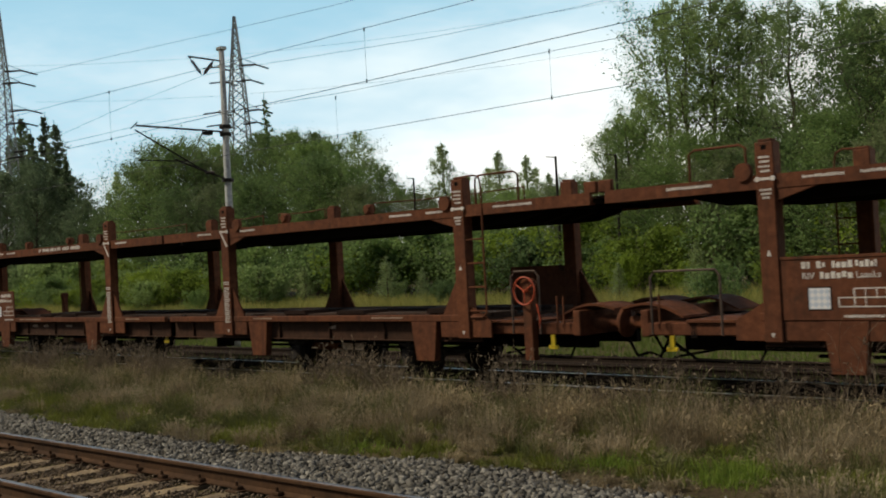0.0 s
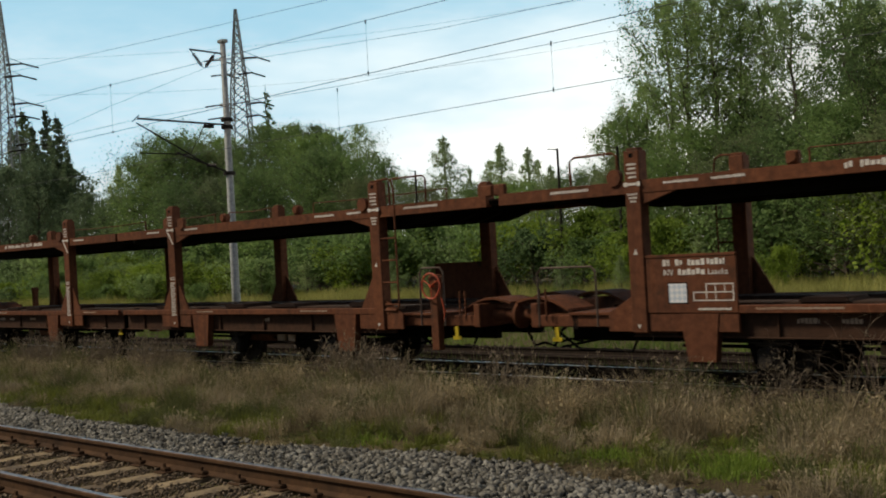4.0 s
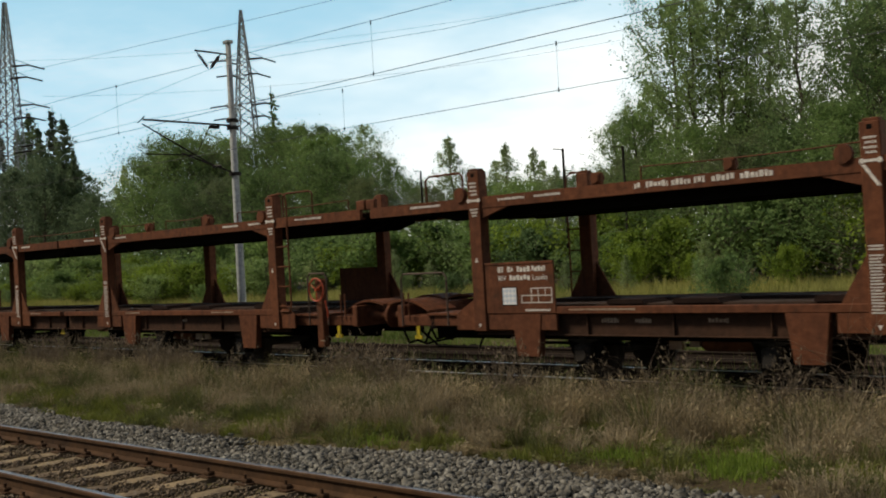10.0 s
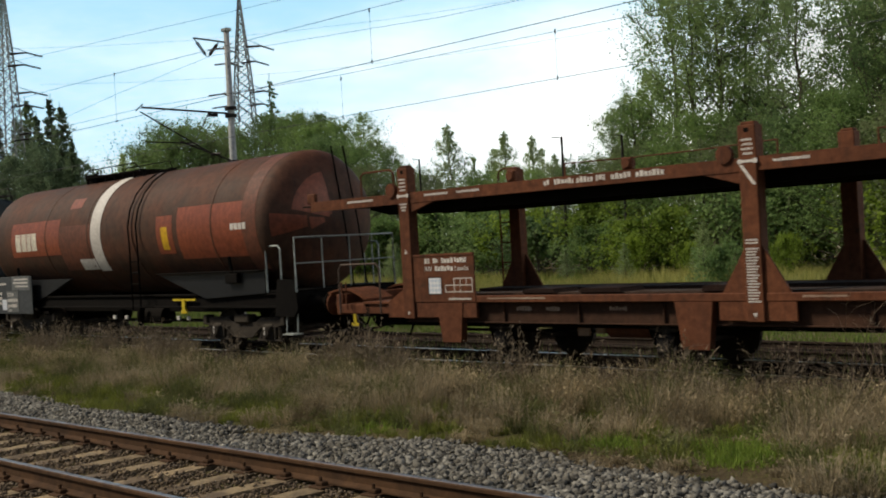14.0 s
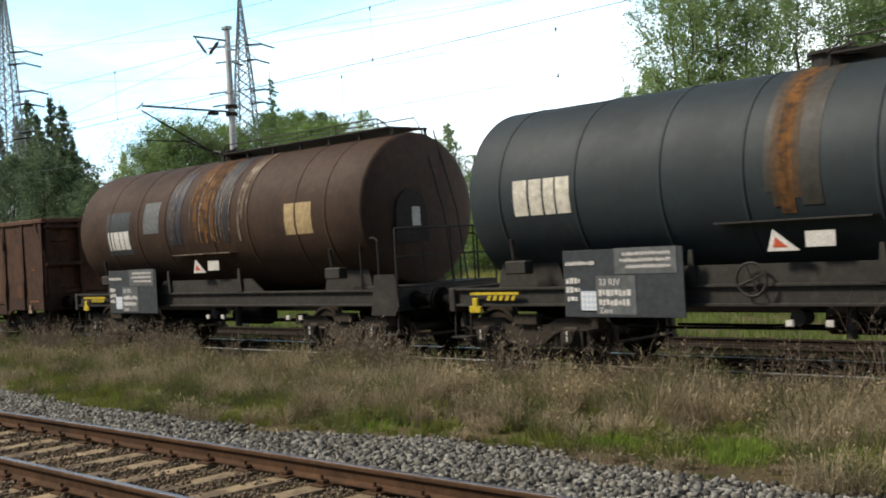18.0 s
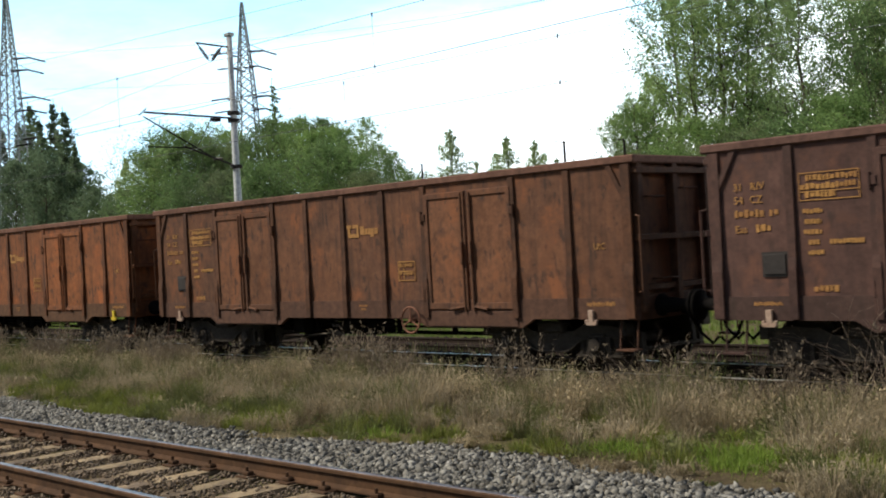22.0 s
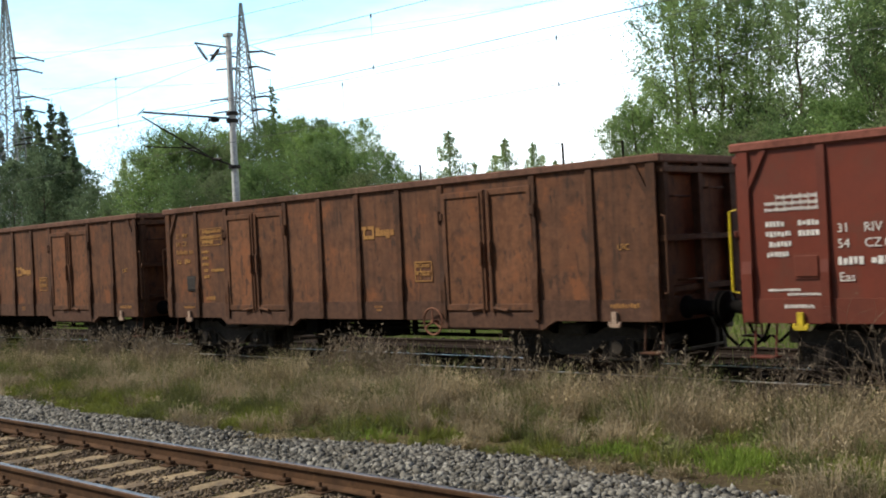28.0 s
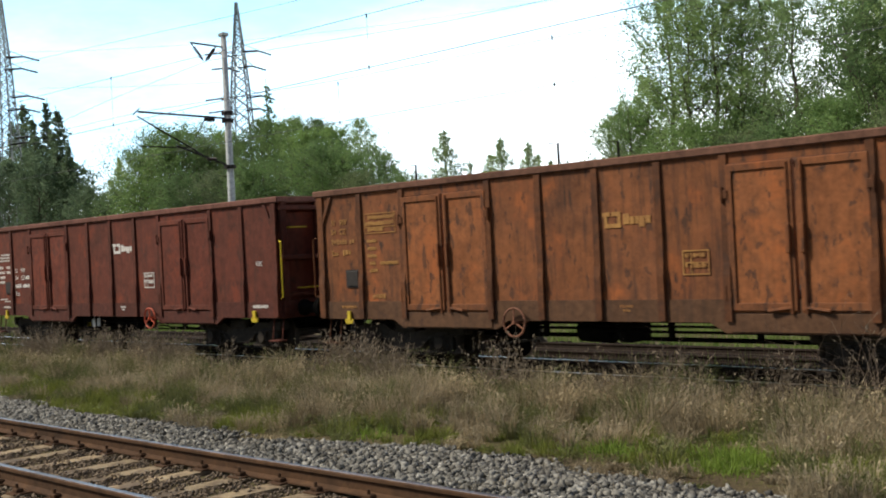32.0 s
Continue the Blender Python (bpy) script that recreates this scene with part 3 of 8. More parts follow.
def blades(name, xy, per, height, width, spread, lean, mat, seed, heads=0, head_size=0.02, z=None, tufts=None):
    """Tufts of bent blades at the places xy, fanned out from their middle; heads: slim seed flakes along each upper stem."""
    rng = np.random.default_rng(seed)
    z = ground_at(xy) if z is None else z
    n = len(xy) * per
    base = np.repeat(np.column_stack([xy, z]), per, axis=0)
    wide = rng.uniform(0.6, 1.5, len(xy)) if tufts is None else tufts
    off = rng.normal(0, spread, (n, 2)) * np.repeat(np.minimum(wide, 1.3), per)[:, None]
    base[:, :2] += off
    base[:, 2] -= 0.03
    h = height * np.repeat(wide, per) * rng.uniform(0.4, 1.1, n)
    a = rng.uniform(0, 2 * np.pi, n)
    side = np.column_stack([np.cos(a), np.sin(a), np.zeros(n)]) * (width * rng.uniform(0.6, 1.3, n))[:, None]
    b = np.arctan2(off[:, 1], off[:, 0]) + rng.normal(0, 0.7, n)
    out = np.column_stack([np.cos(b), np.sin(b), np.zeros(n)]) * (h * lean * np.abs(rng.normal(0.3, 0.8, n)))[:, None]
    up = np.column_stack([np.zeros(n), np.zeros(n), h])
    mid = base + up * 0.55 + out * 0.3
    tip = base + up * np.clip(1 - 0.25 * (np.linalg.norm(out, axis=1) / h) ** 2, 0.45, 1)[:, None] + out
    v = np.stack([base - side, base + side, mid + side * 0.7, mid - side * 0.7, tip], axis=1).reshape(-1, 3)
    idx = np.arange(n)[:, None] * 5
    loops = np.concatenate([idx + np.array([[0, 1, 2, 3]]), idx + np.array([[3, 2, 4]])], axis=1).reshape(-1)
    starts = (np.arange(n)[:, None] * 7 + np.array([[0, 4]])).reshape(-1)
    if heads:
        m = n * heads
        f = rng.uniform(0, 0.8, m)[:, None]
        stem = np.repeat(tip - mid, heads, axis=0)
        c = np.repeat(tip, heads, axis=0) - stem * f + rng.normal(0, 0.3 * head_size, (m, 3))
        along = stem / (np.linalg.norm(stem, axis=1)[:, None] + 1e-6)
        d1 = (along + rng.normal(0, 0.7, (m, 3))) * head_size * rng.uniform(0.6, 1.5, m)[:, None]
        d2 = rng.normal(size=(m, 3)) * head_size * 0.3
        hv = np.stack([c, c + d1 * 0.5 + d2, c + d1], axis=1).reshape(-1, 3)
        loops = np.concatenate([loops, len(v) + np.arange(m * 3)])
        starts = np.concatenate([starts, n * 7 + np.arange(m) * 3])
        v = np.concatenate([v, hv])
    me = bpy.data.meshes.new(name)
    me.vertices.add(len(v))
    me.vertices.foreach_set("co", v.astype(np.float32).ravel())
    me.loops.add(len(loops))
    me.loops.foreach_set("vertex_index", loops.astype(np.int32))
    me.polygons.add(len(starts))
    me.polygons.foreach_set("loop_start", starts.astype(np.int32))
    me.materials.append(mat)
    me.update(calc_edges=True)
    return me


def tussocks(name, xy, size, per, radius, rise, flake, slim, mat, seed):
    """Low mounds of small leaves and seed flakes that point every way, more of them towards the skin."""
    rng = np.random.default_rng(seed)
    n = len(xy) * per
    d = rng.normal(size=(n, 3))
    d[:, 2] = np.abs(d[:, 2])
    d /= np.linalg.norm(d, axis=1)[:, None]
    squash = np.repeat(size[:, None] * rng.uniform(0.7, 1.4, (len(xy), 3)) * np.array([1.25 * radius, radius, rise]), per, axis=0)
    c = np.repeat(np.column_stack([xy, ground_at(xy) - 0.01]), per, axis=0) + d * squash * (rng.uniform(0, 1, n) ** 0.45 * rng.uniform(0.8, 1.25, n))[:, None]
    way = rng.normal(size=(n, 3)) * 0.9 + d * 0.6 + np.array([0, 0, 0.1])
    way *= (flake * rng.uniform(0.5, 1.6, n) / np.linalg.norm(way, axis=1))[:, None]
    side = np.cross(way, rng.normal(size=(n, 3))) * slim / flake
    v = np.stack([c, c + way * 0.55 + side * flake, c + way, c + way * 0.45 - side * flake], axis=1).reshape(-1, 3)
    me = bpy.data.meshes.new(name)
    me.vertices.add(n * 4)
    me.vertices.foreach_set("co", v.astype(np.float32).ravel())
    me.loops.add(n * 4)
    me.loops.foreach_set("vertex_index", np.arange(n * 4, dtype=np.int32))
    me.polygons.add(n)
    me.polygons.foreach_set("loop_start", np.arange(0, n * 4, 4, dtype=np.int32))
    me.materials.append(mat)
    me.update(calc_edges=True)
    return me


def low_growth(label, *args):
    return tagged(part("grass", tussocks("grass", *args), None), label, "grass", kind="stuff")


def grass(label, *args, **kw):
    ob = part("grass", blades("grass", *args, **kw), None)
    return tagged(ob, label, "grass", kind="stuff")


# green spots in the dry verge: x, y, radius, lushness
GREEN_SPOTS = ((-6.1, 10.0, 0.8, 1.0), (-5.6, 9.2, 0.6, 0.6), (-7.3, 9.7, 0.7, 0.6), (-7.6, 8.85, 0.45, 0.5), (-11.0, 9.3, 0.8, 0.6), (-10.1, 8.9, 0.8, 0.7), (-9.2, 9.0, 0.8, 0.6),
               (-14.6, 9.4, 0.9, 0.4), (-13.0, 9.4, 0.6, 0.4), (-8.4, 9.7, 0.6, 0.5), (-4.6, 9.6, 0.7, 0.5), (-6.6, 11.2, 0.6, 0.4))


# lush weeds: x, y, radius, density
LUSH = ((-6.1, 10.0, 0.75, 1.0), (-5.75, 9.35, 0.5, 0.7), (-7.35, 9.6, 0.5, 0.6), (-6.6, 11.1, 0.4, 0.4), (-10.4, 9.0, 0.45, 0.3))


def green_share(xy):
    g = 0.55 * patches(xy, 0.8, 9) + 0.3 * patches(xy, 2.5, 12) - 0.11 * (xy[:, 1] - 10.6)
    for x, y, r, q in GREEN_SPOTS:
        g = np.maximum(g, q - ((xy[:, 0] - x) ** 2 + (xy[:, 1] - y) ** 2) / r ** 2)
    return g


def tuft_size(xy, seed, low=0.75):
    """Clumps that swell and shrink over half a metre, lower beside the stones and before the rails."""
    grow = 0.8 + 0.5 * patches(xy, 1.5, seed) + 0.4 * patches(xy, 4.0, seed + 2)
    depth = np.clip((xy[:, 1] - verge_edge(xy) - 0.2) / 2.2, 0, 1)
    back = np.clip((xy[:, 1] - 10.6) / 1.2, 0, 1) * np.clip((13.3 - xy[:, 1]) / 1.2, 0.3, 1)
    return np.clip(grow, 0.25, 1.3) * (low + (1 - low) * depth) * (1.0 + 2.2 * back)


def clump_places(step, seed):
    """Middles of grass tussocks, a jittered step apart, thinner beside the stones."""
    r = np.random.default_rng(seed)
    gx, gy = np.meshgrid(np.arange(-36, -1, step), np.arange(7.3, 12.8, step))
    at = np.column_stack([gx.ravel(), gy.ravel()]) + r.uniform(-0.45, 0.45, (gx.size, 2)) * step
    at = at[(at[:, 0] > -2.45 * at[:, 1] - 1) & (at[:, 0] < -0.36 * at[:, 1] + 1)]
    ok = (at[:, 1] > verge_edge(at) + 0.08) & (np.hypot((at[:, 0] + 10.85) / 0.9, at[:, 1] - 7.75) > 0.75)
    return at[ok & (patches(at, 1.9, 15) > r.uniform(-1.0, 0.1, len(at)))]


def clump_height(at):
    """How tall the tussocks stand: uneven over a metre or so, low beside the stones, tallest before the rails."""
    deep = np.clip((at[:, 1] - verge_edge(at)) / 3.4, 0, 1)
    h = (0.2 + 0.3 * deep) * (1.0 + 0.55 * patches(at, 0.8, 6) + 0.5 * patches(at, 2.2, 7))
    h = np.clip(h, 0.12, 0.66)
    for x, y, r, _ in LUSH:
        # low in and just before the lush spots
        far = np.array((x, y))
        share = np.clip(at @ far / (x * x + y * y), 0.86, 1.02)
        off = np.linalg.norm(at - share[:, None] * far, axis=1)
        h *= 0.3 + 0.7 * np.clip((off - 0.35 * r) / (0.6 * r), 0, 1)
    return h


def tussock_stems(name, at, tall, per, mat, seed, heads):
    """Each tussock: stems out of one root that lean outwards and bow, feathered with small flakes in their upper half."""
    r = np.random.default_rng(seed)
    n = len(at) * per
    h = np.repeat(tall * r.uniform(0.8, 1.2, len(at)), per) * r.uniform(0.35, 1.1, n)
    a = r.uniform(0, 2 * np.pi, n)
    lean = np.abs(r.normal(0.0, 0.42, n))
    wind = np.repeat(r.normal(0, 0.12, (len(at), 2)), per, axis=0) + np.array((0.06, -0.04))
    ways = np.column_stack([np.cos(a), np.sin(a)])
    base = np.repeat(np.column_stack([at, ground_at(at) - 0.02]), per, axis=0)
    base[:, :2] += ways * (np.repeat(0.06 + 0.22 * tall, per) * np.sqrt(r.uniform(0, 1, n)))[:, None]
    flat = ways * lean[:, None] + wind
    mid = base + np.column_stack([flat * 0.4 * h[:, None], 0.6 * h])
    tip = base + np.column_stack([flat * 1.1 * h[:, None], h * np.clip(1.0 - 0.35 * lean ** 2, 0.5, 1)])
    b = r.uniform(0, 2 * np.pi, n)
    side = np.column_stack([np.cos(b), np.sin(b), np.zeros(n)]) * r.uniform(0.0018, 0.0042, n)[:, None]
    v = [np.stack([base - side, base + side, mid + side, mid - side, tip], axis=1).reshape(-1, 3)]
    idx = np.arange(n)[:, None] * 5
    loops = [np.concatenate([idx + np.array([[0, 1, 2, 3]]), idx + np.array([[3, 2, 4]])], axis=1).reshape(-1)]
    starts = [(np.arange(n)[:, None] * 7 + np.array([[0, 4]])).reshape(-1)]
    if heads:
        m = n * heads
        stem = np.repeat(tip - mid, heads, axis=0)
        c = np.repeat(tip, heads, axis=0) - stem * r.uniform(0, 1.1, m)[:, None]
        size = r.uniform(0.012, 0.034, m)[:, None]
        d1 = (stem / (np.linalg.norm(stem, axis=1)[:, None] + 1e-6) + r.normal(0, 0.45, (m, 3))) * size
        d2 = r.normal(size=(m, 3)) * size * 0.24
        v.append(np.stack([c - d2 * 0.5, c + d1 * 0.5 + d2, c + d1], axis=1).reshape(-1, 3))
        loops.append(n * 5 + np.arange(m * 3))
        starts.append(n * 7 + np.arange(m) * 3)
    v, loops, starts = np.concatenate(v), np.concatenate(loops), np.concatenate(starts)
    me = bpy.data.meshes.new(name)
    me.vertices.add(len(v))
    me.vertices.foreach_set("co", v.astype(np.float32).ravel())
    me.loops.add(len(loops))
    me.loops.foreach_set("vertex_index", loops.astype(np.int32))
    me.polygons.add(len(starts))
    me.polygons.foreach_set("loop_start", starts.astype(np.int32))
    me.materials.append(mat)
    me.update(calc_edges=True)
    return me


xy = field(12000, -36, -1, 7.2, 12.9, 41)
share = green_share(xy)
ok = (xy[:, 1] > verge_edge(xy) + rng.uniform(-0.15, 0.2, len(xy))) & (np.hypot((xy[:, 0] + 10.85) / 0.9, xy[:, 1] - 7.75) > 0.6)
pick = xy[ok & (share < 0.2)][::2]
grass("short matted dry grass of the verge", pick, 14, 0.055, 0.005, 0.1, 1.3, M["grass_low"], 43, tufts=tuft_size(pick, 8.0, 0.7))
pick = xy[ok & (share > -0.12)][::2]
grass("green grass patches in the verge", pick, 12, 0.07, 0.005, 0.1, 1.3, M["grass_green"], 44, tufts=tuft_size(pick, 10.0, 0.6))
# tussocks of fine stems that fan out and arch over, taller towards the rails
spots = clump_places(0.3, 61)
dry = green_share(spots) < rng.uniform(0.05, 0.5, len(spots))
tall = clump_height(spots)
kind = patches(spots, 0.9, 51) + 0.35 * rng.normal(size=len(spots)) + 0.3 * np.clip((-spots[:, 0] - 12) / 10, 0, 1)
for ok, label, mat, per, seed in ((dry & (kind < 0.02), "grey-brown tussocks of seeding grass beside the tracks", "grass_plum", 120, 58), (dry & (kind >= 0.02) & (kind < 0.24), "bleached straw-coloured grass tussocks", "grass_dry", 110, 59),
                                  (dry & (kind >= 0.24), "dull grey-green tussocks of withering herbs", "herb", 120, 60)):
    tagged(part("grass", tussock_stems("grass", spots[ok], tall[ok], per, M[mat], seed, 3), None), label, "grass", kind="stuff")
tagged(part("grass", tussock_stems("grass", spots[~dry], np.minimum(0.75 * tall[~dry], 0.34), 110, M["grass_green"], 62, 0), None), "green grass tussocks of the verge", "grass", kind="stuff")
fringe = field(1500, -36, -4, 11.2, 12.5, 68)
fringe = fringe[patches(fringe, 1.3, 41) > -0.1]
grass("pale tall dry grass before the rails", fringe, 16, 0.5, 0.003, 0.09, 0.5, M["grass_dry"], 69, heads=4, head_size=0.03, tufts=np.clip(0.85 + 0.8 * patches(fringe, 1.8, 43), 0.4, 1.4))
herb = field(760, -30, -2, 8.0, 12.0, 64)
herb = herb[(herb[:, 1] > verge_edge(herb) + 0.3) & (patches(herb, 1.2, 31) > 0.0)]
low_growth("grey-green low herbs among the dry grass", herb, np.clip(0.8 + patches(herb, 2.0, 33), 0.4, 1.6), 120, 0.16, 0.17, 0.04, 0.1, M["herb"], 65)
lush = []
for x, y, r, q in LUSH:
    m = int(80 * q * r / 0.75)
    a = rng.uniform(0, 2 * np.pi, m)
    d = r * 0.75 * rng.uniform(0, 1, m)
    lush.append(np.column_stack([x + d * np.cos(a) * 1.2, y + d * np.sin(a)]))
lush = np.concatenate(lush)
grass("lush bright green weeds in the verge", lush, 16, 0.16, 0.005, 0.13, 1.1, M["grass_bright"], 45)
# sparse low tufts that creep into the stones
xy2 = field(900, -24, -2, 6.9, 8.6, 53)
xy2 = xy2[(patches(xy2, 1.4, 21) > 0.12) | (np.hypot(xy2[:, 0] + 10.85, xy2[:, 1] - 7.7) < 0.9)]
grass("low dry weeds creeping into the ballast", xy2, 16, 0.1, 0.0035, 0.06, 1.0, M["grass_plum"], 54)
xy = field(1300, -75, -6, 16.9, 17.8, 46)
grass("thin weeds between the far tracks", xy, 7, 0.34, 0.006, 0.08, 0.4, M["grass_green"], 47)
xy = field(6000, -75, -8, 21.8, 31.5, 47)
grass("short dark green grass beyond the far track", xy, 9, 0.24, 0.012, 0.2, 0.5, M["meadow_green"], 67)
xy = field(15000, -125, -8, 30, 54, 48)
sh = patches(xy, 0.12, 2) + 0.4 * patches(xy, 0.5, 3)
grass("pale meadow grass", xy[sh > -0.05], 8, 0.6, 0.014, 0.2, 0.4, M["grass_meadow"], 49, tufts=np.clip(0.9 + 0.7 * sh[sh > -0.05], 0.4, 1.5))
grass("green meadow grass and herbs", xy[sh <= 0.1], 8, 0.5, 0.016, 0.2, 0.4, M["meadow_green"], 50)
xy = field(5600, -110, -10, 38, 47, 57)
sh = patches(xy, 0.3, 61) + 0.5 * patches(xy, 1.1, 62)
grass("tall yellow-green meadow grass in drifts", xy[sh > -0.15], 10, 0.9, 0.015, 0.25, 0.4, M["grass_meadow"], 66, tufts=np.clip(0.85 + 0.6 * sh[sh > -0.15], 0.4, 1.3))
# weeds that stand up along the rails
xy = field(1700, -34, -3, 12.0, 12.9, 51)
xy = xy[(patches(xy, 0.9, 5) > 0.05) & ((xy[:, 0] < -13) | (rng.uniform(0, 1, len(xy)) < 0.3))]
grass("tall grey weed stalks along the rails", xy, 6, 0.68, 0.0038, 0.07, 0.3, M["weed_dark"], 52, heads=12, head_size=0.042)


def dry_weed(x, y, h, seed, n, lean):
    """A dome of thin stems that arch over and fork."""
    rnd = random.Random(seed)
    g = Geo()
    z = ground_z(y) - 0.02
    for k in range(n):
        a = rnd.uniform(0, 2 * math.pi)
        p = Vector((x + rnd.uniform(-0.12, 0.12), y + rnd.uniform(-0.12, 0.12), z))
        e = rnd.uniform(0.3, 0.9)
        d = Vector((math.cos(a) * e + lean, math.sin(a) * e * 0.6, 1.0)).normalized()
        s = h * rnd.uniform(0.6, 1.25) / 7
        r = rnd.uniform(0.0035, 0.0065)
        for i in range(8):
            q = p + d * s
            g.rod(p, q, r, 3, r * 0.86)
            if i > 2:
                f = (d + Vector((rnd.uniform(-0.9, 0.9), rnd.uniform(-0.9, 0.9), rnd.uniform(-0.3, 0.5)))).normalized()
                m = q + f * s * rnd.uniform(0.6, 1.2)
                g.rod(q, m, r * 0.6, 3, r * 0.4)
                f = (f + Vector((rnd.uniform(-0.3, 0.3), 0, -0.5))).normalized()
                g.rod(m, m + f * s * rnd.uniform(0.5, 1.0), r * 0.4, 3, 0.001)
            d = (d + Vector((math.cos(a) * 0.14 + lean * 0.1 + rnd.uniform(-0.12, 0.12), rnd.uniform(-0.1, 0.1), -0.17))).normalized()
            p, r = q, r * 0.86
    ob = part("dry_weed", g, M["twig"], fix=False)
    tagged(ob, "tangled dry weed beside the rails", "weed", "dry weeds by the rails")


for i, (x, y, h, n, lean) in enumerate(((-5.75, 12.4, 1.35, 46, -0.35), (-5.2, 12.3, 1.3, 36, -0.4), (-6.3, 12.2, 0.75, 12, -0.2), (-9.05, 12.5, 0.9, 34, 0.45), (-22.3, 12.3, 0.8, 12, 0), (-20.5, 12.4, 0.8, 10, 0), (-19.3, 12.3, 0.75, 10, 0), (-24.2, 12.4, 0.8, 10, 0))):
    dry_weed(x, y, h, 70 + i, n, lean)

# ---- train: running gear ----
def wheelset_mesh(r):
    g = Geo()
    g.rod((0, -1.05, 0), (0, 1.05, 0), 0.08, 10)
    for s in (-1, 1):
        g.lathe([(s * 0.685, r + 0.028), (s * 0.715, r + 0.026), (s * 0.722, r), (s * 0.82, r - 0.005), (s * 0.822, r - 0.06), (s * 0.79, r - 0.075), (s * 0.775, 0.16), (s * 0.83, 0.12), (s * 0.83, 0.02)], 28, 1)
        for k in range(4):
            a = math.pi / 2 * k + 0.4
            g.rod((r * 0.55 * math.cos(a), s * 0.775, r * 0.55 * math.sin(a)), (r * 0.55 * math.cos(a), s * 0.8, r * 0.55 * math.sin(a)), 0.05, 8)
    return g.mesh("wheelset", M["wheel_steel"])


WHEELS = {}


def add_wheelset(parent, x, r, z):
    if r not in WHEELS:
        WHEELS[r] = wheelset_mesh(r)
    ws = part("wheelset", WHEELS[r], None, parent, "steel wheelset with bright treads", at=(x, 0, z))
    return ws


def bogie_side_mesh():
    g = Geo()
    out = [(-1.36, 0.7), (-1.34, 0.6), (-1.2, 0.57), (-0.72, 0.56), (-0.56, 0.5), (-0.36, 0.36), (-0.2, 0.33), (0.2, 0.33), (0.36, 0.36), (0.56, 0.5), (0.72, 0.56), (1.2, 0.57), (1.34, 0.6), (1.36, 0.7),
           (1.1, 0.74), (0.6, 0.74), (0.4, 0.64), (-0.4, 0.64), (-0.6, 0.74), (-1.1, 0.74)]
    g.prism(out, -1.08, -0.96)
    # flanges along the lower and the upper edge
    for (xa, za), (xb, zb) in zip(out[:13], out[1:14]):
        g.prism([(xa, za - 0.012), (xb, zb - 0.012), (xb, zb + 0.012), (xa, za + 0.012)], -1.13, -0.92)
    for e in (-1, 1):
        g.box((e * 1.37 - 0.07, -1.13, 0.58), (e * 1.37 + 0.07, -0.92, 0.78), 0.015)
        # guides that hold the axlebox
        for d in (-0.19, 0.19):
            g.box((e * 0.9 + d - 0.035, -1.12, 0.28), (e * 0.9 + d + 0.035, -0.98, 0.58), 0.012)
    g.box((-0.26, -1.15, 0.62), (0.26, -0.92, 0.8), 0.03)
    for x in (-0.5, -0.1, 0.1, 0.5):
        g.rod((x, -1.09, 0.57), (x, -1.075, 0.57), 0.025, 6)
    return g.mesh("side_frame", M["bogie"])


def spring_mesh():
    coil = [(-0.03, 0.02), (-0.03, 0.09), (0.0, 0.09)]
    for k in range(6):
        coil += [(0.002 + 0.032 * k, 0.052), (0.01 + 0.032 * k, 0.074), (0.022 + 0.032 * k, 0.074), (0.03 + 0.032 * k, 0.052)]
    g = Geo().lathe(coil + [(0.196, 0.09), (0.22, 0.09), (0.22, 0.02)], 9, 2)
    return g.mesh("spring", M["bogie"])


def axlebox_mesh():
    g = Geo()
    g.box((-0.15, -0.13, -0.16), (0.15, 0.08, 0.15), 0.03)
    g.lathe([(-0.2, 0.02), (-0.2, 0.1), (-0.13, 0.115), (-0.1, 0.115)], 14, 1)
    g.box((-0.42, -0.1, -0.2), (0.42, 0.06, -0.16), 0.015)
    for e in (-1, 1):
        g.box((e * 0.1 - 0.02, -0.17, -0.1), (e * 0.1 + 0.02, -0.12, 0.1), 0.008)
    return g.mesh("axlebox", M["bogie"])


BOGIE = {"side": bogie_side_mesh(), "spring": spring_mesh(), "axlebox": axlebox_mesh()}
BOGIE["bolster"] = Geo().box((-0.28, -1.05, 0.5), (0.28, 1.05, 0.72), 0.03).box((-0.4, -0.4, 0.7), (0.4, 0.4, 0.82), 0.03).mesh("bolster", M["black"])
BOGIE["dash"] = Geo().box((-0.014, -0.215, -0.06), (0.014, -0.2, 0.02)).box((-0.014, -0.215, 0.04), (0.014, -0.2, 0.1)).mesh("mark", M["white"])


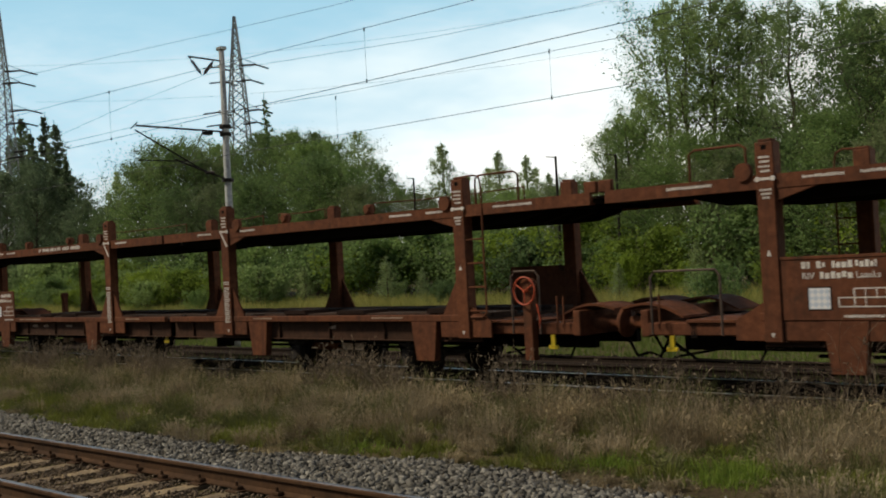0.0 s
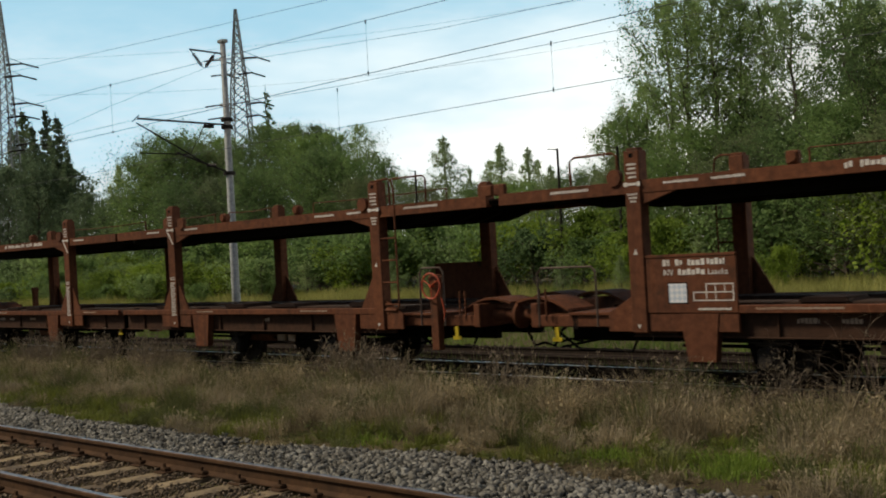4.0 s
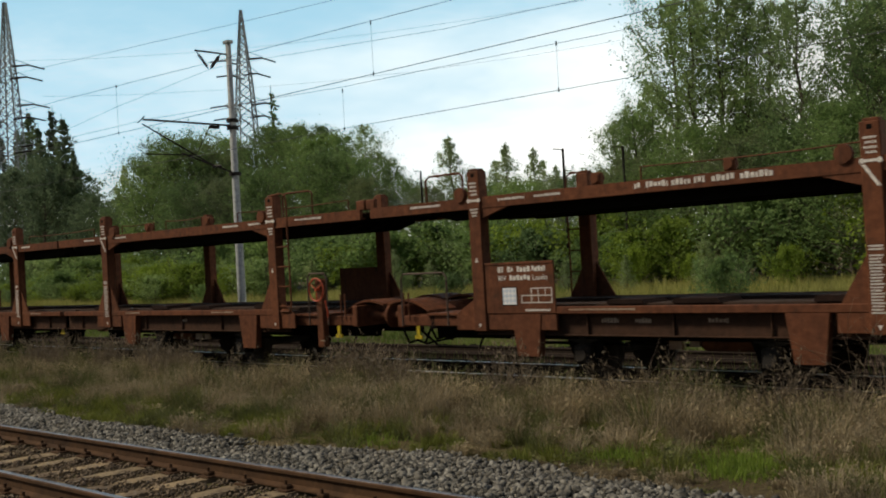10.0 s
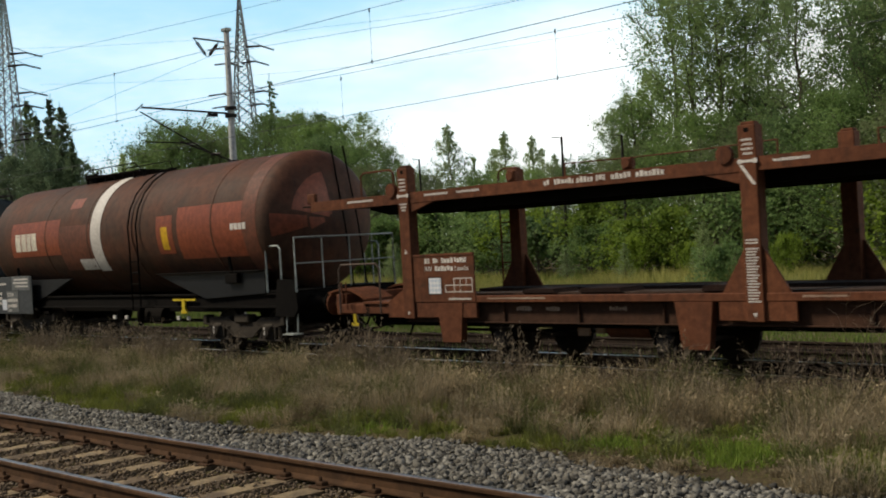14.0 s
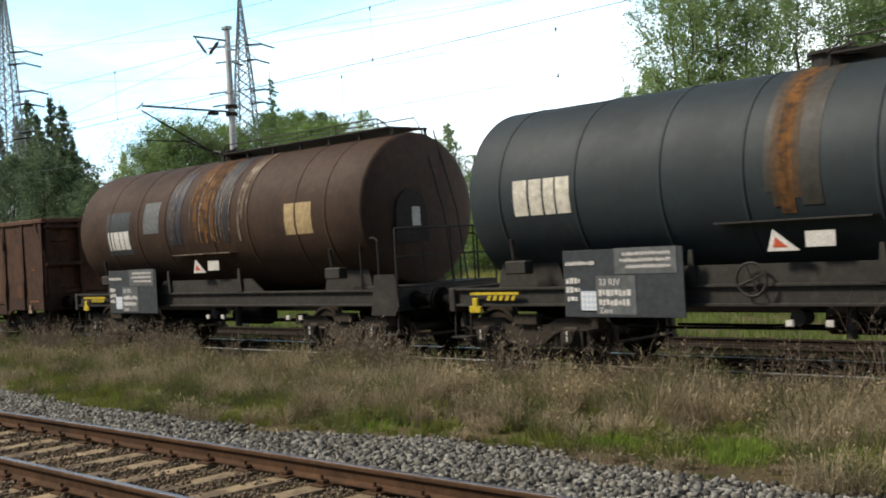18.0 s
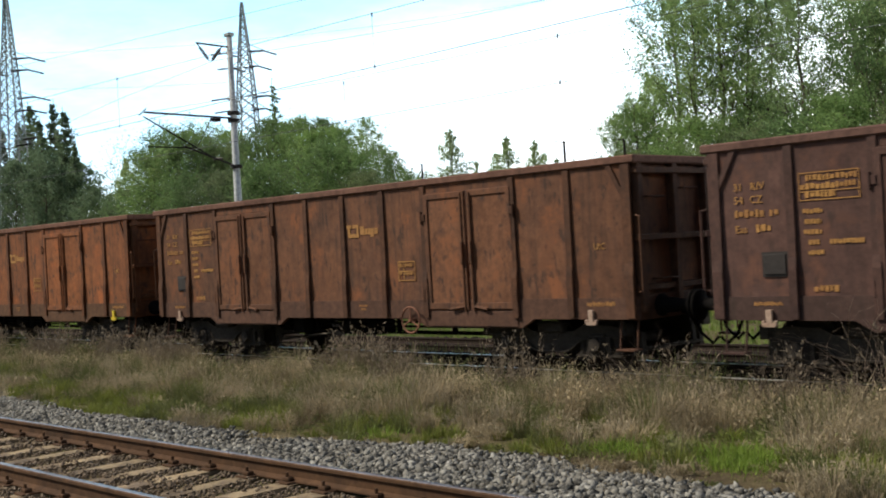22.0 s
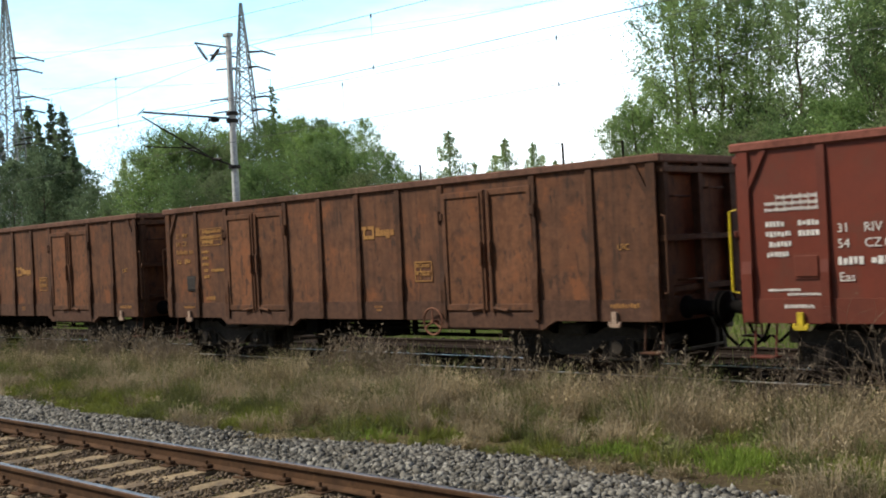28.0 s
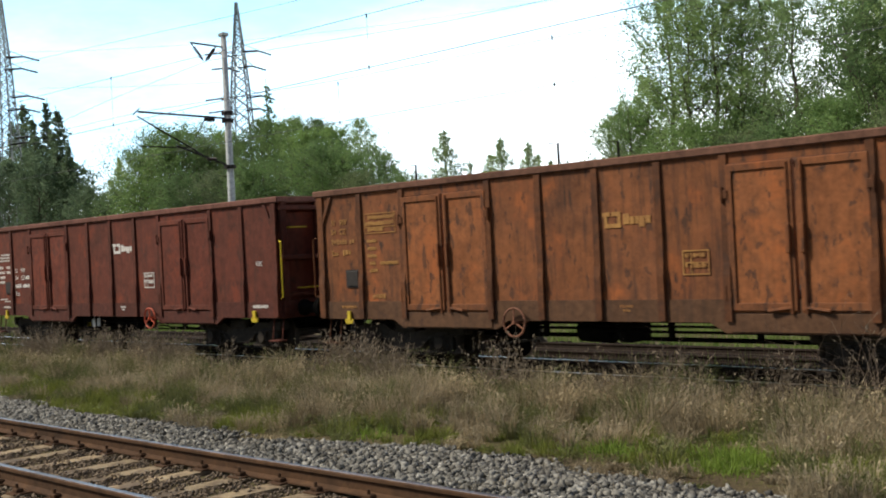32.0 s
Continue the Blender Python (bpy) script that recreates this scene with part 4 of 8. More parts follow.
def add_bogie(thing, x, base=1.8, marks=False):
    bogie = part("bogie", BOGIE["bolster"], None, thing, "sooty cast two-axle bogie", at=(x, 0, 0))
    for s in (-1, 1):
        side = part("side_frame", BOGIE["side"], None, bogie)
        if s > 0:
            side.rotation_euler = (0, 0, math.pi)
        for e in (-1, 1):
            box = part("axlebox", BOGIE["axlebox"], None, bogie, at=(e * base / 2, s * 1.02, 0.46))
            if s > 0:
                box.rotation_euler = (0, 0, math.pi)
            for k in (-0.32, 0.32):
                part("spring", BOGIE["spring"], None, bogie, at=(e * base / 2 + k, s * 1.03, 0.33))
            if marks and s < 0:
                part("mark", BOGIE["dash"], None, bogie, at=(e * base / 2, s * 1.02, 0.46))
    for e in (-1, 1):
        add_wheelset(bogie, e * base / 2, 0.46, 0.46)
    rig = Geo()
    for e in (-1, 1):
        for s in (-1, 1):
            rig.prism([(e * 1.44, 0.28), (e * 1.5, 0.3), (e * 1.48, 0.62), (e * 1.42, 0.6)], s * 0.76 - 0.05, s * 0.76 + 0.05)
            rig.rod((e * 1.46, s * 0.76, 0.6), (e * 1.3, s * 0.9, 0.74), 0.022, 5)
        rig.rod((e * 1.47, -0.8, 0.36), (e * 1.47, 0.8, 0.36), 0.03, 6)
    rig.pipe([(-1.46, -0.95, 0.3), (-0.6, -0.98, 0.22), (0.6, -0.98, 0.22), (1.46, -0.95, 0.3)], 0.016, 5)
    part("brake_gear", rig, M["bogie"], bogie, "brake blocks and pull rods")
    return bogie


def buffer_mesh(mat=None):
    g = Geo()
    g.lathe([(0.0, 0.16), (0.05, 0.16), (0.05, 0.115), (0.3, 0.105), (0.3, 0.09), (0.56, 0.085), (0.57, 0.2), (0.585, 0.225), (0.61, 0.225), (0.625, 0.12), (0.628, 0.0)], 20, 0)
    return g.mesh("buffer", mat or M["black"], True)


BUFFER = buffer_mesh()
BUFFER_BROWN = buffer_mesh(M["carrier"])


def add_ends(thing, half, plate_x, z=1.03):
    """Two buffers, a draw hook and hoses at each end; half: from the middle to the buffers' faces."""
    for s in (-1, 1):
        for e in (-1, 1):
            b = part("buffer", BUFFER, None, thing, "black round buffer", at=(s * (half - 0.63), e * 0.875, z))
            b.rotation_euler = (0, 0, 0 if s > 0 else math.pi)
        g = Geo()
        g.box((s * plate_x, -0.06, z - 0.08), (s * (half - 0.32), 0.06, z + 0.06), 0.02)
        g.pipe([(s * (half - 0.42), 0, z), (s * (half - 0.3), 0, z - 0.12), (s * (half - 0.1), 0, z - 0.2), (s * (half), 0, z - 0.12)], 0.035, 6)
        for y in (-0.35, 0.35):
            g.pipe([(s * plate_x, y, z - 0.12), (s * (half - 0.4), y, z - 0.2), (s * (half - 0.3), y, z - 0.45), (s * (half - 0.12), y, z - 0.6), (s * (half - 0.02), y, z - 0.5)], 0.025, 6)
        part("coupling", g, M["black"], thing, "screw coupling and brake hoses")


# ---- train: open wagons ----
DOORS = (-3.13, 3.13)


def dented_sheet(x0, x1, z0, z1, y, y_in, seed):
    """A thin sheet between two posts, bulged and dented by a centimetre or so."""
    g, nx, nz = Geo(), 7, 12
    out = 1 if y > 0 else -1
    for k in range(nz + 1):
        for i in range(nx + 1):
            u, v = i / nx, k / nz
            hold = min(1.0, 6 * min(u, 1 - u, v, 1 - v))
            d = -0.016 * hold * (0.5 + 0.5 * noise.noise((u * 2.2 + seed * 7.3, v * 4.5, seed)))
            g.v.append((x0 + (x1 - x0) * u, y + out * d, z0 + (z1 - z0) * v))
    n = nx + 1
    g.f = [(k * n + i, k * n + i + 1, (k + 1) * n + i + 1, (k + 1) * n + i) for k in range(nz) for i in range(nx)]
    g.add([(x0, y_in, z0), (x1, y_in, z0), (x1, y_in, z1), (x0, y_in, z1)], [(0, 1, 2, 3)])
    return g


def build_gondola():
    """An open high-sided bogie wagon, its middle at the origin, on the rail."""
    w = new("open_wagon")
    paint = M["g_rust"]
    top, bot, L = 3.2, 0.86, 6.48
    for s in (-1, 1):
        y0, y1 = s * 1.40, s * 1.425
        for k, (xa, xb) in enumerate(((-6.36, -5.22), (-5.22, -4.12), (-2.12, -1.08), (-1.08, 0.0), (0.0, 1.08), (1.08, 2.12), (4.12, 5.22), (5.22, 6.36))):
            part("side_panel", dented_sheet(xa, xb, 1.0, top - 0.1, y1, y0, 3.0 * k + s), paint, w, "sheet steel side, dented and weathered", smooth=True)
        for d in DOORS:
            part("door_lintel", Geo().box((d - 1.0, y0, 2.95), (d + 1.0, y1, top - 0.1)), paint, w)
        # bottom sill, deeper below the doors
        out = [(-6.4, bot), (-6.4, 1.17), (6.4, 1.17), (6.4, bot), (4.45, bot), (4.2, 0.72), (2.05, 0.72), (1.8, bot), (-1.8, bot), (-2.05, 0.72), (-4.2, 0.72), (-4.45, bot)]
        part("sill", Geo().prism(out, s * 1.36, s * 1.44), M["g_sill"], w, "bottom sill plate, deeper below the doors")
        part("rim", Geo().box((-L, s * 1.33, top - 0.12), (L, s * 1.475, top), 0.02), M["g_rim"], w, "rounded top rim, scuffed")
        for x in (-6.3, -5.22, -4.12, -2.12, -1.08, 0.0, 1.08, 2.12, 4.12, 5.22, 6.3):
            g = Geo()
            ww = 0.055 if abs(x) < 6 else 0.075
            # posts are deeper in their lower part
            g.prism([(s * 1.425, 0.88), (s * 1.49, 0.88), (s * 1.49, 1.5), (s * 1.468, 1.66), (s * 1.455, top - 0.11), (s * 1.425, top - 0.11)], x - ww, x + ww, axis=0)
            if abs(x) > 6:
                e = 1 if x > 0 else -1
                g.prism([(x - e * 0.05, top - 0.52), (x - e * 0.26, top - 0.11), (x - e * 0.35, top - 0.11), (x - e * 0.05, top - 0.66)], s * 1.428, s * 1.452)
            part("post", g, M["g_post"], w)
        for d in DOORS:
            for e in (-1, 1):
                x0, x1 = (d - 0.97, d - 0.03) if e < 0 else (d + 0.03, d + 0.97)
                g = Geo()
                g.box((x0, s * 1.40, 1.0), (x1, s * 1.447, 2.94))
                fr = Geo()
                for a, b, c, f in ((x0, x1, 2.84, 2.93), (x0, x1, 1.02, 1.12), (x0, x0 + 0.09, 1.1, 2.86), (x1 - 0.09, x1, 1.1, 2.86)):
                    fr.box((a, s * 1.445, c), (b, s * 1.47, f), 0.006)
                door = part("door", g, M["g_door"], w, "hinged steel door leaf with pressed frame")
                part("door_frame", fr, M["g_rust"], door, "raised frame of the door leaf")
                bar = Geo().rod((d + e * 0.1, s * 1.475, 0.98), (d + e * 0.1, s * 1.475, 2.9), 0.02, 6)
                bar.box((d + e * 0.1 - 0.03, s * 1.45, 1.75), (d + e * 0.1 + 0.03, s * 1.52, 2.12), 0.01)
                bar.rod((d + e * 0.1, s * 1.47, 1.06), (d + e * 0.42, s * 1.5, 1.02), 0.025, 6)
                part("lock_bar", bar, M["g_rust"], door, "vertical locking bar")
                hx = d + e * 0.99
                for z in (1.25, 2.55):
                    part("hinge", Geo().box((hx - 0.05, s * 1.45, z - 0.06), (hx + 0.05, s * 1.487, z + 0.06), 0.01).rod((hx + e * 0.04, s * 1.48, z - 0.1), (hx + e * 0.04, s * 1.48, z + 0.1), 0.022, 6), M["g_post"], door)
        # plate below each door
        for d in DOORS:
            part("door_flap", Geo().box((d - 1.0, s * 1.441, 0.74), (d + 1.0, s * 1.456, 0.98), 0.004), M["g_sill"], w, "worn flap below the doors")
    for s in (-1, 1):
        g = Geo().box((s * 6.30, -1.4, 0.95), (s * 6.33, 1.4, top - 0.1))
        part("end_wall", g, paint, w, "ribbed end wall")
        part("rim", Geo().box((s * 6.28, -1.33, top - 0.12), (s * 6.46, 1.33, top - 0.001), 0.02), M["g_rim"], w)
        for y in (-1.3, -0.42, 0.42, 1.3):
            part("post", Geo().box((s * 6.33, y - 0.06, 0.95), (s * 6.46, y + 0.06, top - 0.12), 0.01), M["g_post"], w)
        for z, deep in ((1.3, 6.42), (2.02, 6.5), (2.98, 6.48)):
            part("rail", Geo().box((s * 6.33, -1.4, z - 0.045), (s * deep, 1.4, z + 0.045), 0.01), M["g_post"], w)
        for y, z in ((-1.0, 2.6), (-0.1, 2.72), (-0.75, 1.42)):
            rung = Geo().pipe([(s * 6.34, y - 0.2, z), (s * 6.5, y - 0.2, z), (s * 6.5, y + 0.2, z), (s * 6.34, y + 0.2, z)], 0.016, 6)
            part("end_rung", rung, M["g_grab"], w, "climbing rung on the end wall")
        part("buffer_beam", Geo().box((s * 6.22, -1.35, 0.84), (s * 6.4, 1.35, 1.2), 0.02), M["g_post"], w)
        for e in (-1, 1):
            gb = Geo().pipe([(s * 6.44, e * 1.43, 1.25), (s * 6.52, e * 1.46, 1.27), (s * 6.52, e * 1.46, 2.32), (s * 6.44, e * 1.43, 2.34)], 0.016, 6)
            part("grab_rail", gb, M["g_grab"], w, "steel grab rail")
        for e in (-1, 1):
            st = Geo()
            st.pipe([(s * 6.3, e * 1.3, 0.86), (s * 6.3, e * 1.36, 0.42)], 0.016, 5)
            st.pipe([(s * 6.0, e * 1.3, 0.86), (s * 6.0, e * 1.36, 0.42)], 0.016, 5)
            st.box((s * 5.98, e * 1.36 - 0.1, 0.4), (s * 6.32, e * 1.36 + 0.1, 0.43), 0.006)
            part("step", st, M["g_post"], w, "shunter's step")
        for e in (-1, 1):
            hook = Geo()
            x = s * 5.58
            hook.box((x - 0.045, e * 1.47 - 0.02, 0.82), (x + 0.045, e * 1.47 + 0.02, 1.0), 0.006)
            hook.box((x - 0.09, e * 1.47 - 0.02, 0.77), (x + 0.09, e * 1.47 + 0.02, 0.83), 0.01)
            hook.box((x - 0.11, e * 1.47 - 0.02, 0.79), (x - 0.07, e * 1.47 + 0.02, 0.86), 0.01)
            hook.box((x + 0.07, e * 1.47 - 0.02, 0.79), (x + 0.11, e * 1.47 + 0.02, 0.86), 0.01)
            part("rope_hook", hook, M["g_hook"], w, "rope hook on the sill")
    part("floor", Geo().box((-6.3, -1.39, 1.1), (6.3, 1.39, 1.2)), M["deck"], w)
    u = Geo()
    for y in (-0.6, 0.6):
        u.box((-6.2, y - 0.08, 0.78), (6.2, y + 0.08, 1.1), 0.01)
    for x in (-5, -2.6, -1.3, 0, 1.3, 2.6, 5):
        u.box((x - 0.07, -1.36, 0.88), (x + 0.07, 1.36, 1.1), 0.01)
    part("underframe", u, M["black"], w, "sooty underframe, darkened further for shade")
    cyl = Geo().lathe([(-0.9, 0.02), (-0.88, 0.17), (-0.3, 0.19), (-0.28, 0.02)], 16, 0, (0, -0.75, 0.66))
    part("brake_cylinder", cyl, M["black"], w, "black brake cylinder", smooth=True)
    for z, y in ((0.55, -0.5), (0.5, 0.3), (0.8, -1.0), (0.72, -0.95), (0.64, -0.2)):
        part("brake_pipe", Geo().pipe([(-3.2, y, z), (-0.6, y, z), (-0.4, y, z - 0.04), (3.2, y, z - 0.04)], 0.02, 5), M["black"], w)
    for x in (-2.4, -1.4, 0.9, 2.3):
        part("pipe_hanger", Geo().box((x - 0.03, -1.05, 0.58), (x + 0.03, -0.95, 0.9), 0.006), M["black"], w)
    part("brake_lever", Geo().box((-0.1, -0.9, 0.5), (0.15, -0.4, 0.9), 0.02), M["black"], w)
    part("valve_box", Geo().box((-1.95, -1.2, 0.55), (-1.6, -0.9, 0.86), 0.02), M["black"], w, "black brake valve box")
    hw = Geo()
    hw.ring((1.74, -1.53, 0.84), 0.22, 0.018, 1, 24)
    for k in range(3):
        a = math.pi / 2 + k * 2.094
        hw.rod((1.74, -1.53, 0.84), (1.74 + 0.22 * math.cos(a), -1.53, 0.84 + 0.22 * math.sin(a)), 0.014, 5)
    hw.rod((1.74, -1.56, 0.84), (1.74, -1.2, 0.84), 0.03, 8)
    part("handwheel", hw, M["red_wheel"], w, "brake handwheel with three spokes")
    pk = Geo().box((-5.66, -1.434, 1.42), (-5.29, -1.424, 1.74), 0.0).box((-5.63, -1.452, 1.45), (-5.32, -1.43, 1.71), 0.012)
    part("label_pocket", pk, M["g_pocket"], w, "label clip plate")
    for x in (-4.5, 4.5):
        add_bogie(w, x)
    add_ends(w, 7.02, 6.35)
    return w


def gondola_paint(name, a, b, wear, sill, streak, rim=(0.17, 0.1, 0.075), grab=None, hook=None, post=0.6, blot=(0.54, 0.66)):
    d = {}
    worn = streak > 0.3
    lit = (1.42 * a[0], 1.24 * a[1], 1.04 * a[2]) if worn else None
    coat = dict(mottle=0.34, rough=0.75, spec=0.2, bump=0.25) if worn else dict(mottle=0.1, rough=0.5, spec=0.35, bump=0.06)
    d["paint"] = surface(name + "_side", a, b, wear, streak=streak, grain=6, patch=0.7, wear_at=(blot[0] - 0.03, blot[1] - 0.04), wear_scale=1.3, per_thing=0.12, bright=lit, scratch=min(0.62, 0.9 * streak) if worn else 0.0, **coat)
    d["door"] = surface(name + "_door", tuple(1.15 * c for c in a), tuple(0.8 * c for c in a), wear, streak=streak * 0.6, grain=7, patch=1.6, wear_at=(blot[0] + 0.02, blot[1] + 0.02), wear_scale=3.0, per_thing=0.15, bright=lit, scratch=min(0.62, 0.9 * streak) if worn else 0.0, **coat)
    # Same paint times post: shade on the posts is put into the colour
    d["post"] = surface(name + "_post", tuple(post * c for c in a), tuple(0.75 * post * c for c in b), wear, streak=streak * 0.6, wear_at=(0.5, 0.7), **coat)
    d["sill"] = surface(name + "_sill", sill, tuple(0.75 * c for c in sill), wear, streak=0.5 if worn else 0.1, **coat)
    d["rim"] = surface(name + "_rim", rim, tuple(0.7 * c for c in rim), wear, rough=0.85, spec=0.2)
    d["grab"] = grab or d["post"]
    d["pocket"] = M["g_pocket"] if worn else d["sill"]
    d["hook"] = hook or M["dim"]
    d["wheel"] = M["red_wheel"] if name[:3] in ("dar", "pur", "fre", "win") else M["rust_wheel"]
    return d


M["g_pocket"] = surface("sooty_plate", (0.03, 0.025, 0.022), (0.02, 0.018, 0.017))
PAINTS = {
    "brown": gondola_paint("dark_brown_wagon", (0.088, 0.045, 0.028), (0.062, 0.036, 0.025), (0.045, 0.026, 0.02), (0.066, 0.038, 0.026), 0.6, (0.13, 0.072, 0.05), post=0.85),
    "purple": gondola_paint("purple_brown_wagon", (0.094, 0.049, 0.038), (0.075, 0.041, 0.034), (0.05, 0.03, 0.025), (0.07, 0.04, 0.032), 0.35, (0.13, 0.072, 0.056), post=0.85),
    "orange": gondola_paint("orange_rust_wagon", (0.215, 0.078, 0.028), (0.13, 0.054, 0.026), (0.06, 0.032, 0.022), (0.115, 0.058, 0.03), 0.7, (0.15, 0.075, 0.05), hook=M["yellow"], post=0.68),
    "ochre": gondola_paint("ochre_brown_wagon", (0.142, 0.062, 0.031), (0.09, 0.045, 0.028), (0.06, 0.033, 0.024), (0.105, 0.053, 0.034), 0.65, (0.15, 0.078, 0.055), post=0.72),
    "red": gondola_paint("fresh_red_wagon", (0.155, 0.03, 0.0145), (0.135, 0.028, 0.014), (0.125, 0.034, 0.019), (0.145, 0.034, 0.018), 0.12, (0.23, 0.085, 0.062), M["yellow"], M["yellow"], post=0.92),
    "wine": gondola_paint("wine_red_wagon", (0.13, 0.034, 0.02), (0.1, 0.031, 0.019), (0.07, 0.03, 0.022), (0.1, 0.031, 0.021), 0.4, (0.17, 0.076, 0.057), M["yellow"], M["yellow"], post=0.85),
    "patched": gondola_paint("patched_red_brown_wagon", (0.165, 0.042, 0.022), (0.075, 0.041, 0.03), (0.05, 0.028, 0.022), (0.085, 0.038, 0.027), 0.6, (0.15, 0.072, 0.05), hook=M["yellow"], post=0.65),
}
base_paint = PAINTS["ochre"]
M["g_rust"], M["g_post"], M["g_sill"], M["g_rim"] = base_paint["paint"], base_paint["post"], base_paint["sill"], base_paint["rim"]
M["g_door"] = base_paint["door"]
M["g_grab"] = surface("plain_grab", (0.1, 0.06, 0.045), (0.08, 0.05, 0.04))
M["g_hook"] = surface("plain_hook", (0.3, 0.25, 0.2), (0.25, 0.2, 0.16))


def repaint(thing, paints):
    swap = {M["g_rust"]: "paint", M["g_door"]: "door", M["g_post"]: "post", M["g_sill"]: "sill", M["g_rim"]: "rim", M["g_grab"]: "grab", M["g_hook"]: "hook", M["red_wheel"]: "wheel", M["g_pocket"]: "pocket"}
    for ob in thing.children_recursive:
        if ob.type == "MESH" and ob.data.materials and ob.data.materials[0] in swap:
            key = swap[ob.data.materials[0]]
            ob.material_slots[0].link = "OBJECT"
            ob.material_slots[0].material = paints[key]


def gondola_marks(w, mat, logo, fresh, ex, ez, es):
    """Lettering on the near side; what cannot be told apart is bars."""
    y = -1.426
    g = Geo()
    if fresh:
        bars(g, -6.02, 2.48, [[(0.18, 0.62)], [(0.0, 0.82)], [(0.0, 0.82)]], y, 0.045, 0.03)
        for z0, z1 in ((2.36, 2.5),):
            for k in range(6):
                g.box((-5.86 + 0.11 * k, y - 0.004, z0 - 0.05), (-5.85 + 0.11 * k, y, z1))
        bars(g, -6.02, 2.16, [[(0.0, 0.28), (0.45, 0.3)], [(0.0, 0.34), (0.45, 0.34)], [(0.04, 0.3)], [(0.0, 0.3)]], y, 0.07, 0.06)
        bars(g, -6.02, 1.3, [[(0.0, 0.45)], [(0.26, 0.5)]], y, 0.035, 0.02)
        bars(g, -4.46, 1.9, [[(0.0, 0.24)]], y, 0.1, 0.1)
        bars(g, -5.06, 1.68, [[(0.0, 0.34), (0.42, 0.38)]], y, 0.1, 0.1)
    else:
        bars(g, -6.02, 2.3, [[(0.0, 0.42), (0.5, 0.12)], [(0.3, 0.2)]], y, 0.1, 0.1)
        words("31", 0.14, logo, w, (-6.03, y - 0.003, 2.55))
        words("RIV", 0.14, logo, w, (-5.78, y - 0.003, 2.55))
        words("54", 0.14, logo, w, (-6.03, y - 0.003, 2.38))
        words("CZ", 0.14, logo, w, (-5.8, y - 0.003, 2.38))
        words("Eas", 0.14, logo, w, (-6.03, y - 0.003, 2.0))
        bars(g, -5.08, 2.68, [[(0.08, 0.68)], [(0.0, 0.76)], [(0.06, 0.4)]], y, 0.075, 0.03)
        for a, b, c, d in ((-5.1, -4.3, 2.36, 2.372), (-5.1, -4.3, 2.465, 2.477), (-5.1, -4.3, 2.7, 2.712), (-5.1, -5.088, 2.36, 2.71), (-4.312, -4.3, 2.36, 2.71)):
            g.box((a, y - 0.004, c), (b, y, d))
        bars(g, -5.06, 2.26, [[(0.0, 0.26)], [(0.02, 0.22)], [(0.0, 0.24)], [(0.06, 0.16), (0.34, 0.44)], [(0.05, 0.2)]], y, 0.06, 0.07)
        bars(g, -4.96, 1.3, [[(0.0, 0.34)]], y, 0.08)
    bars(g, 5.5, 1.12, [[(0.0, 0.5)]], -1.441, 0.07)
    bars(g, -5.9, 1.1, [[(0.1, 0.4)]], -1.441, 0.05)
    bars(g, 0.35, 1.1, [[(0.0, 0.22)], [(0.05, 0.14)]], -1.441, 0.04, 0.02)
    part("lettering", g, mat, w, "stencilled lettering")
    fr = Geo()
    for a, b, c, d in ((0, 0.42, 0, 0.02), (0, 0.42, 0.32, 0.34), (0, 0.02, 0, 0.34), (0.4, 0.42, 0, 0.34), (0.13, 0.145, 0, 0.34), (0, 0.42, 0.16, 0.175)):
        fr.box((1.42 + a, y - 0.004, 1.5 + c), (1.42 + b, y, 1.5 + d))
    bars(fr, 1.46, 1.8, [[(0.0, 0.06), (0.13, 0.2)], [(0.0, 0.06), (0.13, 0.2)]], y, 0.06, 0.08)
    part("data_grid", fr, mat, w, "ruled table of figures")
    words("UIC", 0.13, mat.name if mat.name in M else logo, w, (5.66, y - 0.003, 1.88))
    if fresh:
        words("RIV", 0.16, logo, w, (-4.72, y - 0.003, 1.98))
        words("54", 0.16, logo, w, (-5.06, y - 0.003, 1.79))
        words("CZ", 0.16, logo, w, (-4.72, y - 0.003, 1.79))
        for x, z, mt, lab in ((-1.75, 0.6, "yellow", "yellow brake lever tag"), (-1.5, 0.58, "white", "white brake lever plate"), (-1.25, 0.6, "white", "white load lever plate")):
            part("brake_tag", Geo().box((x, -1.2, z), (x + 0.15, -1.18, z + (0.1 if mt == "yellow" else 0.19)), 0.004).rod((x + 0.07, -1.19, z + 0.08), (x + 0.07, -1.15, z + 0.34), 0.012, 5), M[mt], w, lab)
        words("31", 0.16, logo, w, (-5.06, y - 0.003, 1.98))
        words("Eas", 0.16, logo, w, (-5.06, y - 0.003, 1.38))
    lg = Geo()
    for x0, x1, z0, z1 in ((0.0, 0.16, 0.19, 0.26), (0.04, 0.1, 0.0, 0.19), (0.1, 0.18, 0.0, 0.07), (0.19, 0.37, 0.19, 0.26), (0.31, 0.37, 0.0, 0.19), (0.19, 0.31, 0.0, 0.07)):
        lg.box((ex + es * x0, y - 0.004, ez + es * z0), (ex + es * x1, y, ez + es * z1))
    for x0, wd, low, up in ((0.42, 0.12, 0.05, 0.22), (0.55, 0.09, 0.05, 0.17), (0.66, 0.06, 0.05, 0.17), (0.73, 0.1, 0.0, 0.17), (0.85, 0.1, 0.05, 0.17)):
        lg.box((ex + es * x0, y - 0.004, ez + es * low), (ex + es * (x0 + wd), y, ez + es * up))
    part("emblem", lg, mat, w, "operator's emblem as plain blocks")


